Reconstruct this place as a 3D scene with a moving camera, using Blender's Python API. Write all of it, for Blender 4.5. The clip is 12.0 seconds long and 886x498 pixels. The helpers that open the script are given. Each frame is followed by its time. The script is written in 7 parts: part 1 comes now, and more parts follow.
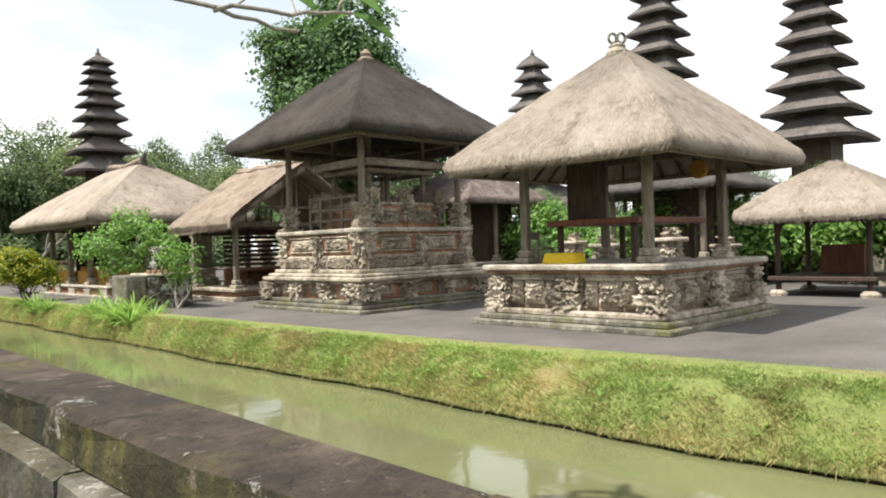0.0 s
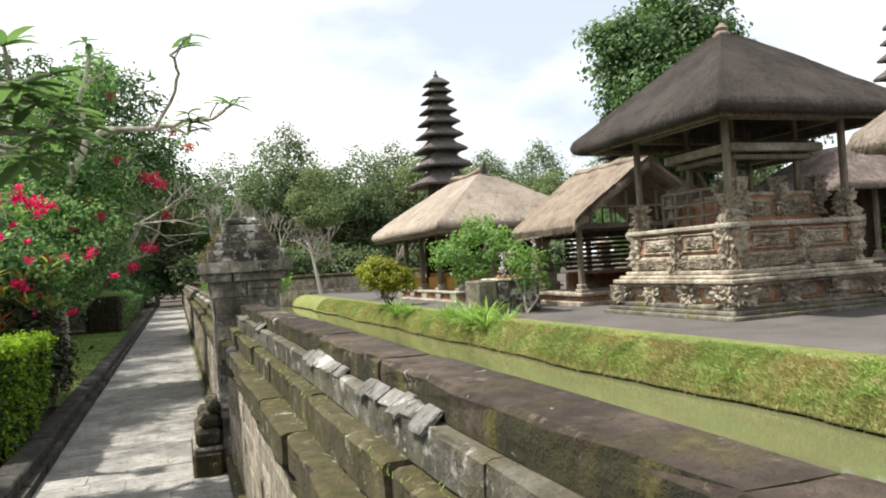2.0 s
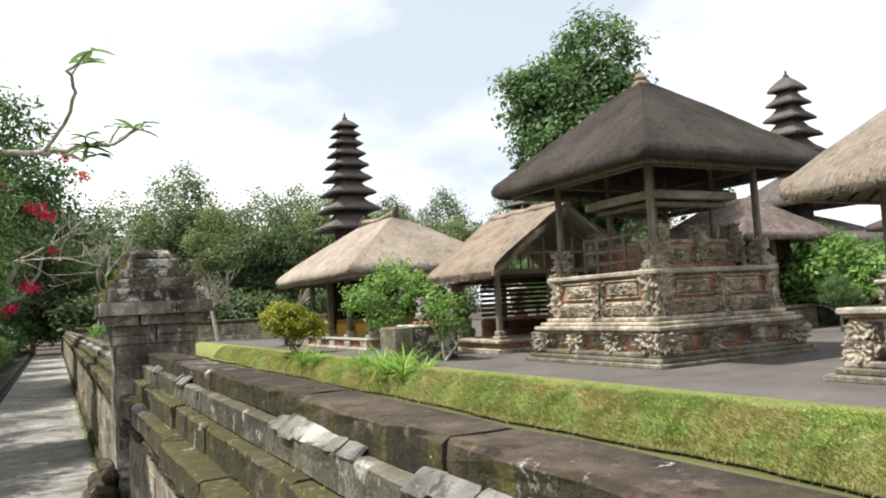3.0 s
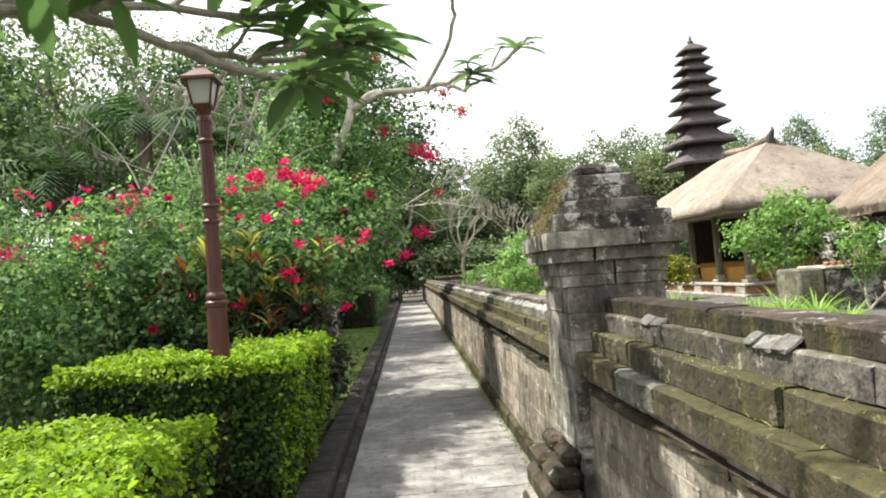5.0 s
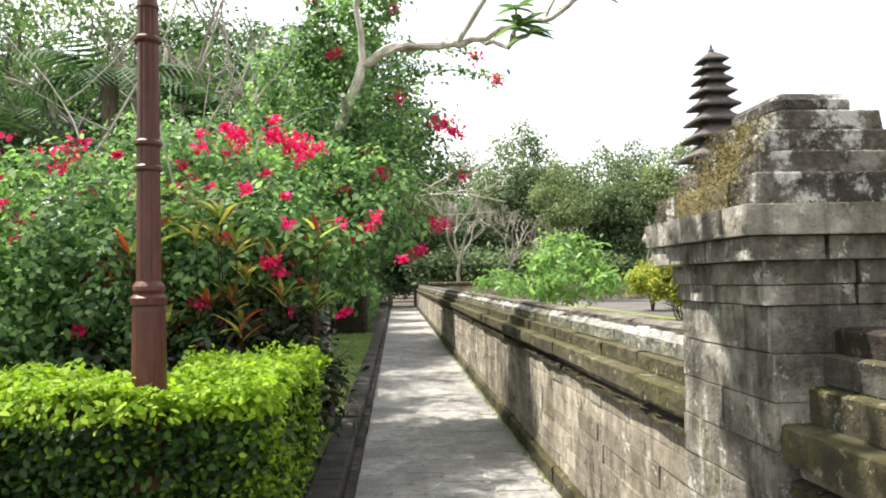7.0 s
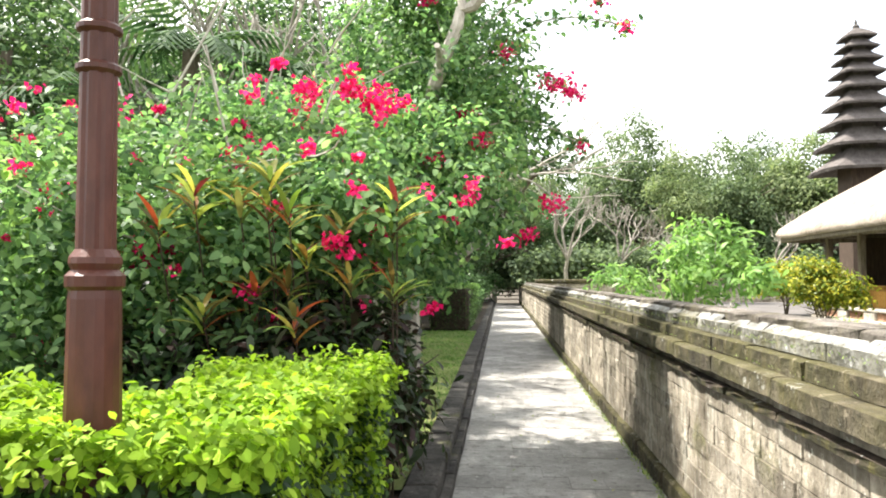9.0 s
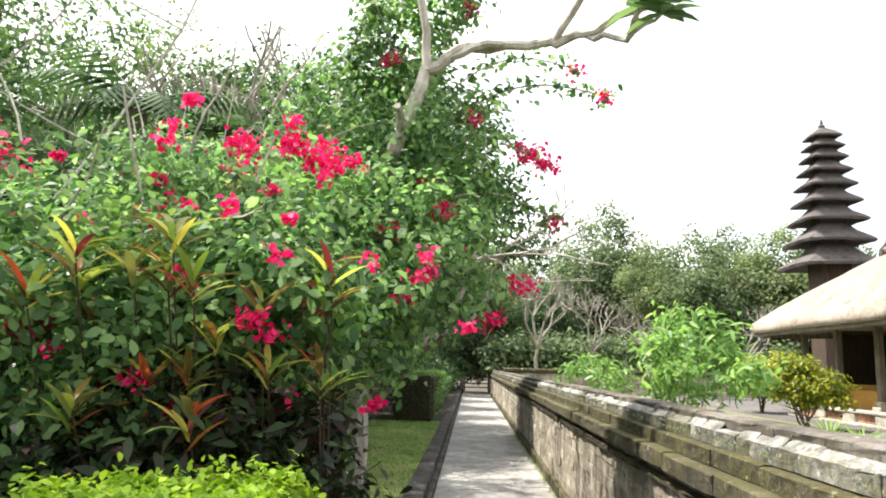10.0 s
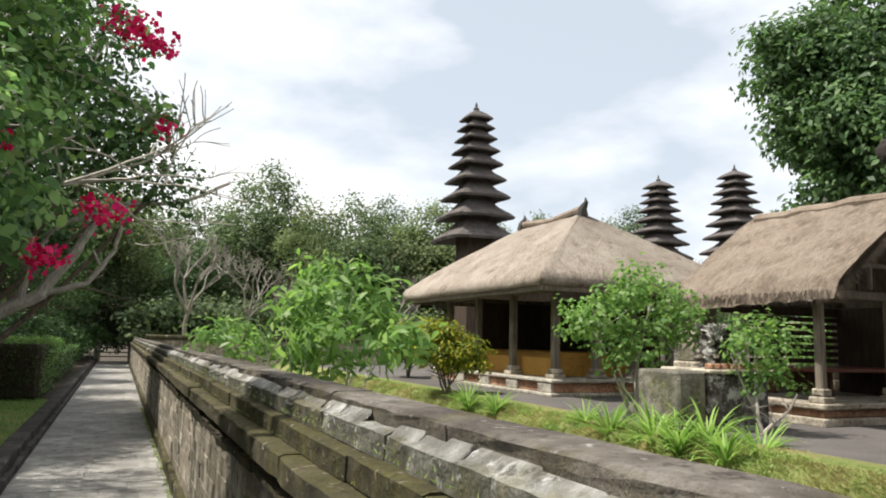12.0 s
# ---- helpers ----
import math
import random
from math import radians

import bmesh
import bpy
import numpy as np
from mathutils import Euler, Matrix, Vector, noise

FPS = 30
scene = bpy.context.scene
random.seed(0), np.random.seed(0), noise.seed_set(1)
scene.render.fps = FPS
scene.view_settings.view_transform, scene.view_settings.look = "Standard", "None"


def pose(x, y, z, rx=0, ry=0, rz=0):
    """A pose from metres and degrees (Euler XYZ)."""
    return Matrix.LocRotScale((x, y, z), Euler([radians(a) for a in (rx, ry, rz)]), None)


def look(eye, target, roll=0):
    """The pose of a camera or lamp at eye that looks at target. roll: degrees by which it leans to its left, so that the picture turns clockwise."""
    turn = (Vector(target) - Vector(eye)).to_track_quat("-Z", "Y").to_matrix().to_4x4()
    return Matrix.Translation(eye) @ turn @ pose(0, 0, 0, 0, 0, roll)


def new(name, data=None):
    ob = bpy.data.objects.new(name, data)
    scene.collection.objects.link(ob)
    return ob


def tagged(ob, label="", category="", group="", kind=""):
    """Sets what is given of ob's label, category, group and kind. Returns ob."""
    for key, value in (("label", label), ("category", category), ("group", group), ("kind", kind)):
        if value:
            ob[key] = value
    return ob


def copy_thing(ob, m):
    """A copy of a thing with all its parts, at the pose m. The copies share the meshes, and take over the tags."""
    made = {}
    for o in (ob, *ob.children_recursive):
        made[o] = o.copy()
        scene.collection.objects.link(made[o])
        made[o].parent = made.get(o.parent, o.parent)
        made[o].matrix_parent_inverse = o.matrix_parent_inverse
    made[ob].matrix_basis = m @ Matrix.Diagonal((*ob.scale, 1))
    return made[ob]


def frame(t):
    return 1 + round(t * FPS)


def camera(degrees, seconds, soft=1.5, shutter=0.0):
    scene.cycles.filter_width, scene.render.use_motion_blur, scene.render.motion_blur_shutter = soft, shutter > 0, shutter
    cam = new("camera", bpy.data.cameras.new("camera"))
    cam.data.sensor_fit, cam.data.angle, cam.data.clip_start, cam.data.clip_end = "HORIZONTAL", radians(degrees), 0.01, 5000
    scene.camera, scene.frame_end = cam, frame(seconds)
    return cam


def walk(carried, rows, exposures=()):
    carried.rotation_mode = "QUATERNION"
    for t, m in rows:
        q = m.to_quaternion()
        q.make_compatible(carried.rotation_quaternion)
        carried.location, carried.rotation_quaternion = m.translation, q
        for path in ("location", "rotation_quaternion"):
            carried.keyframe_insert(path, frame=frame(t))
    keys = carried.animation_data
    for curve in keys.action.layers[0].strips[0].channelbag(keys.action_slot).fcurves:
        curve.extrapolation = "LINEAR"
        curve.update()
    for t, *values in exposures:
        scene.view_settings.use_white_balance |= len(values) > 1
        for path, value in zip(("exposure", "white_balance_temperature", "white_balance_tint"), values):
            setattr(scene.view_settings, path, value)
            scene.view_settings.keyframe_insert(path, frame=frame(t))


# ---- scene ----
cam = camera(62.2, 12.0, soft=1.9)
PATH = [
    (0, (-0.074, 1.486, 1.565), (1.322, 2.918, 1.557), -1.8),
    (0.5, (-0.116, 1.703, 1.548), (1.082, 3.305, 1.562), -2.2),
    (1, (-0.1, 1.982, 1.554), (0.835, 3.75, 1.576), -1.3),
    (1.5, (-0.117, 2.273, 1.538), (0.494, 4.177, 1.557), -2.3),
    (2, (-0.182, 2.61, 1.561), (0.504, 4.489, 1.602), -3.5),
    (2.5, (-0.156, 2.983, 1.565), (0.807, 4.729, 1.715), -3.3),
    (3, (-0.273, 3.337, 1.547), (0.665, 5.096, 1.7), -3.1),
    (3.5, (-0.461, 3.701, 1.555), (0.139, 5.603, 1.713), -4.1),
    (5.5, (-0.798, 5.483, 1.506), (-0.708, 7.48, 1.565), -4.3),
    (6, (-0.876, 5.902, 1.509), (-0.747, 7.896, 1.589), -3.8),
    (6.5, (-0.875, 6.369, 1.506), (-0.684, 8.359, 1.566), -2.2),
    (7, (-0.973, 6.796, 1.488), (-0.844, 8.79, 1.574), -1.2),
    (9, (-0.956, 8.035, 1.436), (-1.113, 10.027, 1.518), -0.1),
    (9.5, (-0.9, 8.354, 1.465), (-1.102, 10.327, 1.72), 0.6),
    (10, (-0.894, 8.73, 1.464), (-0.976, 10.704, 1.776), 1.5),
    (10.5, (-0.816, 9.119, 1.459), (-0.788, 11.092, 1.79), 2.3),
    (11, (-0.731, 9.453, 1.434), (-0.469, 11.407, 1.768), 2.4),
    (11.5, (-0.634, 9.804, 1.439), (-0.046, 11.698, 1.694), 2.1),
    (12, (-0.427, 10.117, 1.451), (0.367, 11.937, 1.698), 1.3),
]
EXPOSURES = [(0, 0.70), (1.5, 0.62), (3, 0.54), (5.5, 1.07), (7, 1.22), (9, 1.74), (9.6, 1.58), (10.5, 1.04), (11.4, 0.50), (12, 0.42)]
walk(cam, [(t, look(eye, target, roll)) for t, eye, target, roll in PATH], EXPOSURES)

# ---- light ----
SUN_EL, SUN_AZ = radians(61), radians(-70)   # azimuth from +y towards +x
world = bpy.data.worlds.new("world")
scene.world = world
world.use_nodes = True
wt = world.node_tree
wt.nodes.clear()
w_out = wt.nodes.new("ShaderNodeOutputWorld")
w_bg = wt.nodes.new("ShaderNodeBackground")
w_sky = wt.nodes.new("ShaderNodeTexSky")
w_sky.sky_type, w_sky.sun_disc, w_sky.sun_elevation, w_sky.sun_rotation = "NISHITA", False, SUN_EL, SUN_AZ
w_sky.dust_density = 2.0
w_co = wt.nodes.new("ShaderNodeTexCoord")
w_map = wt.nodes.new("ShaderNodeMapping")
w_map.inputs["Scale"].default_value = (1.0, 1.0, 2.2)
w_map.inputs["Location"].default_value = (0.35, 0.1, 0.2)
w_noise = wt.nodes.new("ShaderNodeTexNoise")
w_noise.inputs["Scale"].default_value, w_noise.inputs["Detail"].default_value = 1.7, 6.0
w_noise.inputs["Roughness"].default_value = 0.5
w_ramp = wt.nodes.new("ShaderNodeValToRGB")
w_ramp.color_ramp.elements[0].position, w_ramp.color_ramp.elements[1].position = 0.36, 0.52
w_scale = wt.nodes.new("ShaderNodeVectorMath")
w_scale.operation = "SCALE"
w_scale.inputs["Scale"].default_value = 0.115
w_mix = wt.nodes.new("ShaderNodeMixRGB")
w_mix.inputs["Color2"].default_value = (1.02, 1.02, 1.03, 1)
w_haze = wt.nodes.new("ShaderNodeMixRGB")
w_haze.inputs["Fac"].default_value = 0.72
w_haze.inputs["Color2"].default_value = (0.64, 0.69, 0.74, 1)
wt.links.new(w_co.outputs["Generated"], w_map.inputs["Vector"])
wt.links.new(w_map.outputs["Vector"], w_noise.inputs["Vector"])
wt.links.new(w_noise.outputs["Fac"], w_ramp.inputs["Fac"])
wt.links.new(w_ramp.outputs["Color"], w_mix.inputs["Fac"])
wt.links.new(w_sky.outputs["Color"], w_scale.inputs[0])
wt.links.new(w_scale.outputs["Vector"], w_haze.inputs["Color1"])
wt.links.new(w_haze.outputs["Color"], w_mix.inputs["Color1"])
wt.links.new(w_mix.outputs["Color"], w_bg.inputs["Color"])
wt.links.new(w_bg.outputs["Background"], w_out.inputs["Surface"])
w_bg.inputs["Strength"].default_value = 1.0

sun_dir = Vector((math.sin(SUN_AZ) * math.cos(SUN_EL), math.cos(SUN_AZ) * math.cos(SUN_EL), math.sin(SUN_EL)))
sun = new("sun", bpy.data.lights.new("sun", "SUN"))
sun.data.energy, sun.data.angle, sun.data.color = 5.6, radians(1.2), (1.0, 0.945, 0.86)
sun.matrix_world = look(sun_dir * 60, (0, 0, 0))


# ---- materials ----
def lin(c):
    return tuple(c) + (1.0,)


class Mat:
    """A node material built from world position, so that grain has true size."""

    def __init__(self, name, rough=0.85, metal=0.0, spec=0.3):
        self.m = bpy.data.materials.new(name)
        self.m.use_nodes = True
        self.t = self.m.node_tree
        self.b = self.t.nodes["Principled BSDF"]
        self.b.inputs["Roughness"].default_value = rough
        self.b.inputs["Metallic"].default_value = metal
        self.b.inputs["Specular IOR Level"].default_value = spec
        self.geo = self.t.nodes.new("ShaderNodeNewGeometry")
        self.pos = self.geo.outputs["Position"]

    def link(self, a, b):
        self.t.links.new(a, b)

    def uv(self):
        n = self.t.nodes.new("ShaderNodeUVMap")
        self.pos = n.outputs["UV"]
        return self

    def mapped(self, scale):
        n = self.t.nodes.new("ShaderNodeMapping")
        n.inputs["Scale"].default_value = scale
        self.link(self.pos, n.inputs["Vector"])
        return n.outputs["Vector"]

    def noise(self, scale, detail=5.0, rough=0.6, stretch=(1, 1, 1)):
        n = self.t.nodes.new("ShaderNodeTexNoise")
        n.inputs["Scale"].default_value, n.inputs["Detail"].default_value, n.inputs["Roughness"].default_value = scale, detail, rough
        self.link(self.mapped(stretch), n.inputs["Vector"])
        return n.outputs["Fac"]

    def cells(self, scale, stretch=(1, 1, 1)):
        n = self.t.nodes.new("ShaderNodeTexVoronoi")
        n.inputs["Scale"].default_value = scale
        self.link(self.mapped(stretch), n.inputs["Vector"])
        return n.outputs["Distance"]

    def ramp(self, fac, stops):
        n = self.t.nodes.new("ShaderNodeValToRGB")
        r = n.color_ramp
        while len(r.elements) < len(stops):
            r.elements.new(0.5)
        for e, (p, c) in zip(r.elements, stops):
            e.position, e.color = p, lin(c) if not isinstance(c, (int, float)) else (c, c, c, 1)
        self.link(fac, n.inputs["Fac"])
        return n.outputs["Color"]

    def mix(self, fac, a, b, kind="MIX"):
        n = self.t.nodes.new("ShaderNodeMixRGB")
        n.blend_type = kind
        for k, v in (("Fac", fac), ("Color1", a), ("Color2", b)):
            if isinstance(v, (int, float)):
                n.inputs[k].default_value = v if k == "Fac" else (v, v, v, 1)
            elif isinstance(v, tuple):
                n.inputs[k].default_value = lin(v)
            else:
                self.link(v, n.inputs[k])
        return n.outputs["Color"]

    def math(self, op, a, b=0.0):
        n = self.t.nodes.new("ShaderNodeMath")
        n.operation = op
        for i, v in enumerate((a, b)):
            if isinstance(v, (int, float)):
                n.inputs[i].default_value = v
            else:
                self.link(v, n.inputs[i])
        return n.outputs[0]

    def random(self):
        return self.t.nodes.new("ShaderNodeObjectInfo").outputs["Random"]

    def island(self):
        return self.geo.outputs["Random Per Island"]

    def up(self, low=0.2, high=0.8):
        """How far the surface faces upwards, where moss and dust settle."""
        n = self.t.nodes.new("ShaderNodeSeparateXYZ")
        self.link(self.geo.outputs["Normal"], n.inputs[0])
        return self.ramp(n.outputs["Z"], [(low, 0), (high, 1)])

    def color(self, c):
        self.link(c, self.b.inputs["Base Color"]) if not isinstance(c, tuple) else None
        if isinstance(c, tuple):
            self.b.inputs["Base Color"].default_value = lin(c)
        return self

    def bump(self, h, strength=0.4, dist=0.02):
        n = self.t.nodes.new("ShaderNodeBump")
        n.inputs["Strength"].default_value, n.inputs["Distance"].default_value = strength, dist
        self.link(h, n.inputs["Height"])
        self.link(n.outputs["Normal"], self.b.inputs["Normal"])
        return self


def stone_material(name, dark, base, light, moss=0.0, lichen=0.0, vary=0.25, moss_c=(0.10, 0.105, 0.025), streak=0.0, runs=0.0, tread=0.0):
    m = Mat(name, 0.92)
    c = m.ramp(m.noise(5.5, 8, 0.7), [(0.30, dark), (0.5, base), (0.72, light)])
    v = m.ramp(m.random(), [(0.0, 1 - vary), (1.0, 1 + vary)])
    c = m.mix(1.0, c, v, "MULTIPLY")
    c = m.mix(m.ramp(m.noise(1.6, 6, 0.65), [(0.42, 0), (0.60, 0.75)]), c, dark)
    c = m.mix(m.ramp(m.noise(13, 7, 0.75), [(0.54, 0), (0.64, 0.8)]), c, tuple(0.55 * d for d in dark))
    if moss:
        k = m.ramp(m.noise(2.3, 7, 0.7), [(0.62 - 0.3 * moss, 0), (0.80 - 0.3 * moss, 0.9)])
        c = m.mix(k, c, m.ramp(m.noise(30, 3), [(0.3, tuple(v * 0.6 for v in moss_c)), (0.7, tuple(v * 1.5 for v in moss_c))]))
    if tread:
        k = m.math("MULTIPLY", m.up(0.55, 0.9), m.ramp(m.noise(3.5, 7, 0.7), [(0.34, 0.15 * tread), (0.56, tread)]))
        c = m.mix(k, c, m.ramp(m.noise(24, 5, 0.7), [(0.3, tuple(v * 0.5 for v in moss_c)), (0.5, moss_c), (0.72, tuple(v * 1.7 for v in moss_c))]))
    if runs:
        side = m.math("SUBTRACT", 1.0, m.up(0.3, 0.8))
        k = m.math("MULTIPLY", m.ramp(m.noise(4.5, 5, 0.6, (1, 1, 0.12)), [(0.38, 0), (0.47, runs)]), side)
        c = m.mix(k, c, m.ramp(m.noise(7, 6, 0.65, (1, 1, 0.16)), [(0.40, (0.014, 0.016, 0.007)), (0.54, (0.038, 0.036, 0.012)), (0.70, (0.15, 0.135, 0.028))]))
        k = m.ramp(m.noise(26, 4, 0.6), [(0.70, 0), (0.73, 0.8)])
        c = m.mix(k, c, (0.40, 0.40, 0.37))
    if streak:
        k = m.ramp(m.noise(3.4, 6, 0.7, (1.6, 1.6, 0.16)), [(0.50, 0), (0.66, streak)])
        c = m.mix(k, c, tuple(0.6 * d for d in dark))
        k = m.ramp(m.noise(4.6, 6, 0.7, (1.3, 1.3, 0.2)), [(0.56, 0), (0.68, streak * 0.8)])
        c = m.mix(k, c, tuple(min(0.6, 1.25 * d) for d in light))
    k = m.ramp(m.noise(17, 6, 0.7), [(0.60, 0), (0.66, 0.55)])
    c = m.mix(k, c, tuple(min(0.62, 1.35 * d) for d in light))
    if lichen:
        k = m.ramp(m.noise(4.1, 9, 0.75), [(0.70 - 0.2 * lichen, 0), (0.76 - 0.2 * lichen, 0.85)])
        c = m.mix(k, c, (0.50, 0.50, 0.46))
    m.color(c).bump(m.math("ADD", m.noise(45, 6, 0.7), m.math("MULTIPLY", m.noise(9, 5), 1.8)), 0.9, 0.022)
    return m.m


def leaf_material(name, cols, trans=0.35, rough=0.45, tint=(1.35, 1.42, 1.05), single=False):
    m = Mat(name, rough, spec=0.22)
    n = len(cols)
    stops = [(i / max(1, n - 1), c) for i, c in enumerate(cols)]
    c = m.ramp(m.random() if single else m.island(), stops)
    c = m.mix(0.6, c, m.ramp(m.noise(0.9, 3), [(0.3, 0.55), (0.7, 1.35)]), "MULTIPLY")
    m.color(c)
    tr = m.t.nodes.new("ShaderNodeBsdfTranslucent")
    bright = m.mix(1.0, c, tint, "MULTIPLY")
    m.link(bright, tr.inputs["Color"])
    mx = m.t.nodes.new("ShaderNodeMixShader")
    mx.inputs[0].default_value = trans
    m.link(m.b.outputs[0], mx.inputs[1])
    m.link(tr.outputs[0], mx.inputs[2])
    m.link(mx.outputs[0], m.t.nodes["Material Output"].inputs["Surface"])
    return m.m


def thatch_material(name, dark, base, light):
    m = Mat(name, 0.95, spec=0.12)
    n_pos = m.pos
    m.uv()
    fine = m.noise(1.0, 7, 0.75, (30, 9, 1))
    tuft = m.noise(1.0, 5, 0.65, (9, 4, 1))
    m.pos = n_pos
    patch = m.noise(1.1, 7, 0.7)
    speck = m.noise(14, 6, 0.75)
    c = m.ramp(fine, [(0.28, dark), (0.5, base), (0.72, light)])
    c = m.mix(m.ramp(tuft, [(0.42, 0.55), (0.55, 0)]), c, tuple(0.5 * d + 0.5 * b for d, b in zip(dark, base)))
    c = m.mix(m.ramp(patch, [(0.40, 0), (0.62, 0.55)]), c, light)
    c = m.mix(m.ramp(m.noise(2.6, 7, 0.75), [(0.54, 0), (0.66, 0.6)]), c, dark)
    c = m.mix(m.ramp(speck, [(0.60, 0), (0.68, 0.55)]), c, dark)
    m.color(c).bump(m.math("ADD", m.math("ADD", fine, tuft), speck), 1.0, 0.055)
    return m.m


def wood_material(name, dark, light, rough=0.75, stretch=(1, 1, 0.12)):
    m = Mat(name, rough)
    g = m.noise(22, 6, 0.65, stretch)
    c = m.ramp(g, [(0.3, dark), (0.7, light)])
    c = m.mix(m.ramp(m.noise(3, 4), [(0.4, 0), (0.7, 0.5)]), c, dark)
    m.color(c).bump(g, 0.4, 0.006)
    return m.m


M_WALL = stone_material("weathered_wall_stone", (0.115, 0.096, 0.068), (0.34, 0.30, 0.235), (0.54, 0.49, 0.41), 0.16, 0.40, 0.28, streak=0.6)
M_MOSS = stone_material("mossy_wall_stone", (0.028, 0.023, 0.015), (0.092, 0.076, 0.048), (0.22, 0.19, 0.135), 0.6, 0.46, 0.24, (0.062, 0.057, 0.018), runs=0.4, tread=0.75)
M_STEP = stone_material("pale_mottled_step_stone", (0.036, 0.033, 0.026), (0.17, 0.16, 0.135), (0.37, 0.355, 0.315), 0.22, 0.62, 0.16, (0.09, 0.075, 0.027), runs=0.45, tread=0.45)
M_CAP = stone_material("dark_cap_stone", (0.018, 0.013, 0.010), (0.06, 0.045, 0.033), (0.14, 0.108, 0.08), 0.34, 0.48, 0.25, (0.075, 0.066, 0.02), runs=0.85)
M_PILLAR = stone_material("grey_pillar_stone", (0.042, 0.037, 0.03), (0.255, 0.235, 0.195), (0.50, 0.475, 0.415), 0.2, 0.62, 0.3, streak=0.75)
M_TIER = stone_material("stained_tier_stone", (0.018, 0.016, 0.014), (0.085, 0.075, 0.062), (0.33, 0.31, 0.275), 0.2, 0.95, 0.25, (0.085, 0.073, 0.03))
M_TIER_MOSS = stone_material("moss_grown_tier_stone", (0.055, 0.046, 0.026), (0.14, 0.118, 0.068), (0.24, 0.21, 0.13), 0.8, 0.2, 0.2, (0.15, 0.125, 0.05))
M_CRUST = stone_material("pale_crusted_mortar", (0.075, 0.072, 0.058), (0.25, 0.245, 0.215), (0.50, 0.50, 0.47), 0.34, 0.5, 0.22, (0.09, 0.082, 0.025), runs=0.45)
M_FLAKE = stone_material("pale_mortar_flakes", (0.07, 0.068, 0.058), (0.22, 0.215, 0.195), (0.44, 0.435, 0.41), 0.2, 0.34, 0.3)
M_FLAKE_WHITE = stone_material("white_mortar_crust", (0.09, 0.087, 0.074), (0.31, 0.305, 0.28), (0.58, 0.58, 0.56), 0.3, 0.5, 0.3, (0.09, 0.08, 0.03))
M_CAP_PALE = stone_material("grey_worn_cap_stone", (0.05, 0.042, 0.035), (0.135, 0.118, 0.10), (0.25, 0.23, 0.205), 0.3, 0.34, 0.15, (0.08, 0.07, 0.025), runs=0.3)
M_CARVED = stone_material("carved_grey_stone", (0.14, 0.118, 0.088), (0.42, 0.37, 0.292), (0.62, 0.555, 0.455), 0.06, 0.10, 0.08)
M_CARVED_DARK = stone_material("mossy_plinth_stone", (0.07, 0.066, 0.052), (0.21, 0.195, 0.158), (0.35, 0.33, 0.265), 0.4, 0.2, 0.12)
M_BRICK = stone_material("orange_brick", (0.19, 0.10, 0.062), (0.39, 0.215, 0.132), (0.52, 0.335, 0.23), 0.0, 0.12, 0.14)
M_DIE = stone_material("brown_die_stone", (0.10, 0.075, 0.052), (0.245, 0.185, 0.135), (0.37, 0.30, 0.23), 0.0, 0.12, 0.14)
M_SLAB = stone_material("pale_coping_stone", (0.20, 0.18, 0.145), (0.40, 0.37, 0.31), (0.55, 0.51, 0.43), 0.0, 0.1, 0.1)
M_KERB = stone_material("dark_kerb_stone", (0.022, 0.020, 0.018), (0.06, 0.055, 0.048), (0.13, 0.12, 0.105), 0.15, 0.1, 0.25)
M_TILE = stone_material("grey_paving_stone", (0.19, 0.182, 0.168), (0.32, 0.31, 0.288), (0.42, 0.408, 0.38), 0.0, 0.05, 0.14)
M_JOINT = stone_material("sandy_joint", (0.13, 0.12, 0.10), (0.22, 0.21, 0.185), (0.30, 0.285, 0.25), 0.1, 0.0, 0.1)
M_THATCH = thatch_material("pale_straw_thatch", (0.105, 0.083, 0.064), (0.325, 0.275, 0.225), (0.49, 0.43, 0.365))
M_THATCH_TAN = thatch_material("brown_straw_thatch", (0.08, 0.061, 0.045), (0.255, 0.204, 0.158), (0.40, 0.335, 0.272))
M_THATCH_DARK = thatch_material("dark_palm_fibre_thatch", (0.024, 0.02, 0.018), (0.056, 0.048, 0.043), (0.105, 0.092, 0.083))
# dark thatch lifted towards grey for the haze over the far towers
M_MERU = thatch_material("hazy_tower_thatch", (0.05, 0.043, 0.04), (0.115, 0.102, 0.096), (0.195, 0.176, 0.166))
M_THATCH_GREY = thatch_material("grey_palm_fibre_thatch", (0.04, 0.037, 0.035), (0.085, 0.078, 0.073), (0.15, 0.14, 0.13))
M_WOOD = wood_material("weathered_grey_wood", (0.085, 0.07, 0.053), (0.25, 0.215, 0.165))
M_WOOD_DARK = wood_material("dark_brown_wood", (0.028, 0.019, 0.013), (0.085, 0.058, 0.04))
M_WOOD_RED = wood_material("reddish_brown_wood", (0.07, 0.024, 0.014), (0.19, 0.07, 0.04), 0.5)
M_BARK = wood_material("brown_bark", (0.06, 0.048, 0.035), (0.19, 0.155, 0.115), 0.9, (1, 1, 0.35))
M_PALE = wood_material("pale_grey_bark", (0.22, 0.20, 0.17), (0.50, 0.47, 0.41), 0.85, (1, 1, 0.4))
M_LAMP = wood_material("reddish_brown_paint", (0.055, 0.017, 0.012), (0.105, 0.036, 0.025), 0.4, (1, 1, 0.4))
M_TWIG = wood_material("dull_grey_bark", (0.13, 0.118, 0.098), (0.32, 0.295, 0.25), 0.9, (1, 1, 0.4))
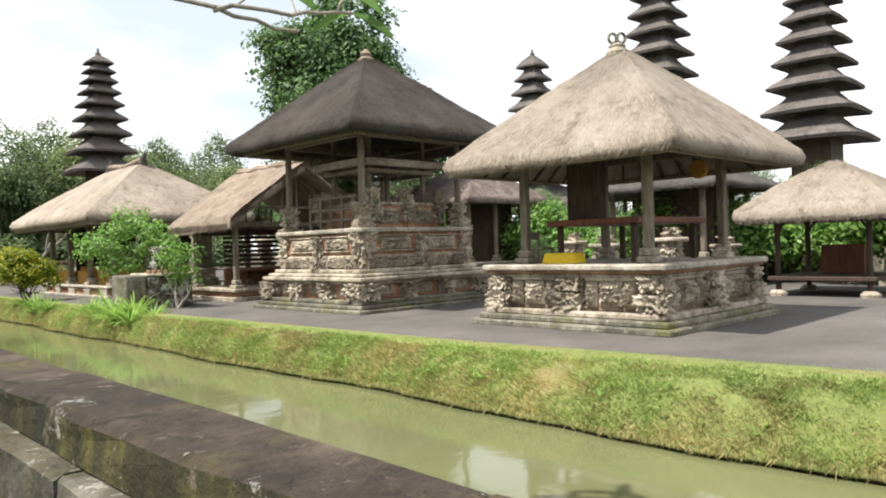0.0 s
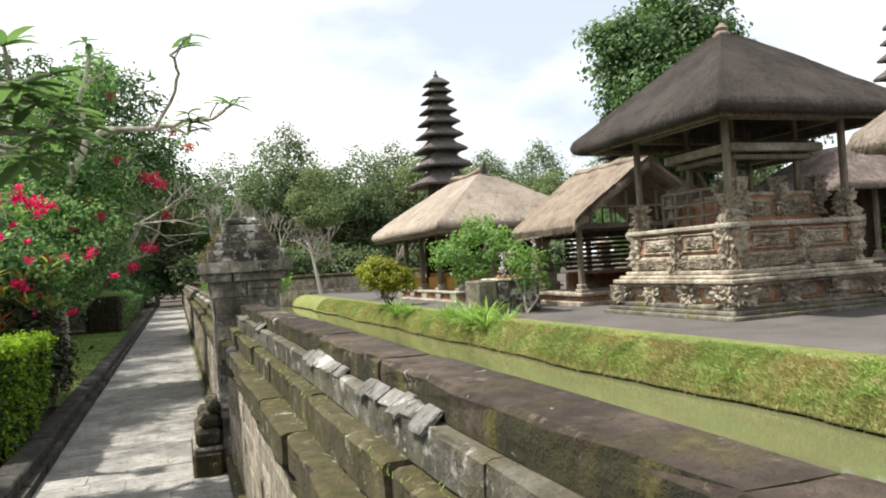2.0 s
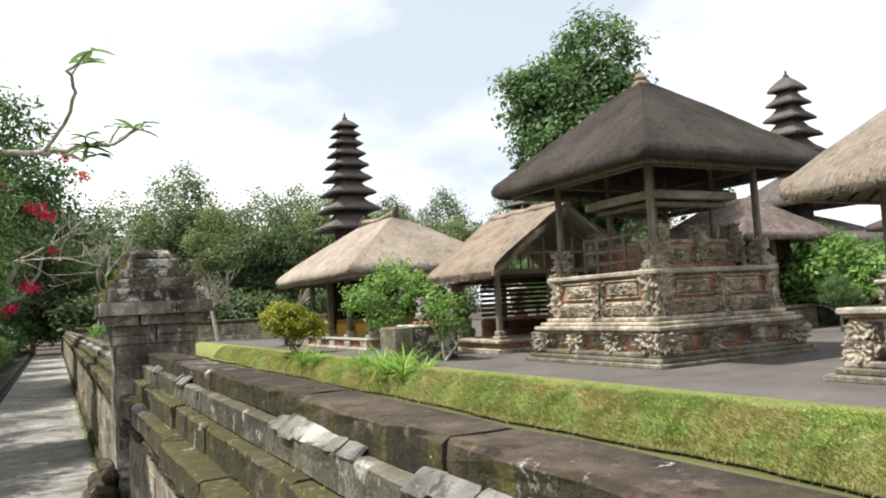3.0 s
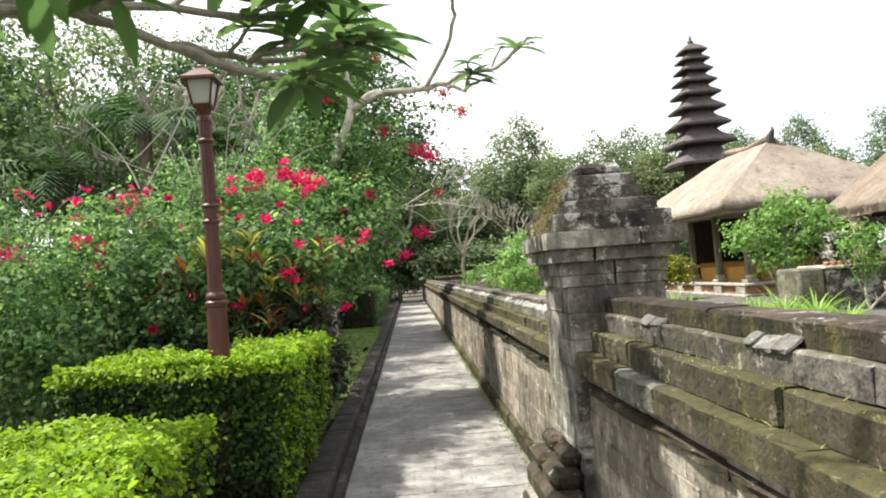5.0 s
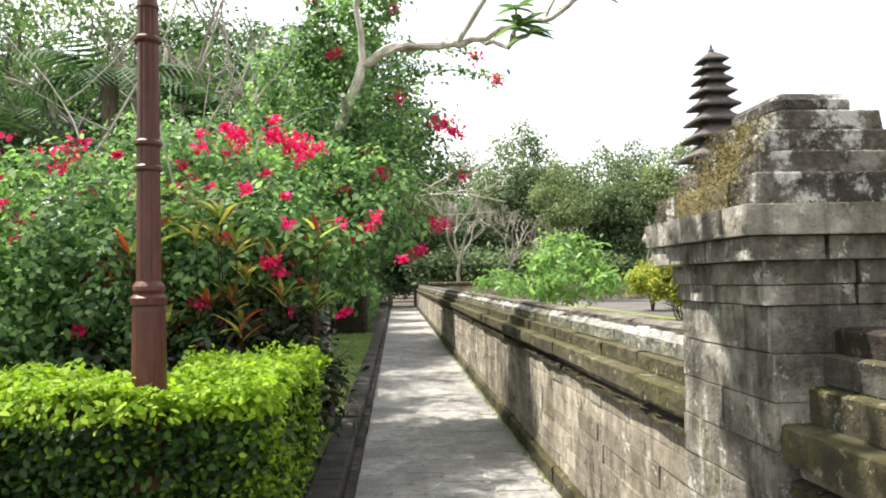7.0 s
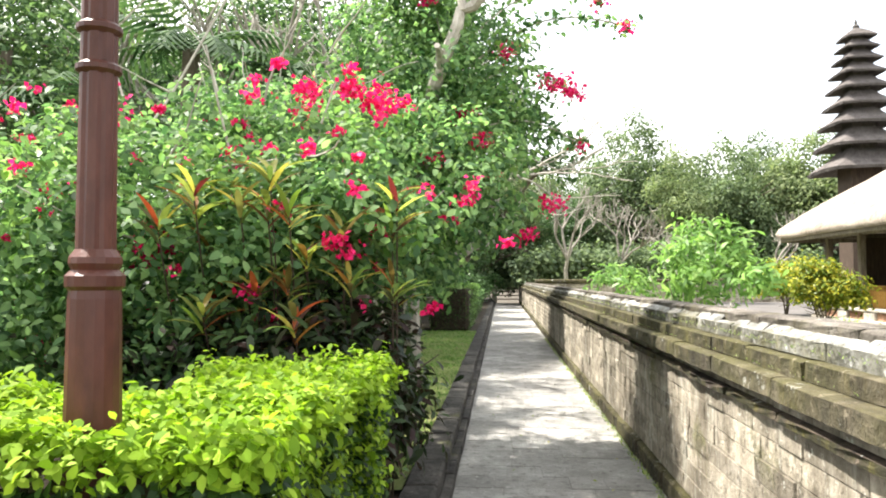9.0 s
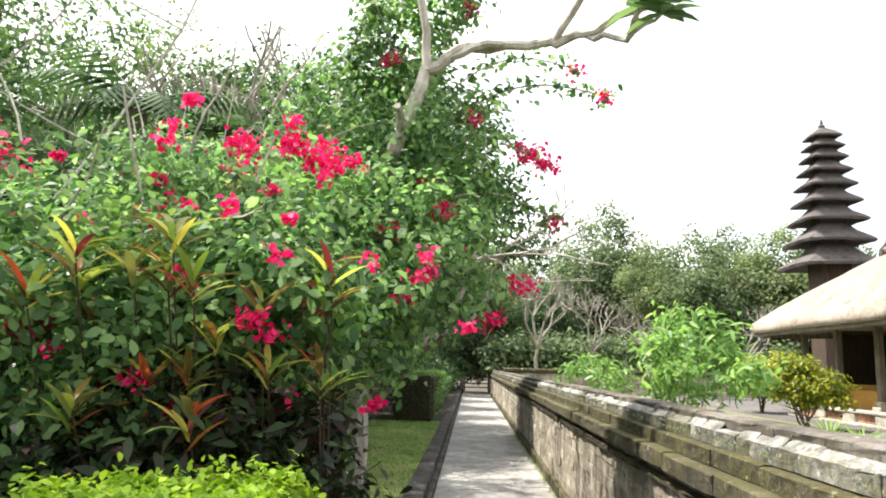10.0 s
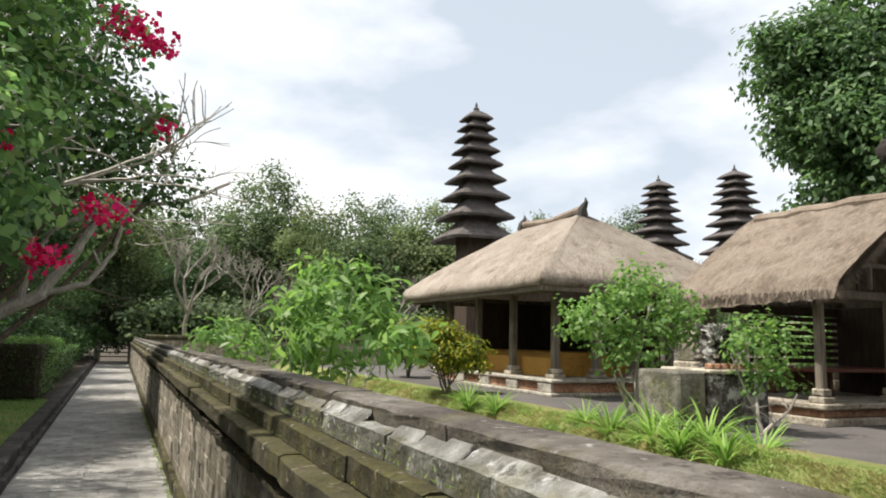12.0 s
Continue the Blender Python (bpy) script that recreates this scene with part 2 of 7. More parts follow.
M_YELLOW = wood_material("yellow_cloth", (0.55, 0.36, 0.02), (0.78, 0.58, 0.04), 0.9, (1, 1, 1))
M_OCHRE = wood_material("ochre_cloth", (0.30, 0.15, 0.03), (0.52, 0.30, 0.07), 0.9, (1, 1, 1))
M_TILEROOF = stone_material("brown_roof_tile", (0.085, 0.064, 0.055), (0.17, 0.135, 0.12), (0.25, 0.205, 0.185), 0.0, 0.1, 0.1)

m_ = Mat("dark_paved_court", 0.9)
c_ = m_.mix(1.0, m_.ramp(m_.noise(60, 4, 0.7), [(0.3, (0.066, 0.060, 0.056)), (0.7, (0.118, 0.108, 0.101))]), m_.ramp(m_.noise(0.8, 6, 0.65), [(0.35, 0.72), (0.7, 1.2)]), "MULTIPLY")
m_.color(c_).bump(m_.noise(90, 4), 0.3, 0.006)
M_COURT = m_.m

m_ = Mat("grass_soil", 0.95)
c_ = m_.ramp(m_.noise(7, 8, 0.75), [(0.3, (0.09, 0.115, 0.032)), (0.5, (0.17, 0.205, 0.06)), (0.72, (0.26, 0.28, 0.095))])
c_ = m_.mix(m_.ramp(m_.noise(0.9, 6, 0.7), [(0.5, 0), (0.68, 0.75)]), c_, (0.26, 0.19, 0.095))
m_.color(c_).bump(m_.noise(60, 6, 0.75), 0.9, 0.03)
M_GRASS = m_.m

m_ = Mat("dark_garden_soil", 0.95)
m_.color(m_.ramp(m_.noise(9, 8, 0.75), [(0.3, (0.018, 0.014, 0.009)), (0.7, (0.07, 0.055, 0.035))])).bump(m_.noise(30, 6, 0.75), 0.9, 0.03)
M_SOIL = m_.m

m_ = Mat("murky_green_water", 0.06, spec=0.5)
m_.color(m_.ramp(m_.noise(0.5, 4), [(0.3, (0.105, 0.112, 0.054)), (0.7, (0.132, 0.138, 0.068))])).bump(m_.noise(2.2, 5, 0.6), 0.10, 0.03)
M_WATER = m_.m

m_ = Mat("clear_lantern_glass", 0.25, spec=0.5)
m_.color((0.75, 0.78, 0.76))
m_.b.inputs["Transmission Weight"].default_value = 0.6
M_GLASS = m_.m

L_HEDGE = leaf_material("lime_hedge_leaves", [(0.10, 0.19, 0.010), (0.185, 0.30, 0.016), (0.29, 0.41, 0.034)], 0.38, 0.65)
# near-black green: the shade on the hedge sides is put into the leaf
L_HEDGE_SHADED = leaf_material("shaded_hedge_leaves", [(0.006, 0.019, 0.004), (0.018, 0.046, 0.008), (0.062, 0.125, 0.018)], 0.2, 0.5)
L_MID = leaf_material("mid_green_leaves", [(0.035, 0.085, 0.034), (0.12, 0.22, 0.085), (0.27, 0.41, 0.16)], 0.52, 0.5)
L_FRESH = leaf_material("fresh_green_leaves", [(0.075, 0.155, 0.04), (0.14, 0.255, 0.065), (0.23, 0.35, 0.105)], 0.48)
L_DARK = leaf_material("dark_glossy_leaves", [(0.022, 0.05, 0.018), (0.05, 0.105, 0.032), (0.095, 0.17, 0.06)], 0.3, 0.45)
L_GARDEN = leaf_material("garden_tree_leaves", [(0.032, 0.068, 0.028), (0.08, 0.145, 0.055), (0.17, 0.26, 0.095)], 0.38, 0.5)
L_PALM = leaf_material("palm_fronds", [(0.02, 0.045, 0.02), (0.04, 0.08, 0.03), (0.07, 0.12, 0.045)], 0.25, 0.8)
L_BROAD = leaf_material("broad_tree_leaves", [(0.032, 0.07, 0.028), (0.075, 0.142, 0.052), (0.145, 0.235, 0.09)], 0.35, 0.5)
# croton's own maroon and green, darkened further for the shaded hollows
L_CROTON = leaf_material("shade_dark_croton_leaves", [(0.010, 0.018, 0.009), (0.02, 0.034, 0.014), (0.034, 0.015, 0.014), (0.024, 0.045, 0.016), (0.07, 0.12, 0.04)], 0.3, 0.42)
# both woodland leaf colours are greyed and blued to carry distance haze
L_FOREST = leaf_material("hazy_woodland_leaves", [(0.05, 0.08, 0.042), (0.10, 0.142, 0.068), (0.17, 0.22, 0.105)], 0.38, 0.7)
L_OLIVE = leaf_material("hazy_olive_woodland_leaves", [(0.065, 0.098, 0.043), (0.13, 0.172, 0.074), (0.21, 0.25, 0.12)], 0.4, 0.7)
L_YELLOW = leaf_material("yellow_green_leaves", [(0.07, 0.12, 0.016), (0.15, 0.20, 0.022), (0.26, 0.28, 0.03), (0.42, 0.36, 0.03)], 0.38)
L_GRASS = leaf_material("grass_blades", [(0.12, 0.185, 0.05), (0.235, 0.315, 0.09), (0.38, 0.43, 0.17)], 0.38, 0.6)
L_GRASS_DRY = leaf_material("dry_bank_grass", [(0.15, 0.17, 0.055), (0.31, 0.275, 0.115), (0.48, 0.40, 0.21)], 0.33, 0.7)
L_LAWN = leaf_material("short_lawn_blades", [(0.18, 0.27, 0.07), (0.28, 0.385, 0.11), (0.38, 0.48, 0.17)], 0.38, 0.6)
L_TUFT = leaf_material("dry_moss_tufts", [(0.05, 0.045, 0.018), (0.12, 0.10, 0.04), (0.20, 0.165, 0.075)], 0.2, 0.8)
L_PETAL = leaf_material("crimson_petals", [(0.50, 0.004, 0.05), (0.74, 0.012, 0.13), (0.85, 0.04, 0.22)], 0.35, 0.6, (1.2, 1.0, 1.3))
L_CORDY = leaf_material("cordyline_leaves", [(0.11, 0.014, 0.018), (0.08, 0.13, 0.025), (0.36, 0.06, 0.025), (0.16, 0.25, 0.05), (0.04, 0.035, 0.022), (0.50, 0.42, 0.08), (0.30, 0.37, 0.08), (0.07, 0.02, 0.025), (0.18, 0.28, 0.04)], 0.42, 0.5, single=True)
L_FERN = leaf_material("fern_fronds", [(0.12, 0.22, 0.05), (0.19, 0.31, 0.07), (0.28, 0.40, 0.12)], 0.4, single=True)
L_FRANG = leaf_material("frangipani_leaves", [(0.065, 0.12, 0.045), (0.105, 0.18, 0.065), (0.16, 0.25, 0.095)], 0.42, tint=(1.2, 1.28, 1.0), single=True)


# ---- builders ----
rng = np.random.default_rng(7)
ORIGIN = {}


def thing(name, at, label, category, group="", kind=""):
    ob = new(name)
    ob.empty_display_size = 0.1
    ob.location = at
    ORIGIN[ob] = Vector(at)
    return tagged(ob, label, category, group, kind)


def mesh_data(name, verts, faces, material, smooth=False):
    me = bpy.data.meshes.new(name)
    me.from_pydata([tuple(v) for v in verts], [], faces)
    if material:
        me.materials.append(material)
    if smooth:
        me.shade_smooth()
    me.update()
    return me


def part(name, geo, material, parent, label="", smooth=False):
    """One mesh under a thing or a part. geo holds vertices in world metres, and faces."""
    o = ORIGIN[parent]
    verts, faces = geo
    ob = new(name, mesh_data(name, [(v[0] - o.x, v[1] - o.y, v[2] - o.z) for v in verts], faces, material, smooth))
    ob.parent = parent
    ORIGIN[ob] = o
    return tagged(ob, label)


def solo(name, geo, material, label, category, group="", kind="", smooth=False):
    """A thing or a piece of the setting that is one mesh."""
    ob = new(name, mesh_data(name, geo[0], geo[1], material, smooth))
    ORIGIN[ob] = Vector((0, 0, 0))
    return tagged(ob, label, category, group, kind)


def piece(name, me, parent, centre, size, turn=0.0):
    """A block or tile on shared mesh data, under its thing."""
    ob = new(name, me)
    ob.parent = parent
    ob.location = Vector(centre) - ORIGIN[parent]
    ob.scale = size
    ob.rotation_euler = (0, 0, turn)
    return ob


def joined(*geos):
    verts, faces = [], []
    for v, f in geos:
        n = len(verts)
        verts += list(v)
        faces += [tuple(i + n for i in face) for face in f]
    return verts, faces


def cbox(x0, x1, y0, y1, z0, z1, c=0.012):
    """A box with chamfered edges."""
    c = min(c, (x1 - x0) / 3, (y1 - y0) / 3, (z1 - z0) / 3)
    xs, ys, zs = (x0, x1), (y0, y1), (z0, z1)
    verts, at = [], {}
    for i in (0, 1):
        for j in (0, 1):
            for k in (0, 1):
                s = (1 - 2 * i, 1 - 2 * j, 1 - 2 * k)
                p = (xs[i], ys[j], zs[k])
                for a in range(3):
                    v = [p[n] + (s[n] * c if n != a else 0) for n in range(3)]
                    at[(i, j, k, a)] = len(verts)
                    verts.append(v)
    faces = []

    def quad(keys):
        faces.append(tuple(at[q] for q in keys))

    for a in range(3):
        b, d = (a + 1) % 3, (a + 2) % 3
        for s in (0, 1):
            loop = []
            for u, v in ((0, 0), (1, 0), (1, 1), (0, 1)):
                q = [0, 0, 0]
                q[a], q[b], q[d] = s, u, v
                loop.append((*q, a))
            quad(loop if s else loop[::-1])
        for u in (0, 1):
            for v in (0, 1):
                q0, q1 = [0, 0, 0], [0, 0, 0]
                q0[b], q0[d], q0[a] = u, v, 0
                q1[b], q1[d], q1[a] = u, v, 1
                loop = [(*q0, b), (*q1, b), (*q1, d), (*q0, d)]
                quad(loop if (u + v) % 2 else loop[::-1])
    for i in (0, 1):
        for j in (0, 1):
            for k in (0, 1):
                loop = [(i, j, k, 0), (i, j, k, 1), (i, j, k, 2)]
                quad(loop if (i + j + k) % 2 else loop[::-1])
    return verts, faces


def rough_block(seed, jitter=0.03, chamfer=0.06):
    """A unit block with worn corners, centred on the origin."""
    r = random.Random(seed)
    v, f = cbox(-0.5, 0.5, -0.5, 0.5, -0.5, 0.5, chamfer)
    k = (1.0, 0.3, 1.0)
    return [[math.copysign(0.5 - (0.5 - abs(c)) * k[n], c) + r.uniform(-jitter, jitter) * k[n] for n, c in enumerate(p)] for p in v], f


def block_set(name, material, n=5, jitter=0.03, chamfer=0.06):
    return [mesh_data(name, *rough_block(i + 11, jitter, chamfer), material) for i in range(n)]


def worn_block(seed, jitter=0.05, chamfer=0.10, segs=7):
    """A unit stone with uneven, worn long edges."""
    r = random.Random(seed)
    verts, faces = [], []
    h, c = 0.5, chamfer
    ring = [(-h, -h), (h, -h), (h, h - c * 1.4), (h - c, h), (0.0, h), (-h + c, h), (-h, h - c * 1.6), (-h, 0.0)]
    for i in range(segs + 1):
        y = -0.5 + i / segs
        end = 0.965 if i in (0, segs) else 1.0
        for k, (x, z) in enumerate(ring):
            j = jitter if k in (3, 5, 6) else jitter * 0.45
            verts.append((x * end + r.uniform(-1, 1) * j, y, z * end + r.uniform(-1, 1) * j * (0.4 if k < 2 else 1)))
    m = len(ring)
    for i in range(segs):
        for k in range(m):
            faces.append((i * m + k, i * m + (k + 1) % m, (i + 1) * m + (k + 1) % m, (i + 1) * m + k))
    faces.append(tuple(range(m)))
    faces.append(tuple(range(segs * m + m - 1, segs * m - 1, -1)))
    return verts, faces


def worn_set(name, material, n=5, jitter=0.05, chamfer=0.10):
    return [mesh_data(name, *worn_block(900 + 7 * i, jitter, chamfer), material) for i in range(n)]


def tube(points, radii, sides=8, cap=True):
    pts = [Vector(p) for p in points]
    verts, faces = [], []
    side = Vector((1, 0, 0))
    for i, p in enumerate(pts):
        d = (pts[min(i + 1, len(pts) - 1)] - pts[max(i - 1, 0)])
        d = d.normalized() if d.length > 1e-6 else Vector((0, 0, 1))
        u = side - d * side.dot(d)
        if u.length < 0.1:
            u = Vector((0, 1, 0)) - d * d.y
        u.normalize()
        side = u
        w = d.cross(u)
        for k in range(sides):
            a = 2 * math.pi * k / sides
            verts.append(p + (u * math.cos(a) + w * math.sin(a)) * radii[i])
    for i in range(len(pts) - 1):
        for k in range(sides):
            a, b = i * sides + k, i * sides + (k + 1) % sides
            faces.append((a, b, b + sides, a + sides))
    if cap:
        faces.append(tuple(range(sides))[::-1])
        faces.append(tuple(range((len(pts) - 1) * sides, len(pts) * sides)))
    return verts, faces


def lathe(x, y, profile, sides=16):
    """A turned shape about an upright axis; profile holds (radius, z)."""
    return tube([(x, y, z) for r, z in profile], [r for r, z in profile], sides)


def grow(start, aim, length, radius, r, bend=0.25, steps=5, taper=0.25):
    """Points and radii of one crooked limb."""
    p, d = Vector(start), Vector(aim).normalized()
    pts, rad = [p.copy()], [radius]
    for i in range(steps):
        d = (d + Vector((r.uniform(-bend, bend), r.uniform(-bend, bend), r.uniform(-bend, bend) * 0.8))).normalized()
        p = p + d * length / steps
        pts.append(p.copy())
        rad.append(radius * (1 - (1 - taper) * (i + 1) / steps))
    return pts, rad, d


def leaf_mesh(name, centres, size, material, aspect=0.5, up=0.5, spread=0.35, out=None, fold=0.12, ovate=False):
    """Many small folded leaves, one face each side of the midrib being one bent quad."""
    n = len(centres)
    c = np.asarray(centres, float)
    if c.shape[1] == 6:
        c, out = c[:, :3], c[:, 3:]
    normal = rng.normal(size=(n, 3))
    normal[:, 2] = np.abs(normal[:, 2]) * 0.6 + up
    if out is not None:
        normal += out
    normal /= np.linalg.norm(normal, axis=1)[:, None]
    along = rng.normal(size=(n, 3))
    along[:, 2] -= 0.3
    along -= normal * (along * normal).sum(1)[:, None]
    along /= np.linalg.norm(along, axis=1)[:, None] + 1e-9
    across = np.cross(normal, along)
    s = size * (1 + rng.uniform(-spread, spread, n))[:, None]
    rows = []
    for u, v in ((-0.5, 0.0), (-0.2, -0.46), (0.16, -0.40), (0.5, 0.0), (0.16, 0.40), (-0.2, 0.46)) if ovate else ((-0.5, 0.0), (-0.06, -0.5), (0.5, 0.0), (-0.06, 0.5)):
        rows.append(c + along * s * u + across * s * aspect * v + normal * s * fold * abs(v) * 2)
    return polys(name, np.stack(rows, 1).reshape(-1, 3).astype(np.float32), material, len(rows))


def polys(name, verts, material, k):
    """A mesh of loose faces with k corners each."""
    n = len(verts) // k
    me = bpy.data.meshes.new(name)
    me.vertices.add(k * n)
    me.vertices.foreach_set("co", verts.ravel())
    me.loops.add(k * n)
    me.loops.foreach_set("vertex_index", np.arange(k * n, dtype=np.int32))
    me.polygons.add(n)
    me.polygons.foreach_set("loop_start", np.arange(0, k * n, k, dtype=np.int32))
    me.materials.append(material)
    me.update()
    me.validate()
    return me


def quads(name, verts, material):
    return polys(name, verts, material, 4)


def shifted(centres, o):
    c = np.array(centres, float)
    c[:, :3] -= np.array(o)
    return c


def leaf_part(name, centres, size, material, parent, label="", **more):
    o = ORIGIN[parent]
    ob = new(name, leaf_mesh(name, shifted(centres, o), size, material, **more))
    ob.parent = parent
    ORIGIN[ob] = o
    return tagged(ob, label)


def crown_points(centre, radii, clumps, per, clump_r, hollow=0.55, low=-0.5):
    """Leaf places in clumps over an uneven ellipsoid, and the way each leaf faces."""
    d = rng.normal(size=(clumps, 3))
    d /= np.linalg.norm(d, axis=1)[:, None]
    d = d[d[:, 2] > low]
    k = hollow + (1 - hollow) * rng.random(len(d)) ** 0.6
    k *= 1 + 0.28 * np.sin(3.1 * d[:, 0] + 5 * d[:, 1] + centre[0]) * np.cos(4.3 * d[:, 2] + centre[1])
    mid = np.array(centre) + d * np.array(radii) * k[:, None]
    off = rng.normal(size=(len(mid) * per, 3))
    p = np.repeat(mid, per, 0) + off * clump_r * np.array([1, 1, 0.7])
    out = np.repeat(d, per, 0) * 0.5 + off * 0.55
    return np.concatenate([p, out], 1)


def blade(base, aim, length, width, droop, segs=5, fold=0.15):
    """One long pointed leaf that bends under its weight."""
    p, d = Vector(base), Vector(aim).normalized()
    flat = d.cross(Vector((0, 0, 1)))
    flat = flat.normalized() if flat.length > 0.05 else Vector((1, 0, 0))
    verts, faces = [], []
    for i in range(segs + 1):
        t = i / segs
        w = width * 0.5 * (math.sin(math.pi * min(1, t * 0.92 + 0.08)) ** 0.8) if i < segs else 0.002
        n = flat.cross(d).normalized()
        verts += [p - flat * w + n * w * fold, p - n * w * fold, p + flat * w + n * w * fold]
        p = p + d * length / segs
        d = (d + Vector((0, 0, -droop / segs))).normalized()
    for i in range(segs):
        a = 3 * i
        faces += [(a, a + 1, a + 4, a + 3), (a + 1, a + 2, a + 5, a + 4)]
    return verts, faces


def hip_roof(name, parent, cx, cy, hx, hy, ridge, z0, z1, thick, material, label="", sag=0.0, power=0.93, seed=0, round_=0.045):
    """A hipped thatch: rounded rings from the eaves to the ridge, with a thick cut edge and an underside."""
    r = random.Random(seed)
    n, rings = (36, 30) if max(hx, hy) > 1.4 else (22, 20)
    rx = max(0.0, hx - hy) if ridge is None else 0.0
    ry = ridge or 0.0
    loops, uvs = [], []

    def ring(ax, ay, z, grain, lift):
        pts = []
        for side in range(4):
            for k in range(n):
                t = -1 + 2 * k / n
                u, v = ((t, -1), (1, t), (-t, 1), (-1, -t))[side]
                m = max(abs(u), abs(v))
                e = (abs(u) ** 7 + abs(v) ** 7) ** (1 / 7)
                q = 1 - round_ + round_ * m / e
                x, y = cx + u * ax * q, cy + v * ay * q
                w = noise.noise(Vector((x * 1.3 + seed, y * 1.3, z * 1.3))) * grain + noise.noise(Vector((x * 6, y * 6, z * 6 + seed))) * grain * 0.55 + 0.05 * min(1, grain / 0.03) * math.exp(-((1 - abs(t)) / 0.05) ** 2)
                pts.append((x, y, z + w + lift * (t * t if abs(t) < 1 else 1)))
        return pts

    slope = math.hypot(min(hx, hy), z1 - z0)
    inner = 0.55
    loops.append((ring(hx * inner, hy * inner, z0 + (z1 - z0) * (1 - inner) * 0.9 - thick * 0.8, 0, 0), -0.6))
    loops.append((ring(hx - 0.10, hy - 0.10, z0 - thick * 0.15, 0.01, -sag), -0.25))
    loops.append((ring(hx - 0.02, hy - 0.02, z0, 0.03, -sag), -0.1))
    for i in range(rings + 1):
        s = i / rings
        ax = hx * (1 - s) + 0.05 * s
        ay = hy * (1 - s) + (ry + 0.05) * s
        z = z0 + thick + (z1 - z0 - thick) * s ** power
        if i == 0:
            ax, ay, z = hx, hy, z0 + thick * 0.62
        elif i == 1:
            ax, ay = ax + 0.015, ay + 0.015
        loops.append((ring(ax, ay, z, 0.035 * (1 - s * 0.6), -sag * (1 - s)), s * slope))
    verts, faces, uv = [], [], []
    for pts, v in loops:
        verts += pts
    m = 4 * n
    for a in range(len(loops) - 1):
        for k in range(m):
            faces.append((a * m + k, a * m + (k + 1) % m, (a + 1) * m + (k + 1) % m, (a + 1) * m + k))
            u0, u1 = k * 2 * hx / n, (k + 1) * 2 * hx / n
            uv += [(u0, loops[a][1]), (u1, loops[a][1]), (u1, loops[a + 1][1]), (u0, loops[a + 1][1])]
    faces.append(tuple(range((len(loops) - 1) * m, len(loops) * m)))
    uv += [(0, slope)] * m
    ob = part(name, (verts, faces), material, parent, label, True)
    layer = ob.data.uv_layers.new(name="UVMap")
    layer.data.foreach_set("uv", np.array(uv, np.float32).ravel())
    # loose straw along the eaves
    straw = []
    for side in range(4):
        count = int(2 * (hx if side % 2 == 0 else hy) * 70)
        for k in range(count):
            t = r.uniform(-0.97, 0.97)
            u, v = ((t, -1), (1, t), (-t, 1), (-1, -t))[side]
            e = (abs(u) ** 7 + abs(v) ** 7) ** (1 / 7)
            q = 1 - round_ + round_ / e
            x, y = cx + u * hx * q, cy + v * hy * q
            dx, dy = ((0, -1), (1, 0), (0, 1), (-1, 0))[side]
            z = z0 + r.uniform(0.0, thick * 0.7) - sag * t * t
            ln, wd = r.uniform(0.03, 0.09), 0.006
            ox, oy = (wd, 0) if side % 2 == 0 else (0, wd)
            tip = (x + dx * ln * 0.5, y + dy * ln * 0.5, z - ln)
            straw += [(x - dx * 0.02 - ox, y - dy * 0.02 - oy, z + 0.02), (x - dx * 0.02 + ox, y - dy * 0.02 + oy, z + 0.02), tip, tip]
    me = quads("straw_fringe", (np.array(straw) - np.array(ORIGIN[parent])).astype(np.float32), material)
    me.uv_layers.new(name="UVMap")
    f_ob = new("straw_fringe", me)
    f_ob.parent = parent
    f_ob["kind"] = "stuff"
    ORIGIN[f_ob] = ORIGIN[parent]
    return ob


def relief_mesh(name, seed, material, w=24, h=24, depth=1.0, kind=0):
    """A unit carved panel in the x z plane, facing -y: scrolls and leaves in relief."""
    verts, faces = [], []
    for j in range(h + 1):
        for i in range(w + 1):
            u, v = i / w, j / h
            edge = min(1.0, 6 * min(u, 1 - u, v, 1 - v))
            a, b = abs(u - 0.5) * 2, v
            k = math.sin(12 * a + 4 * math.sin(7 * b + seed)) * math.cos(13 * b + 3 * math.sin(8 * a + seed))
            k = 0.45 + 0.7 * k + 0.6 * noise.noise(Vector((a * 9 + seed, b * 10, seed * 3.1)))
            if kind == 1:
                k = k * 0.6 + 0.9 * max(0, 1 - 2.2 * math.hypot(u - 0.5, v - 0.5))
            verts.append((u - 0.5, -edge * (0.25 + 0.75 * max(0, k)) * depth, v - 0.5))
    for j in range(h):
        for i in range(w):
            a = j * (w + 1) + i
            faces.append((a, a + 1, a + w + 2, a + w + 1))
    return mesh_data(name, verts, faces, material)


RELIEF = [relief_mesh("relief_panel", s, M_CARVED, kind=s % 2) for s in range(5)]


def relief(parent, name, face, along, across, z0, z1, width, depth):
    """Sets a carved panel on a face: face 'x' looks to -x, 'y' looks to -y. along: its middle; across: the plane."""
    me = RELIEF[int(along * 7 + z0 * 13) % 5]
    zc = (z0 + z1) / 2
    if face == "y":
        return piece(name, me, parent, (along, across, zc), (width, depth, z1 - z0))
    return piece(name, me, parent, (across, along, zc), (width, depth, z1 - z0), -math.pi / 2)


def frame_steps(parent, x0, x1, y0, y1, steps, name="plinth_course"):
    """Stacked courses of a base: (inset, bottom, top, material)."""
    for inset, a, b, m in steps:
        part(name, cbox(x0 + inset, x1 - inset, y0 + inset, y1 - inset, a, b, 0.02), m, parent)


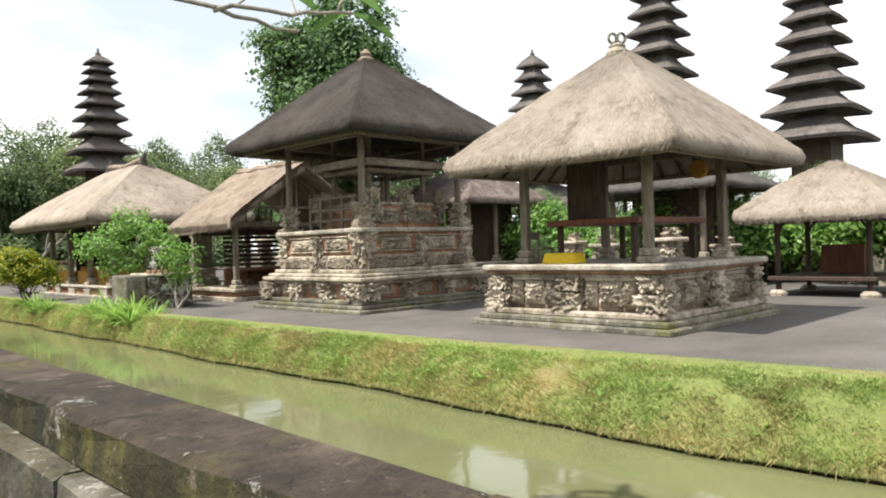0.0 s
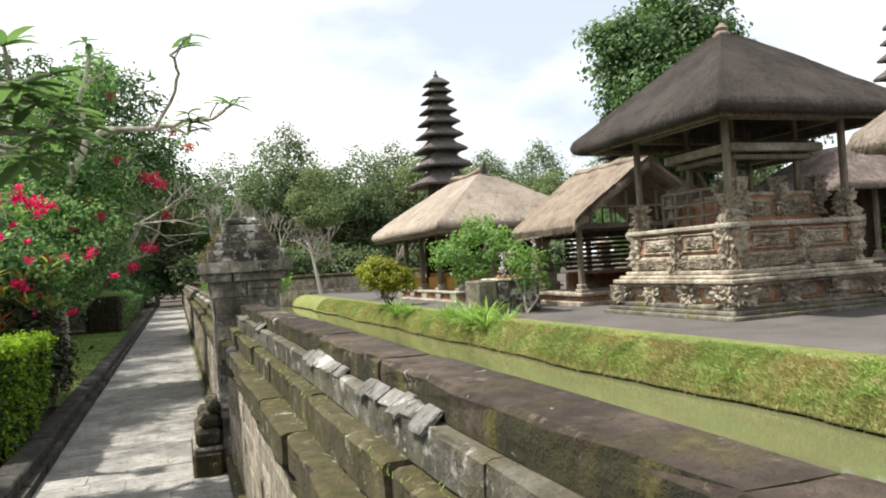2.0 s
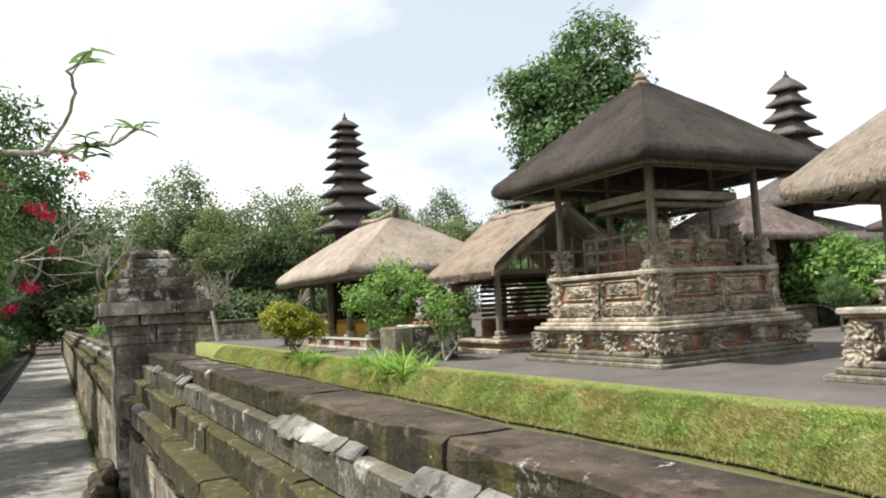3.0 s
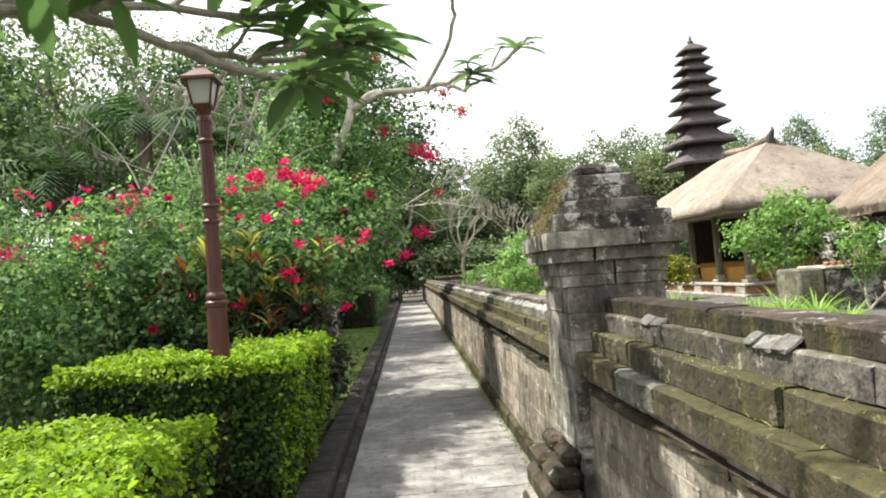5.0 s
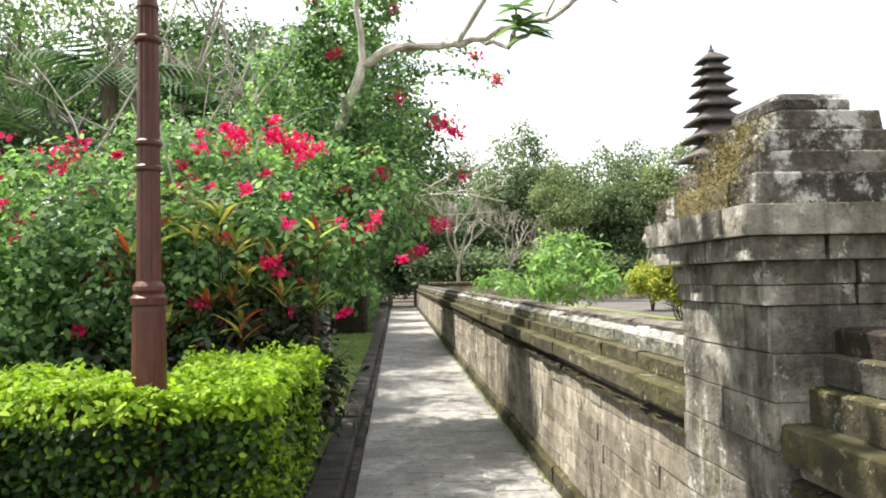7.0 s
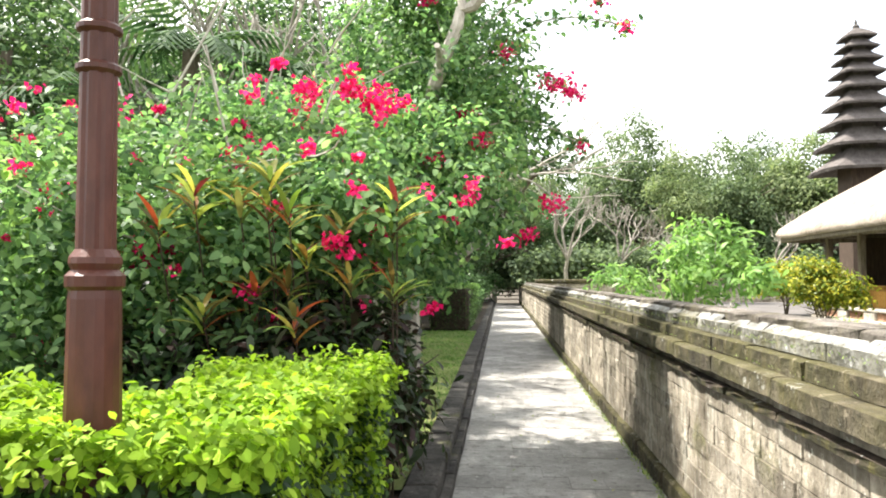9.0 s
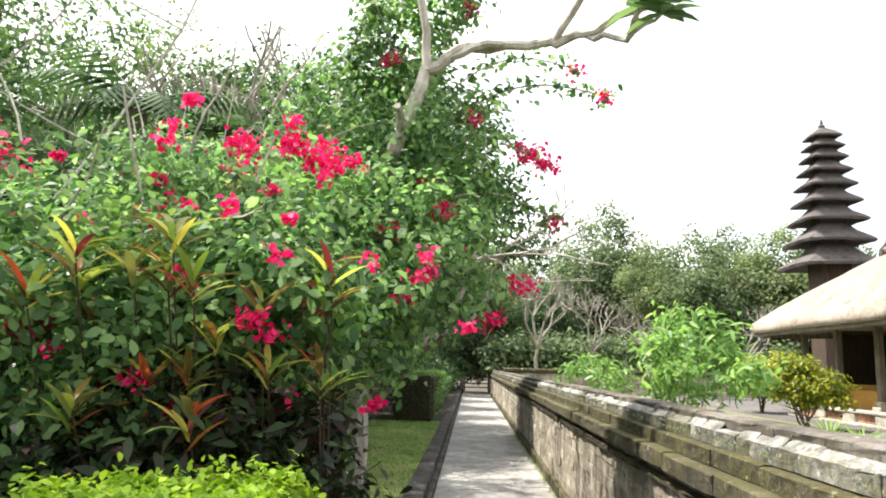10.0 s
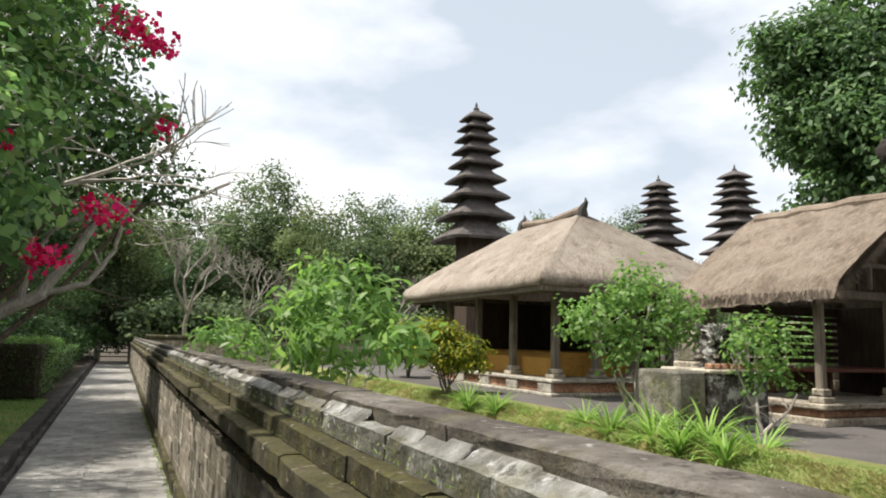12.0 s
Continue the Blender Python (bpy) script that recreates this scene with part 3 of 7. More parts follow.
def post(parent, x, y, z0, z1, w=0.07, material=None, foot=True):
    p = part("post", cbox(x - w, x + w, y - w, y + w, z0, z1, 0.018), material or M_WOOD, parent)
    if foot:
        part("post_base", joined(cbox(x - w * 2.1, x + w * 2.1, y - w * 2.1, y + w * 2.1, z0 - 0.005, z0 + 0.09, 0.02),
                                 cbox(x - w * 1.6, x + w * 1.6, y - w * 1.6, y + w * 1.6, z0 + 0.09, z0 + 0.2, 0.02)), M_CARVED, p, "carved grey stone foot")
    return p


# ---- setting ----
def strip(name, rows, material, label, category):
    """A sheet of ground swept along y from cross-sections: rows of (y, [(x, z), ...])."""
    verts, faces = [], []
    m = len(rows[0][1])
    for y, sec in rows:
        verts += [(x, y, z) for x, z in sec]
    for a in range(len(rows) - 1):
        for k in range(m - 1):
            faces.append((a * m + k, a * m + k + 1, (a + 1) * m + k + 1, (a + 1) * m + k))
    return solo(name, (verts, faces), material, label, category, kind="structure", smooth=True)


def bank_edge(y):
    return float(np.interp(y, [-12, 3.4, 8, 15.6, 25, 60], [7.6, 6.85, 6.42, 6.2, 6.3, 6.3]))


def water_edge(y):
    return 5.42 + 0.06 * math.sin(y * 0.9) + 0.03 * math.sin(y * 2.3 + 1) + 0.012 * math.sin(y * 7.1)


solo("ground", joined(([(-2500, -2500, -0.9), (2500, -2500, -0.9), (2500, 2500, -0.9), (-2500, 2500, -0.9)], [(0, 1, 2, 3)])), M_SOIL,
     "dark earth ground reaching to the horizon", "ground", kind="structure")
rows_ = []
for i in range(0, 521):
    y = -14 + i * 0.125
    e, w = bank_edge(y), water_edge(y)
    sec = [(w + 0.06, -0.75), (w + 0.05, -0.125), (w - 0.02, -0.12), (w - 0.01, -0.09)]
    for k in range(1, 12):
        t = k / 11
        x = w + (e - 0.32 - w) * t
        z = -0.06 + 0.44 * math.sin(t * math.pi / 2) ** 0.75 + (0.05 * noise.noise(Vector((x * 2.3, y * 2.3, 1))) + 0.05 * noise.noise(Vector((x * 6, y * 6, 1)))) * math.sin(t * math.pi)
        sec.append((x, z))
    sec += [(e - 0.15, 0.395), (e, 0.392), (e + 0.05, 0.36)]
    rows_.append((y, sec))
# dark earth strip that also draws the shadow line under the bank edge
strip("bank_foot", [(-14 + i * 0.25, [(water_edge(-14 + i * 0.25) - 0.12, -0.9), (water_edge(-14 + i * 0.25) + 0.01 + 0.02 * math.sin(i * 1.7), -0.3), (water_edge(-14 + i * 0.25) + 0.035, -0.115)]) for i in range(0, 261)], M_SOIL, "bare earth at the water line, dark like the undercut's shadow", "bank")
BANK = strip("grass_bank", rows_, M_GRASS, "grassy earth bank sloping down to the moat", "bank")
rows_ = [(y, [(bank_edge(y) + 0.01, 0.375), (bank_edge(y) + 0.06, 0.388), (12.0, 0.40), (30.0, 0.40), (120.0, 0.40)]) for y in list(np.arange(-14, 51, 1.0)) + [51.0]]
strip("pavement_court", rows_, M_COURT, "dark grey paved temple courtyard", "courtyard")
rows_ = [(y, [(-80.0, -0.02), (7.6, 0.30), (120.0, 0.39)]) for y in (-90.0, -40.0, -14.2)]
strip("ground_behind", rows_, M_GRASS, "grassy ground behind the entrance", "ground")
solo("water", ([(0.5, -30, -0.15), (6.2, -30, -0.15), (6.2, 41.5, -0.15), (0.5, 41.5, -0.15)], [(0, 1, 2, 3)]), M_WATER,
     "still murky green moat water", "water", kind="structure")
# garden soil behind the kerb and the lawn in it
rows_ = [(y, [(x, 0.10 + 0.03 * noise.noise(Vector((x, y, 0)))) for x in (-1.52, -1.7, -2, -2.5, -3.5, -5, -9, -16, -40, -80)]) for y in np.arange(-14, 70, 1.0)]
strip("ground_garden", rows_, M_SOIL, "dark shaded garden soil", "soil")
rows_ = [(y, [(x, 0.135 + 0.02 * noise.noise(Vector((x * 2, y * 2, 0)))) for x in np.linspace(-1.53, -3.4, 8)]) for y in np.arange(12.6, 26.6, 0.3)]
strip("lawn_garden", rows_, M_GRASS, "short green lawn beside the kerb", "lawn")
rows_ = [(y, [(x, 0.39 + 0.02 * noise.noise(Vector((x, y, 0)))) for x in np.linspace(0.6, 6.4, 8)]) for y in np.arange(41.5, 52, 1.0)]
strip("lawn_far", rows_, M_GRASS, "green lawn at the end of the moat", "lawn")


# ---- pavilions ----
def carved_lump(parent, name, x0, x1, y0, y1, z0, z1, seed, material=None, amp=0.035):
    """A carved block: a dense box whose skin is worked into scrolls."""
    n = 15
    verts, faces, at = [], [], {}
    c = Vector(((x0 + x1) / 2, (y0 + y1) / 2, (z0 + z1) / 2))
    h = Vector(((x1 - x0) / 2, (y1 - y0) / 2, (z1 - z0) / 2))

    def vert(u, v, w):
        key = (round(u, 4), round(v, 4), round(w, 4))
        if key not in at:
            d = Vector((u, v, w))
            p = Vector((c.x + h.x * u, c.y + h.y * v, c.z + h.z * w))
            k = math.sin(34 * p.z + 3 * math.sin(19 * (p.x - p.y)) + seed) * math.cos(37 * (p.x + p.y) + 2.5 * math.sin(21 * p.z) + 2 * seed) + noise.noise(p * 17 + Vector((seed, 0, 0))) * 1.5 + noise.noise(p * 6 + Vector((0, seed, 0)))
            s = amp * (k * 0.75 - 0.2) - 0.03 * (d.length - 1)
            at[key] = len(verts)
            verts.append(p + Vector((d.x * s, d.y * s, d.z * s * 0.6)))
        return at[key]

    for a in range(3):
        for s in (-1, 1):
            for i in range(n):
                for j in range(n):
                    q = []
                    for di, dj in ((0, 0), (1, 0), (1, 1), (0, 1)):
                        w = [0, 0, 0]
                        w[a] = s
                        w[(a + 1) % 3] = -1 + 2 * (i + di) / n
                        w[(a + 2) % 3] = -1 + 2 * (j + dj) / n
                        q.append(vert(*w))
                    faces.append(tuple(q if s > 0 else q[::-1]))
    return part(name, (verts, faces), material or M_CARVED, parent)


def rafters(parent, cx, cy, hx, hy, z0, z1, k=0.93):
    """Bamboo rafters under the thatch, fanning from the ridge."""
    for side in range(4):
        for i in range(9):
            t = -0.9 + 1.8 * i / 8
            u, v = ((t, -1), (1, t), (-t, 1), (-1, -t))[side]
            a = (cx + u * hx * k, cy + v * hy * k, z0)
            b = (cx + u * hx * 0.12, cy + v * hy * 0.12, z0 + (z1 - z0) * 0.8)
            part("rafter", tube([a, b], [0.022, 0.018], 6), M_WOOD_DARK, parent)


def beams(parent, x0, x1, y0, y1, z, w=0.06, h=0.12, material=None):
    m = material or M_WOOD
    part("beam", cbox(x0, x1, y0 - w, y0 + w, z, z + h), m, parent)
    part("beam", cbox(x0, x1, y1 - w, y1 + w, z, z + h), m, parent)
    part("beam", cbox(x0 - w, x0 + w, y0 + w + 0.003, y1 - w - 0.003, z, z + h), m, parent)
    part("beam", cbox(x1 - w, x1 + w, y0 + w + 0.003, y1 - w - 0.003, z, z + h), m, parent)


def pale_pavilion():
    x0, x1, y0, y1 = 7.92, 11.3, 5.85, 9.15
    t = thing("thatched_pavilion", (9.49, 7.45, 0.4), "open pavilion with pale straw thatch on a carved stone base", "pavilion")
    # lowest courses: mossy, and darker stone for the shade they lie in
    frame_steps(t, x0, x1, y0, y1, [(0.0, 0.38, 0.47, M_CARVED_DARK), (0.09, 0.465, 0.55, M_CARVED_DARK), (0.17, 0.545, 0.63, M_CARVED), (0.32, 0.62, 1.10, M_DIE),
                                    (0.25, 1.08, 1.14, M_CARVED), (0.19, 1.135, 1.18, M_BRICK), (0.14, 1.175, 1.26, M_SLAB)])
    s = 0
    for px in (x0 + 0.38, (x0 + x1) / 2, x1 - 0.38):
        for py in (y0 + 0.38, (y0 + y1) / 2, y1 - 0.38):
            if px == (x0 + x1) / 2 and py == (y0 + y1) / 2:
                continue
            s += 1
            w = 0.21
            carved_lump(t, "carved_pilaster", px - w, px + w, py - w, py + w, 0.60, 0.87, s, amp=0.05)
            carved_lump(t, "carved_pilaster", px - w + 0.03, px + w - 0.03, py - w + 0.03, py + w - 0.03, 0.90, 1.12, s + 3, amp=0.045)
    for face, a0, a1, plane in (("x", y0, y1, x0 + 0.305), ("y", x0, x1, y0 + 0.305)):
        mid = (a0 + a1) / 2
        for b0, b1 in ((a0 + 0.62, mid - 0.24), (mid + 0.24, a1 - 0.62)):
            c, w = (b0 + b1) / 2, b1 - b0
            relief(t, "carved_panel", face, c, plane, 0.70, 1.03, w * 0.44, 0.12)
            relief(t, "carved_panel", face, c - w * 0.37, plane, 0.68, 1.03, w * 0.22, 0.11)
            relief(t, "carved_panel", face, c + w * 0.37, plane, 0.68, 1.03, w * 0.22, 0.11)
            m = (c - w * 0.49, c + w * 0.49)
            geo = cbox(m[0], m[1], y0 + 0.27, y0 + 0.36, 1.035, 1.085) if face == "y" else cbox(x0 + 0.27, x0 + 0.36, m[0], m[1], 1.035, 1.085)
            part("carved_band", geo, M_CARVED, t)
    for px in (x0 + 0.62, x1 - 0.62):
        for py in (y0 + 0.62, y1 - 0.62):
            post(t, px, py, 1.26, 2.92, 0.062)
    beams(t, x0 + 0.5, x1 - 0.5, y0 + 0.62, y1 - 0.62, 2.84)
    beams(t, x0 - 0.18, x1 + 0.06, y0 - 0.14, y1 + 0.02, 2.57, 0.03, 0.07, M_THATCH_TAN)
    rafters(t, 9.53, 7.40, 1.95, 1.86, 2.60, 4.2)
    hip_roof("thatch_roof", t, 9.53, 7.40, 1.98, 1.88, 0.0, 2.60, 4.40, 0.12, M_THATCH, "pale straw thatch", seed=3)
    # crown of the roof: a collar and two stone rings
    part("finial_collar", lathe(9.49, 7.45, [(0.16, 4.30), (0.17, 4.36), (0.12, 4.42), (0.13, 4.46), (0.05, 4.50)], 14), M_CARVED, t)
    for dx in (-0.065, 0.065):
        ring = [(9.49 + dx * 0.7 + 0.055 * math.cos(a), 7.45 - dx * 0.7 - 0.055 * math.cos(a) * 0.6, 4.575 + 0.075 * math.sin(a)) for a in np.linspace(0, 2 * math.pi, 15)]
        part("finial_ring", tube(ring, [0.024] * 15, 8), M_PILLAR, t, "grey stone ring")
    # the wooden platform and hanging screen in the middle
    b = thing("ceremonial_platform", (9.9, 7.6, 1.26), "reddish brown wooden platform standing under the thatched roof", "platform")
    part("platform_top", cbox(8.75, 10.75, 6.75, 8.3, 1.80, 1.89), M_WOOD_RED, b)
    for px in (8.9, 10.6):
        for py in (6.9, 8.15):
            part("leg", cbox(px - 0.04, px + 0.04, py - 0.04, py + 0.04, 1.26, 1.80), M_WOOD_DARK, b)
    part("back_screen", cbox(9.15, 10.0, 8.05, 8.2, 1.90, 2.95), M_WOOD_DARK, b, "dark brown wooden panel")
    part("side_screen", cbox(9.02, 9.14, 7.55, 8.04, 1.90, 2.95), M_WOOD_DARK, b)
    g = thing("bronze_gong", (10.55, 6.75, 2.5), "round bronze gong hanging from a beam", "gong")
    part("disc", tube([(10.50, 6.75, 2.62), (10.53, 6.75, 2.62), (10.56, 6.75, 2.62), (10.60, 6.75, 2.62)], [0.13, 0.15, 0.15, 0.05], 20), M_OCHRE, g)
    part("cord", tube([(10.55, 6.75, 2.74), (10.55, 6.70, 2.9)], [0.008, 0.008], 5), M_WOOD_DARK, g)
    k = thing("covered_chest", (8.6, 7.9, 1.26), "low chest draped in bright yellow cloth", "chest")
    verts, faces = [], []
    for j in range(7):
        for i in range(13):
            u, v = i / 12, j / 6
            e = min(u, 1 - u, v, 1 - v)
            verts.append((8.40 + 0.34 * v, 7.55 + 0.62 * u, 1.264 if e == 0 else 1.41 + 0.015 * noise.noise(Vector((u * 9, v * 9, 0)))))
    faces = [(j * 13 + i, j * 13 + i + 13, j * 13 + i + 14, j * 13 + i + 1) for j in range(6) for i in range(12)]
    part("cloth", (verts, faces), M_YELLOW, k, "bright yellow cloth", True)
    part("box", cbox(8.48, 8.66, 7.66, 8.06, 1.26, 1.37), M_WOOD_DARK, k)
    c = thing("wooden_chair", (8.7, 8.35, 1.26), "small weathered wooden chair on the pavilion floor", "chair")
    part("seat", cbox(8.55, 8.87, 8.26, 8.56, 1.47, 1.50), M_WOOD, c)
    for px, py, h in ((8.57, 8.28, 1.47), (8.85, 8.28, 1.47), (8.57, 8.54, 1.75), (8.85, 8.54, 1.75)):
        part("leg", cbox(px - 0.02, px + 0.02, py - 0.02, py + 0.02, 1.26, h), M_WOOD, c)
    part("backrest", cbox(8.60, 8.83, 8.53, 8.555, 1.62, 1.73), M_WOOD, c)


def dark_pavilion():
    x0, x1, y0, y1 = 7.85, 11.6, 11.75, 15.42
    cx, cy = (x0 + x1) / 2, (y0 + y1) / 2
    t = thing("tall_pavilion", (cx, cy, 0.4), "tall pavilion with dark palm-fibre thatch on a two-tier carved base", "pavilion")
    # bottom three courses mix moss with shade put into the stone colour
    frame_steps(t, x0, x1, y0, y1, [(0.0, 0.38, 0.46, M_CARVED_DARK), (0.07, 0.455, 0.53, M_CARVED_DARK), (0.14, 0.525, 0.60, M_CARVED_DARK), (0.33, 0.595, 0.88, M_BRICK),
                                    (0.23, 0.86, 0.92, M_CARVED), (0.15, 0.915, 0.99, M_CARVED), (0.24, 0.985, 1.05, M_CARVED), (0.34, 1.045, 1.12, M_CARVED),
                                    (0.46, 1.11, 1.76, M_BRICK), (0.38, 1.75, 1.83, M_SLAB)])
    s = 20
    n = 4
    for i in range(n):
        a = x0 + 0.36 + (x1 - x0 - 0.72) * i / (n - 1)
        b = y0 + 0.36 + (y1 - y0 - 0.72) * i / (n - 1)
        for px, py in {(a, y0 + 0.32), (a, y1 - 0.32), (x0 + 0.32, b), (x1 - 0.32, b)}:
            s += 1
            w = 0.22 if i in (0, n - 1) else 0.17
            carved_lump(t, "carved_lotus", px - w, px + w, py - w, py + w, 0.60, 0.88, s, amp=0.07)
    for face, a0, a1, p1, p2 in (("x", y0, y1, x0 + 0.31, x0 + 0.44), ("y", x0, x1, y0 + 0.31, y0 + 0.44)):
        for i in range(3):
            a = a0 + 0.36 + (a1 - a0 - 0.72) * (i + 0.5) / 3
            relief(t, "carved_panel", face, a, p1, 0.66, 0.84, 0.34, 0.04)
        m = 8
        for i in range(m):
            a = a0 + 0.66 + (a1 - a0 - 1.32) * (i + 0.5) / m
            relief(t, "carved_frieze", face, a, p2, 1.12, 1.36, (a1 - a0 - 1.32) / m * 1.02, 0.10)
        for i in range(2):
            a = a0 + 0.66 + (a1 - a0 - 1.32) * (i + 0.5) / 2
            w = (a1 - a0 - 1.32) / 2 * 0.62
            relief(t, "carved_panel", face, a, p2, 1.45, 1.66, w, 0.07)
            for za, zb in ((1.415, 1.44), (1.675, 1.70)):
                geo = cbox(a - w * 0.58, a + w * 0.58, p2 - 0.03, p2 + 0.03, za, zb) if face == "y" else cbox(p2 - 0.03, p2 + 0.03, a - w * 0.58, a + w * 0.58, za, zb)
                part("panel_border", geo, M_CARVED, t)
        a = (a0 + a1) / 2
        geo = (a - 0.12, a + 0.12, p2 - 0.12, p2 + 0.05) if face == "y" else (p2 - 0.12, p2 + 0.05, a - 0.12, a + 0.12)
        carved_lump(t, "carved_boss", *geo, 1.12, 1.70, 5.0 + a, amp=0.05)
    for px in (x0 + 0.60, x1 - 0.60):
        for py in (y0 + 0.60, y1 - 0.60):
            s += 1
            carved_lump(t, "corner_pilaster", px - 0.19, px + 0.19, py - 0.19, py + 0.19, 1.10, 1.88, s, amp=0.06)
            carved_lump(t, "corner_finial", px - 0.14, px + 0.14, py - 0.14, py + 0.14, 1.85, 2.28, s + 2, amp=0.075)
            post(t, px, py, 2.05, 3.52, 0.055, foot=False)
    beams(t, x0 + 0.6, x1 - 0.6, y0 + 0.6, y1 - 0.6, 3.42)
    beams(t, x0 - 0.05, x1 + 0.05, y0 - 0.05, y1 + 0.05, 3.33, 0.03, 0.08)
    # upper brick pedestal with carved finials
    ix0, ix1, iy0, iy1 = x0 + 1.05, x1 - 0.75, y0 + 1.0, y1 - 1.0
    part("upper_pedestal", cbox(ix0, ix1, iy0, iy1, 1.80, 2.26), M_BRICK, t)
    part("upper_coping", cbox(ix0 - 0.04, ix1 + 0.04, iy0 - 0.04, iy1 + 0.04, 2.255, 2.32), M_CARVED, t)
    for i, (px, py) in enumerate(((ix0 + 0.1, iy0), ((ix0 + ix1) / 2, iy0), (ix1 - 0.1, iy0), (ix0, iy1 - 0.1), (ix1, iy1 - 0.1))):
        carved_lump(t, "carved_boss", px - 0.13, px + 0.13, py - 0.12, py + 0.12, 1.95, 2.55, 40 + i, amp=0.07)
    relief(t, "carved_panel", "y", (ix0 + ix1) / 2 - 0.45, iy0 - 0.01, 1.92, 2.2, 0.5, 0.06)
    relief(t, "carved_panel", "y", (ix0 + ix1) / 2 + 0.45, iy0 - 0.01, 1.92, 2.2, 0.5, 0.06)
    # inner posts with the loft
    for px in (ix0 + 0.25, ix1 - 0.25):
        for py in (iy0 + 0.25, iy1 - 0.25):
            post(t, px, py, 2.32, 3.6, 0.05, foot=False)
    beams(t, ix0 - 0.05, ix1 + 0.05, iy0 - 0.02, iy1 + 0.02, 2.98, 0.08, 0.13, M_SLAB)
    beams(t, ix0 + 0.1, ix1 - 0.1, iy0 + 0.1, iy1 - 0.1, 2.86, 0.06, 0.08, M_WOOD)
    part("loft_floor", cbox(ix0, ix1, iy0, iy1, 3.12, 3.16), M_WOOD_DARK, t)
    # railing on the side towards the water
    for z in (1.98, 2.18, 2.4):
        part("rail", cbox(x0 + 0.8, x0 + 0.86, y0 + 1.1, y1 - 1.0, z, z + 0.05), M_WOOD, t)
    for k in range(5):
        yy = y0 + 1.15 + k * (y1 - y0 - 2.2) / 4
        part("baluster", cbox(x0 + 0.80, x0 + 0.86, yy, yy + 0.05, 1.83, 2.44), M_WOOD, t)
    rafters(t, cx - 0.09, cy, 2.0, 2.1, 3.38, 4.95)
    hip_roof("thatch_roof", t, cx - 0.09, cy, 2.13, 2.2, 0.0, 3.36, 5.17, 0.14, M_THATCH_DARK, "dark grey-brown palm-fibre thatch", seed=9, power=0.98)
    part("finial", lathe(cx - 0.09, cy, [(0.16, 5.03), (0.17, 5.13), (0.10, 5.18), (0.13, 5.23), (0.03, 5.33)], 12), M_THATCH_TAN, t)
    t.scale = (1, 1, 1.085)


def long_pavilion():
    """The hipped pavilion with ochre cloth round its base."""
    x0, x1, y0, y1 = 7.45, 11.1, 22.7, 28.8
    t = thing("hipped_pavilion", ((x0 + x1) / 2, (y0 + y1) / 2, 0.4), "long open pavilion with a pale hipped thatch roof", "pavilion")
    frame_steps(t, x0, x1, y0, y1, [(0.0, 0.38, 0.46, M_SLAB), (0.12, 0.455, 0.66, M_BRICK), (0.03, 0.655, 0.73, M_SLAB)])
    for i in range(5):
        yy = y0 + 0.35 + i * (y1 - y0 - 0.7) / 4
        part("brick_pier", cbox(x0 + 0.05, x0 + 0.13, yy - 0.25, yy + 0.25, 0.46, 0.655), M_SLAB, t)
    for i in range(4):
        py = y0 + 0.4 + i * (y1 - y0 - 0.8) / 3
        post(t, x0 + 0.35, py, 0.73, 2.55, 0.075)
        post(t, x1 - 0.35, py, 0.73, 2.55, 0.075)
    for px in (x0 + 1.35, x1 - 1.35):
        post(t, px, y0 + 0.4, 0.73, 2.55, 0.075)
    beams(t, x0 + 0.35, x1 - 0.35, y0 + 0.4, y1 - 0.4, 2.5)
    part("inner_platform", cbox(x0 + 1.0, x1 - 0.5, y0 + 1.1, y1 - 1.0, 0.73, 1.25), M_OCHRE, t, "platform wrapped in ochre cloth")
    part("back_wall", cbox(x1 - 0.62, x1 - 0.5, y0 + 0.5, y1 - 0.5, 0.73, 2.5), M_WOOD_DARK, t)
    part("side_wall", cbox(x0 + 1.0, x1 - 0.63, y1 - 0.7, y1 - 0.58, 0.73, 2.5), M_WOOD_DARK, t)
    for i in range(3):
        a = y0 + 0.55 + i * (y1 - y0 - 0.8) / 3
        part("cloth_panel", cbox(x0 + 0.50, x0 + 0.55, a, a + 1.5, 0.73, 1.14), M_OCHRE, t, "ochre cloth panel")
    cx, cy = 9.25, 25.65
    beams(t, cx - 2.38, cx + 2.38, cy - 3.62, cy + 3.62, 2.43, 0.025, 0.13, M_WOOD)
    hip_roof("thatch_roof", t, cx, cy, 2.5, 3.75, 1.35, 2.55, 4.42, 0.15, M_THATCH, "pale straw thatch", seed=17)
    part("ridge", tube([(cx, cy + k * 0.35, 4.44 + 0.03 * abs(k)) for k in range(-4, 5)], [0.09] * 9, 8), M_THATCH_TAN, t)
    for yy in (cy - 1.4, cy + 1.4):
        part("finial", tube([(cx, yy, 4.42), (cx - 0.03, yy - 0.06, 4.56), (cx, yy - 0.16, 4.70), (cx, yy - 0.12, 4.80)], [0.14, 0.10, 0.05, 0.015], 8), M_THATCH_GREY, t)


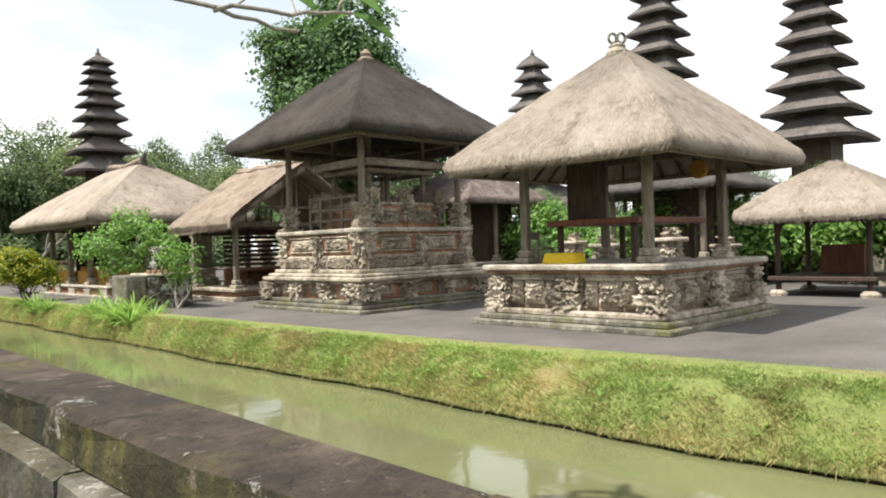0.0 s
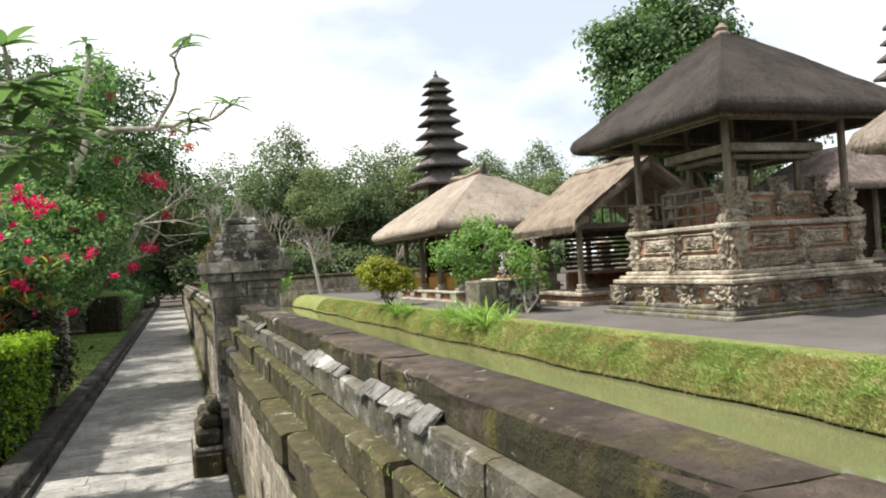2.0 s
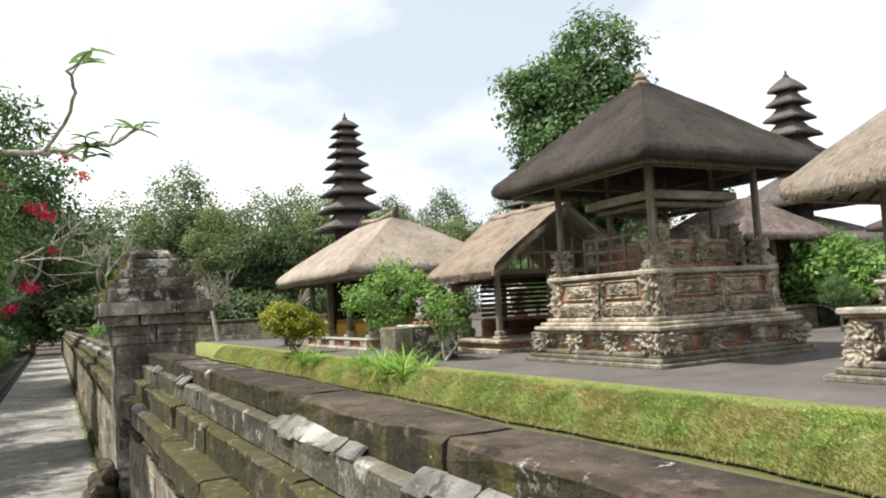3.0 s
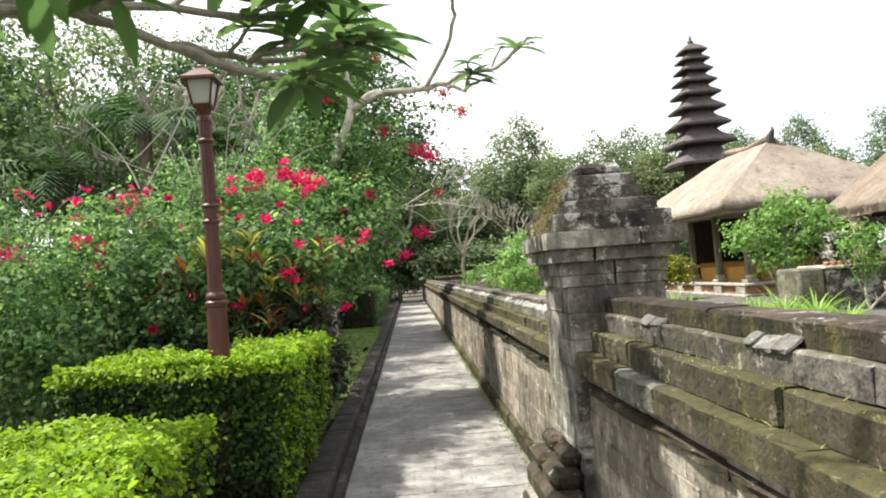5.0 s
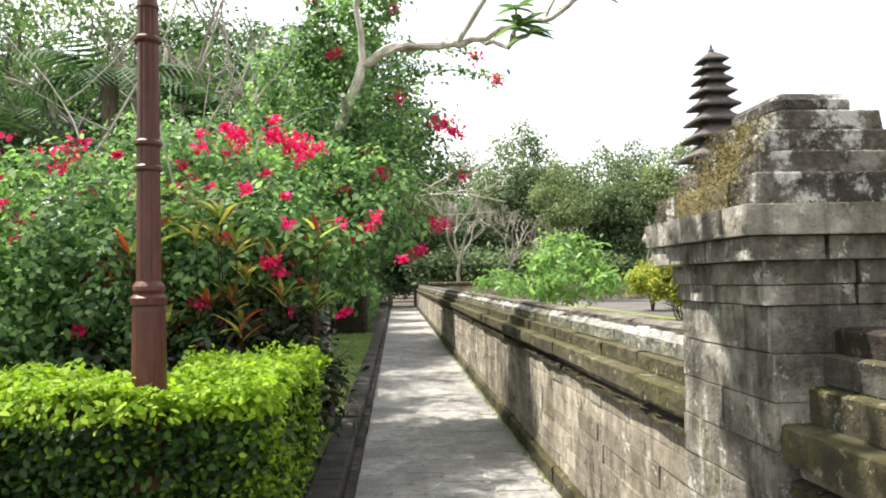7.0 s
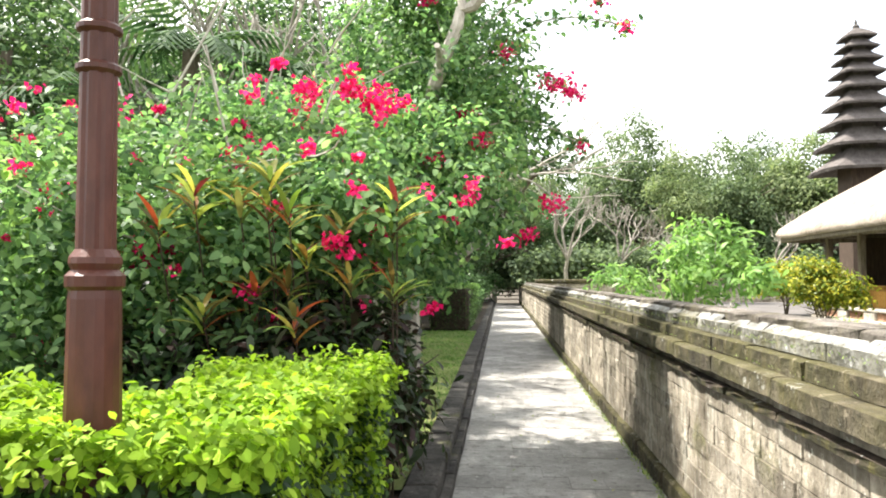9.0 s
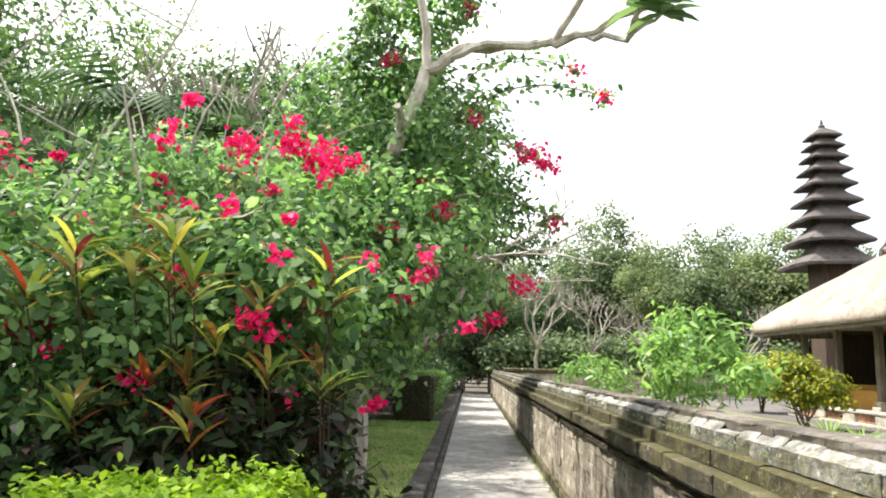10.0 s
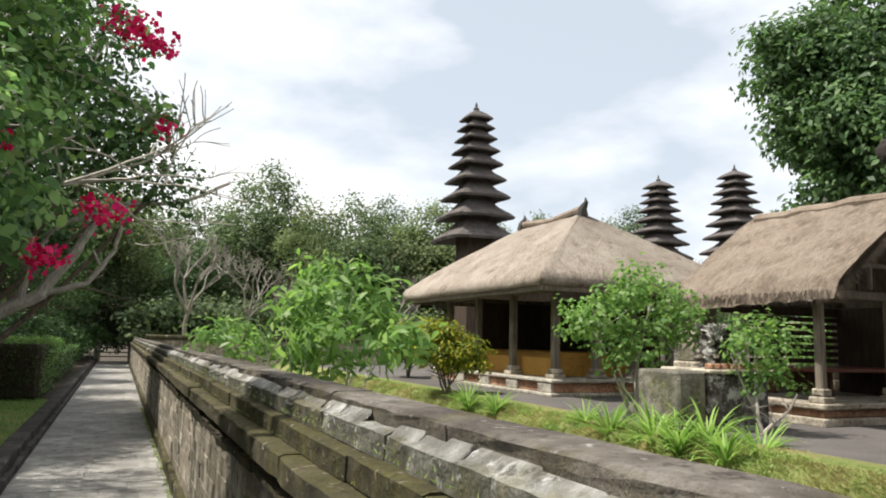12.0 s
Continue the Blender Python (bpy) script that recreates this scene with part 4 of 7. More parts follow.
def gable_pavilion():
    x0, x1, y0, y1 = 8.45, 11.8, 17.35, 19.9
    t = thing("gabled_pavilion", ((x0 + x1) / 2, (y0 + y1) / 2, 0.4), "gabled timber pavilion with shaggy brown straw thatch", "pavilion")
    frame_steps(t, x0, x1, y0, y1, [(0.0, 0.38, 0.50, M_CARVED), (0.1, 0.495, 0.62, M_BRICK), (0.02, 0.615, 0.70, M_CARVED)])
    for px in (x0 + 0.2, (x0 + x1) / 2, x1 - 0.2):
        for py in (y0 + 0.2, y1 - 0.3):
            post(t, px, py, 0.70, 2.25, 0.06)
    beams(t, x0 + 0.05, x1 - 0.05, y0 + 0.2, y1 - 0.3, 2.18)
    part("bench", cbox(x0 + 0.9, x1 - 0.3, y0 + 0.7, y1 - 0.5, 1.10, 1.16), M_WOOD_RED, t)
    part("back_panel", cbox(x1 - 0.38, x1 - 0.30, y0 + 0.3, y1 - 0.45, 0.70, 2.17), M_WOOD_DARK, t, "dark brown wooden panel")
    part("low_wall", cbox(x0 + 0.95, x1 - 0.40, y1 - 0.36, y1 - 0.27, 0.70, 1.12), M_BRICK, t, "low red brick wall")
    # slats coloured dark to carry the shade inside the pavilion
    for k in range(7):
        part("slat", cbox(x0 + 0.9, x1 - 0.3, y1 - 0.42, y1 - 0.39, 1.2 + 0.12 * k, 1.28 + 0.12 * k), M_WOOD_DARK, t)
    # added dark board that closes the bright gap between slats and roof
    part("valance", cbox(x0 + 0.3, x1 - 0.3, y1 - 0.43, y1 - 0.37, 2.02, 2.175), M_WOOD_DARK, t)
    # gable frame
    gx, gz = 10.2, 3.55
    for sx in (-1, 1):
        part("gable_rafter", tube([(gx + sx * 1.75, y0 - 0.1, 2.3), (gx, y0 - 0.1, gz - 0.12)], [0.035, 0.035], 6), M_WOOD, t)
    part("gable_rail", cbox(gx - 1.2, gx + 1.2, y0 - 0.12, y0 - 0.06, 2.62, 2.68), M_WOOD, t)
    for k in range(-2, 3):
        part("gable_post", cbox(gx + k * 0.42 - 0.03, gx + k * 0.42 + 0.03, y0 - 0.12, y0 - 0.06, 2.3, 3.35 - abs(k) * 0.35), M_WOOD, t)
    for k in range(9):
        part("gable_slat", cbox(gx - 1.4 + k * 0.35, gx - 1.36 + k * 0.35, y0 - 0.05, y0 - 0.02, 2.28, 2.62), M_WOOD_DARK, t)
    # thatch: two thick slopes, the near end ragged
    n, m = 26, 14
    for sx in (-1, 1):
        verts, faces, uv = [], [], []
        ya, yb = y0 - 0.45, y1 + 0.25
        for layer in (0, 1):
            for j in range(m + 1):
                for i in range(n + 1):
                    s, q = j / m, i / n
                    x = gx + sx * (2.05 * (1 - s))
                    z = 2.10 + (gz - 2.10) * s ** 0.9 + (0.24 if layer else 0.0)
                    y = ya + (yb - ya) * q
                    w = noise.noise(Vector((x * 2.2, y * 2.2, sx * 3))) * 0.06 + noise.noise(Vector((x * 8, y * 8, 2))) * 0.045
                    if layer:
                        y -= 0.10 * (1 - q) ** 8 * (1 + 2 * w * 8)
                    verts.append((x, y, z + w - 0.10 * (q - 0.2) * (1 - s)))
        k = (n + 1) * (m + 1)
        for layer in (0, 1):
            for j in range(m):
                for i in range(n):
                    a = layer * k + j * (n + 1) + i
                    f = (a, a + 1, a + n + 2, a + n + 1)
                    faces.append(f)
                    uv += [(q_ % (n + 1) * 0.12, (q_ - layer * k) // (n + 1) * 0.15) for q_ in f]
        for i in range(n):
            faces.append((i, i + 1, k + i + 1, k + i))
            uv += [(i * 0.12, 0), (i * 0.12 + 0.12, 0), (i * 0.12 + 0.12, 0.15), (i * 0.12, 0.15)]
        for j in range(m):
            for i in (0, n):
                a = j * (n + 1) + i
                faces.append((a, a + n + 1, k + a + n + 1, k + a))
                uv += [(0, j * 0.15), (0, j * 0.15 + 0.15), (0.1, j * 0.15 + 0.15), (0.1, j * 0.15)]
        ob = part("thatch_slope", (verts, faces), M_THATCH_TAN, t, "shaggy brown straw thatch", True)
        ob.data.uv_layers.new(name="UVMap").data.foreach_set("uv", np.array(uv, np.float32).ravel())
        straws = []
        r = random.Random(5 + sx)
        for i in range(1800):
            s = r.random()
            if i % 2:
                x, z, y = gx + sx * 2.05 * (1 - s), 2.13 + (gz - 2.10) * s ** 0.9 + r.uniform(0, 0.15), ya - 0.05
                d = Vector((sx * 0.25, -0.6, -0.6)) * r.uniform(0.08, 0.26)
            else:
                x, z, y = gx + sx * 2.05, 2.10 + r.uniform(0, 0.14), ya + (yb - ya) * s
                d = Vector((sx * 0.5, r.uniform(-0.2, 0.2), -0.8)) * r.uniform(0.05, 0.13)
            p = Vector((x, y, z))
            straws += [p + Vector((-0.006, 0.03, 0.02)), p + Vector((0.006, 0.03, 0.02)), p + d, p + d]
        me = quads("straw_fringe", np.array([tuple(v - ORIGIN[t]) for v in straws], np.float32), M_THATCH_TAN)
        me.uv_layers.new(name="UVMap")
        fo = new("straw_fringe", me)
        fo.parent = t
        fo["kind"] = "stuff"
    part("ridge_cap", tube([(gx, y0 - 0.5 + 0.32 * i, gz + 0.22 + 0.02 * math.sin(i * 2.1)) for i in range(11)], [0.10] * 11, 8), M_THATCH_TAN, t)
    f = thing("ridge_figure", (gx, 18.6, 3.76), "small white ornament standing on the thatch ridge", "ornament")
    part("body", lathe(gx, 18.6, [(0.05, 3.72), (0.06, 3.80), (0.03, 3.86), (0.035, 3.91), (0.01, 3.96)], 10), M_CRUST, f)


def small_pavilion():
    cx, cy = 15.3, 6.35
    t = thing("small_pavilion", (cx, cy, 0.4), "small raised pavilion with pale pyramid thatch and slim dark posts", "pavilion")
    for px in (cx - 0.8, cx + 0.8):
        for py in (cy - 0.8, cy + 0.8):
            part("stone_foot", lathe(px, py, [(0.16, 0.38), (0.17, 0.46), (0.11, 0.52)], 10), M_CARVED, t)
            post(t, px, py, 0.5, 1.98, 0.045, M_WOOD_DARK, False)
            for dx, dy in ((0.25 if px < cx else -0.25, 0), (0, 0.25 if py < cy else -0.25)):
                part("bracket", tube([(px, py, 1.62), (px + dx * 0.5, py + dy * 0.5, 1.80), (px + dx, py + dy, 1.88)], [0.03, 0.025, 0.02], 6), M_WOOD_DARK, t)
    part("platform", cbox(cx - 0.95, cx + 0.95, cy - 0.95, cy + 0.95, 0.70, 0.78), M_WOOD_DARK, t)
    part("back_panel", cbox(cx + 0.5, cx + 0.56, cy - 0.35, cy + 0.45, 0.78, 1.35), M_WOOD_RED, t)
    beams(t, cx - 0.85, cx + 0.85, cy - 0.8, cy + 0.8, 1.88, 0.04, 0.1, M_WOOD_DARK)
    hip_roof("thatch_roof", t, cx, cy, 1.42, 1.42, 0.0, 1.82, 2.98, 0.14, M_THATCH, "pale straw thatch", seed=23, power=0.82)


def far_pavilion(cx, cy, hx, hy, ridge, z0, z1, roof, name, label, open_=True):
    t = thing(name, (cx, cy, 0.4), label, "pavilion")
    part("base", cbox(cx - hx * 0.75, cx + hx * 0.75, cy - hy * 0.75, cy + hy * 0.75, 0.38, 0.95, 0.03), M_CARVED, t)
    part("base_top", cbox(cx - hx * 0.8, cx + hx * 0.8, cy - hy * 0.8, cy + hy * 0.8, 0.945, 1.03, 0.02), M_SLAB, t)
    for px in (-0.65, 0.0, 0.65):
        for py in (-0.65, 0.65):
            post(t, cx + px * hx, cy + py * hy, 1.03, z0 + 0.15, 0.06)
    part("inner_wall", cbox(cx - 0.05 * hx, cx + 0.6 * hx, cy - 0.5 * hy, cy + 0.5 * hy, 1.03, z0 + 0.05), M_WOOD_DARK, t)
    hip_roof("roof", t, cx, cy, hx, hy, ridge, z0, z1, 0.12, roof, seed=int(cx * 3))


# ---- pagodas ----
def meru(x, y, tip, tiers, w_top, w_grow, gap, base_z=0.4, label="", gap_grow=1.12):
    t = thing("meru_tower", (x, y, base_z), label or "slender pagoda tower of stacked dark thatch roofs", "pagoda tower", "thatched pagoda towers")
    part("finial", lathe(x, y, [(0.16, tip - 0.42), (0.11, tip - 0.34), (0.13, tip - 0.28), (0.05, tip - 0.2), (0.06, tip - 0.14), (0.012, tip)], 10), M_THATCH_GREY, t)
    z, w, g = tip - 0.35, w_top, gap
    r = random.Random(int(x * 10))
    for i in range(tiers):
        h = g * (1.0 if i else 1.25)
        n, verts, faces = 8, [], []
        prof = [(0.42 if i else 0.16, 0.0), (0.62, -0.36 * h), (0.90, -0.62 * h), (1.02, -0.78 * h), (0.98, -0.90 * h), (0.84, -0.80 * h), (0.40, -0.62 * h), (0.36, -1.12 * h)]
        uv = []
        for s, dz in prof:
            for side in range(4):
                for k in range(n):
                    tt = -1 + 2 * k / n
                    u, v = ((tt, -1), (1, tt), (-tt, 1), (-1, -tt))[side]
                    e = (abs(u) ** 6 + abs(v) ** 6) ** (1 / 6)
                    q = 0.80 + 0.20 / e
                    jig = 0.02 * r.uniform(-1, 1)
                    lift = -0.05 * h * tt * tt if s > 0.8 else 0
                    verts.append((x + u * w * s * q, y + v * w * s * q, z + dz + jig * 0.5 + lift))
        m = 4 * n
        for a in range(len(prof) - 1):
            for k in range(m):
                f = (a * m + k, (a + 1) * m + k, (a + 1) * m + (k + 1) % m, a * m + (k + 1) % m)
                faces.append(f)
                uv += [(k * 0.2, a * 0.2), (k * 0.2, a * 0.2 + 0.2), (k * 0.2 + 0.2, a * 0.2 + 0.2), (k * 0.2 + 0.2, a * 0.2)]
        ob = part("roof_tier", (verts, faces), M_MERU, t)
        ob.data.uv_layers.new(name="UVMap").data.foreach_set("uv", np.array(uv, np.float32).ravel())
        z -= h
        w *= w_grow
        g *= gap_grow
    part("shaft", cbox(x - w * 0.36, x + w * 0.36, y - w * 0.36, y + w * 0.36, 0.9, z + 0.3), M_WOOD_DARK, t)
    part("stone_base", cbox(x - w * 0.7, x + w * 0.7, y - w * 0.7, y + w * 0.7, 0.38, 1.1), M_CARVED, t)
    return t


pale_pavilion()
dark_pavilion()
long_pavilion()
gable_pavilion()
small_pavilion()
far_pavilion(17.8, 10.9, 1.9, 1.9, 0.0, 2.75, 3.75, M_THATCH_GREY, "grey_roof_pavilion", "pavilion with a low grey thatch roof beyond the court")
far_pavilion(17.6, 18.4, 1.9, 1.9, 0.5, 2.85, 4.2, M_TILEROOF, "tiled_pavilion", "pavilion with a brown tiled hip roof")
far_pavilion(22.5, 14.0, 2.2, 2.2, 0.0, 3.0, 4.0, M_THATCH_GREY, "grey_roof_pavilion", "pavilion with a low grey thatch roof beside the inner wall")
meru(12.1, 35.8, 10.97, 9, 0.52, 1.125, 0.36)
five_ = meru(29.9, 25.2, 11.6, 5, 0.62, 1.16, 0.6, gap_grow=1.1)
hip_roof("roof_tier", five_, 29.9, 25.2, 2.0, 2.0, 0.0, 5.1, 6.9, 0.25, M_MERU, seed=31)
hip_roof("roof_tier", five_, 29.9, 25.2, 2.9, 2.9, 0.0, 3.2, 4.9, 0.25, M_MERU, seed=32)
meru(33.2, 19.9, 17.0, 11, 0.75, 1.095, 0.72, gap_grow=1.055)
meru(36.0, 13.6, 16.2, 11, 0.62, 1.13, 0.62, gap_grow=1.075)
meru(26.6, 42.2, 10.9, 9, 0.62, 1.11, 0.36)
meru(29.6, 39.6, 11.3, 9, 0.66, 1.11, 0.37)


# ---- garden things ----
def street_lamp():
    x, y = -1.945, 9.76
    t = thing("street_lamp", (x, y, 0.1), "reddish brown cast lamp post with a glazed lantern beside the hedge", "street lamp")
    part("foot", cbox(x - 0.2, x + 0.2, y - 0.2, y + 0.2, 0.08, 0.16), M_LAMP, t)
    part("flange", lathe(x, y, [(0.12, 0.72), (0.125, 0.75), (0.09, 0.79), (0.072, 0.84)], 18), M_LAMP, t)
    part("base_sleeve", lathe(x, y, [(0.078, 0.14), (0.074, 0.60), (0.062, 1.39), (0.060, 1.41), (0.069, 1.42), (0.070, 1.445), (0.055, 1.46), (0.062, 1.475), (0.061, 1.49), (0.047, 1.51)], 18), M_LAMP, t)
    # fluted shaft
    n, verts, faces = 28, [], []
    zs = np.linspace(1.5, 2.62, 10)
    for z in zs:
        rr = 0.047 - 0.008 * (z - 1.5) / 1.16
        for k in range(n):
            a = 2 * math.pi * k / n
            q = rr * (1 - 0.10 * (k % 4 == 0))
            verts.append((x + q * math.cos(a), y + q * math.sin(a), z))
    for i in range(len(zs) - 1):
        for k in range(n):
            faces.append((i * n + k, i * n + (k + 1) % n, (i + 1) * n + (k + 1) % n, (i + 1) * n + k))
    part("shaft", (verts, faces), M_LAMP, t)
    for z in (1.955, 2.055, 2.47):
        part("collar", lathe(x, y, [(0.042, z - 0.016), (0.054, z - 0.006), (0.054, z + 0.006), (0.042, z + 0.016)], 18), M_LAMP, t)
    part("neck", lathe(x, y, [(0.045, 2.60), (0.036, 2.635), (0.05, 2.67), (0.056, 2.69)], 16), M_LAMP, t)

    def taper(r0, z0, r1, z1, sides=4):
        v = [(x + r * math.cos(math.pi / 4 + k * math.pi / 2), y + r * math.sin(math.pi / 4 + k * math.pi / 2), z) for r, z in ((r0, z0), (r1, z1)) for k in range(4)]
        return v, [(0, 1, 5, 4), (1, 2, 6, 5), (2, 3, 7, 6), (3, 0, 4, 7), (3, 2, 1, 0), (4, 5, 6, 7)]

    lantern = part("lantern", taper(0.078, 2.685, 0.085, 2.705), M_LAMP, t)
    for k in range(4):
        a = math.pi / 4 + k * math.pi / 2
        part("lantern_bar", tube([(x + 0.078 * math.cos(a), y + 0.078 * math.sin(a), 2.70), (x + 0.115 * math.cos(a), y + 0.115 * math.sin(a), 2.858)], [0.008, 0.008], 6), M_LAMP, lantern)
        b = a + math.pi / 2
        p = [(0.073, 2.707, a), (0.073, 2.707, b), (0.109, 2.855, b), (0.109, 2.855, a)]
        o = [(x + r * math.cos(q), y + r * math.sin(q), z) for r, z, q in p]
        i_ = [(x + (r - 0.006) * math.cos(q), y + (r - 0.006) * math.sin(q), z) for r, z, q in p]
        pane = part("pane", (o + i_, [(0, 1, 2, 3), (7, 6, 5, 4), (0, 4, 5, 1), (1, 5, 6, 2), (2, 6, 7, 3), (3, 7, 4, 0)]), M_GLASS, lantern, "clear glass pane")
    part("lantern_roof", joined(taper(0.158, 2.853, 0.152, 2.872), taper(0.148, 2.873, 0.045, 2.935), taper(0.045, 2.936, 0.036, 2.955)), M_LAMP, lantern)
    part("finial", lathe(x, y, [(0.026, 2.952), (0.015, 2.968), (0.022, 2.98), (0.006, 3.005)], 12), M_LAMP, t)


def hedge(name, x0, x1, y0, y1, z1, n, label, m_top=None):
    n = int(n * 1.7)
    t = thing(name, ((x0 + x1) / 2, (y0 + y1) / 2, 0.1), label, "hedge")
    c = 0.16
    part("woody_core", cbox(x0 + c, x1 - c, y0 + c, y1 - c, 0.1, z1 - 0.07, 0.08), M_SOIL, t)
    w, d, h = x1 - x0, y1 - y0, z1 - 0.12
    areas = np.array([w * d * 1.6, w * h, w * h, d * h, d * h])
    pick = rng.choice(5, n, p=areas / areas.sum())
    u, v, k = rng.random(n), rng.random(n), rng.normal(size=n) * 0.028 - 0.02
    p = np.zeros((n, 3))
    out = np.zeros((n, 3))
    for s in range(5):
        q = pick == s
        if s == 0:
            p[q] = np.stack([x0 + w * u[q], y0 + d * v[q], z1 + k[q]], 1)
            out[q, 2] = 0.6
        elif s < 3:
            p[q] = np.stack([x0 + w * u[q], (y0 - k[q]) if s == 1 else (y1 + k[q]), 0.12 + h * v[q]], 1)
            out[q, 1] = -0.9 if s == 1 else 0.9
        else:
            p[q] = np.stack([(x0 - k[q]) if s == 3 else (x1 + k[q]), y0 + d * u[q], 0.12 + h * v[q]], 1)
            out[q, 0] = -0.9 if s == 3 else 0.9
    wob = 0.035 * np.sin(p[:, 0] * 7 + p[:, 1] * 5) + 0.03 * np.sin(p[:, 1] * 11 + p[:, 2] * 9)
    p += out / 0.9 * wob[:, None]
    shrink = 0.17 * (1 - (p[:, 2] - 0.12) / h)
    p[:, 0] += np.where(p[:, 0] > (x0 + x1) / 2, -shrink, shrink)
    p[:, 1] += np.where(p[:, 1] > (y0 + y1) / 2, -shrink, shrink) * 0.6
    # lime on top and the sunlit +x face; other faces painted as shaded
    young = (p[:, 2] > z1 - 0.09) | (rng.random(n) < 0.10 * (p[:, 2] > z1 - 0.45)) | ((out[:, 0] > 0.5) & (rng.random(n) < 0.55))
    leaf_part("young_leaves", p[young], 0.036, m_top or L_HEDGE, t, "bright lime young leaves on the top and the sunlit side", out=out[young], aspect=0.58, ovate=True)
    leaf_part("old_leaves", p[~young], 0.038, L_HEDGE_SHADED, t, "deep green leaves, darkened as the shaded sides", out=out[~young], aspect=0.58, ovate=True)


def shrub(name, x, y, z0, crowns, size, material, label, category="shrub", stems=6, bark=None, clump=0.09, per=26, seed=0, tilt=0.25, aspect=0.5, group="", limb=0.028):
    """A bush: stems from one root, leaf clumps over several uneven crowns (centre, radii, clumps)."""
    r = random.Random(seed)
    t = thing(name, (x, y, z0), label, category, group)
    for i in range(stems):
        c, rad, n = crowns[i % len(crowns)]
        aim = Vector(c) - Vector((x, y, z0)) + Vector((r.uniform(-1, 1) * rad[0] * 0.7, r.uniform(-1, 1) * rad[1] * 0.7, 0))
        pts, rd, d = grow((x + r.uniform(-0.06, 0.06), y + r.uniform(-0.06, 0.06), z0 - 0.03), aim, aim.length, limb, r, tilt, 6, 0.3)
        pieces = [tube(pts, rd, 6)]
        for k in range(3):
            q = pts[r.randint(2, 5)]
            p2, r2, _ = grow(q, (r.uniform(-1, 1), r.uniform(-1, 1), r.uniform(0.1, 1)), max(rad) * 0.8, limb * 0.45, r, 0.3, 4, 0.3)
            pieces.append(tube(p2, r2, 5))
        part("stem", joined(*pieces), bark or M_BARK, t)
    pts = np.concatenate([crown_points(c, rad, n, per, clump) for c, rad, n in crowns])
    leaf_part("foliage", pts, size, material, t, aspect=aspect, ovate=True)
    return t


def tree(name, x, y, z0, height, trunk_r, crown_z, crown_r, leaf, material, label, clumps=420, per=26, clump=0.3, bark=None, seed=0, limbs=8, crowns=7, hollow=0.45, group=""):
    r = random.Random(seed)
    t = thing(name, (x, y, z0), label, "tree", group)
    pieces = []
    pts, rad, d = grow((x, y, z0 - 0.05), (r.uniform(-0.1, 0.1), r.uniform(-0.1, 0.1), 1), (crown_z - z0) + (height - crown_z) * 0.55, trunk_r, r, 0.07, 8, 0.35)
    pieces.append(tube(pts, rad, 10))
    blobs = []
    for i in range(limbs):
        a = 2 * math.pi * i / limbs + r.uniform(-0.4, 0.4)
        q = pts[r.randint(3, 7)]
        p2, r2, _ = grow(q, (math.cos(a), math.sin(a), r.uniform(0.5, 1.2)), crown_r * r.uniform(0.7, 1.05), trunk_r * 0.4, r, 0.22, 6, 0.25)
        pieces.append(tube(p2, r2, 7))
        for k in range(3):
            p3, r3, _ = grow(p2[r.randint(2, 5)], (r.uniform(-1, 1), r.uniform(-1, 1), r.uniform(0, 1)), crown_r * 0.45, trunk_r * 0.16, r, 0.3, 4, 0.3)
            pieces.append(tube(p3, r3, 5))
    part("trunk", joined(*pieces), bark or M_BARK, t)
    mid = (crown_z + height) / 2
    h2 = (height - crown_z) / 2
    places = []
    for i in range(crowns):
        a = 2 * math.pi * i / crowns + r.uniform(-0.5, 0.5)
        k = r.uniform(0.25, 0.62)
        zz = mid + h2 * r.uniform(-0.5, 0.55)
        s = crown_r * r.uniform(0.42, 0.62)
        places.append(crown_points((x + math.cos(a) * crown_r * k, y + math.sin(a) * crown_r * k, zz), (s, s, s * 0.8), clumps // crowns, per, clump, hollow))
    places.append(crown_points((x, y, height - h2 * 0.45), (crown_r * 0.5, crown_r * 0.5, h2 * 0.5), clumps // crowns, per, clump, hollow))
    leaf_part("crown", np.concatenate(places), leaf, material, t)
    return t


def palm(name, x, y, z0, h, n, length, label, seed=0):
    r = random.Random(seed)
    t = thing(name, (x, y, z0), label, "palm")
    pts, rad, d = grow((x, y, z0 - 0.05), (0.03, 0.02, 1), h, 0.13, r, 0.03, 6, 0.75)
    part("trunk", tube(pts, rad, 9), M_BARK, t)
    top = pts[-1]
    for i in range(n):
        a = 2 * math.pi * i / n + r.uniform(-0.2, 0.2)
        d = Vector((math.cos(a), math.sin(a), r.uniform(0.3, 1.3))).normalized()
        p, verts = top.copy(), []
        for s in range(14):
            side = d.cross(Vector((0, 0, 1))).normalized()
            for sg in (-1, 1):
                ll = length * 0.34 * math.sin(math.pi * (s + 1.5) / 16)
                tip = p + (side * sg * 0.8 + d * 0.6 + Vector((0, 0, -0.35))) * ll
                verts += [p - d * 0.035, p + d * 0.035, tip, tip]
            p = p + d * length / 14
            d = (d + Vector((0, 0, -0.11))).normalized()
        me = quads("frond", np.array([tuple(v - ORIGIN[t]) for v in verts], np.float32), L_PALM)
        ob = new("frond", me)
        ob.parent = t
    return t


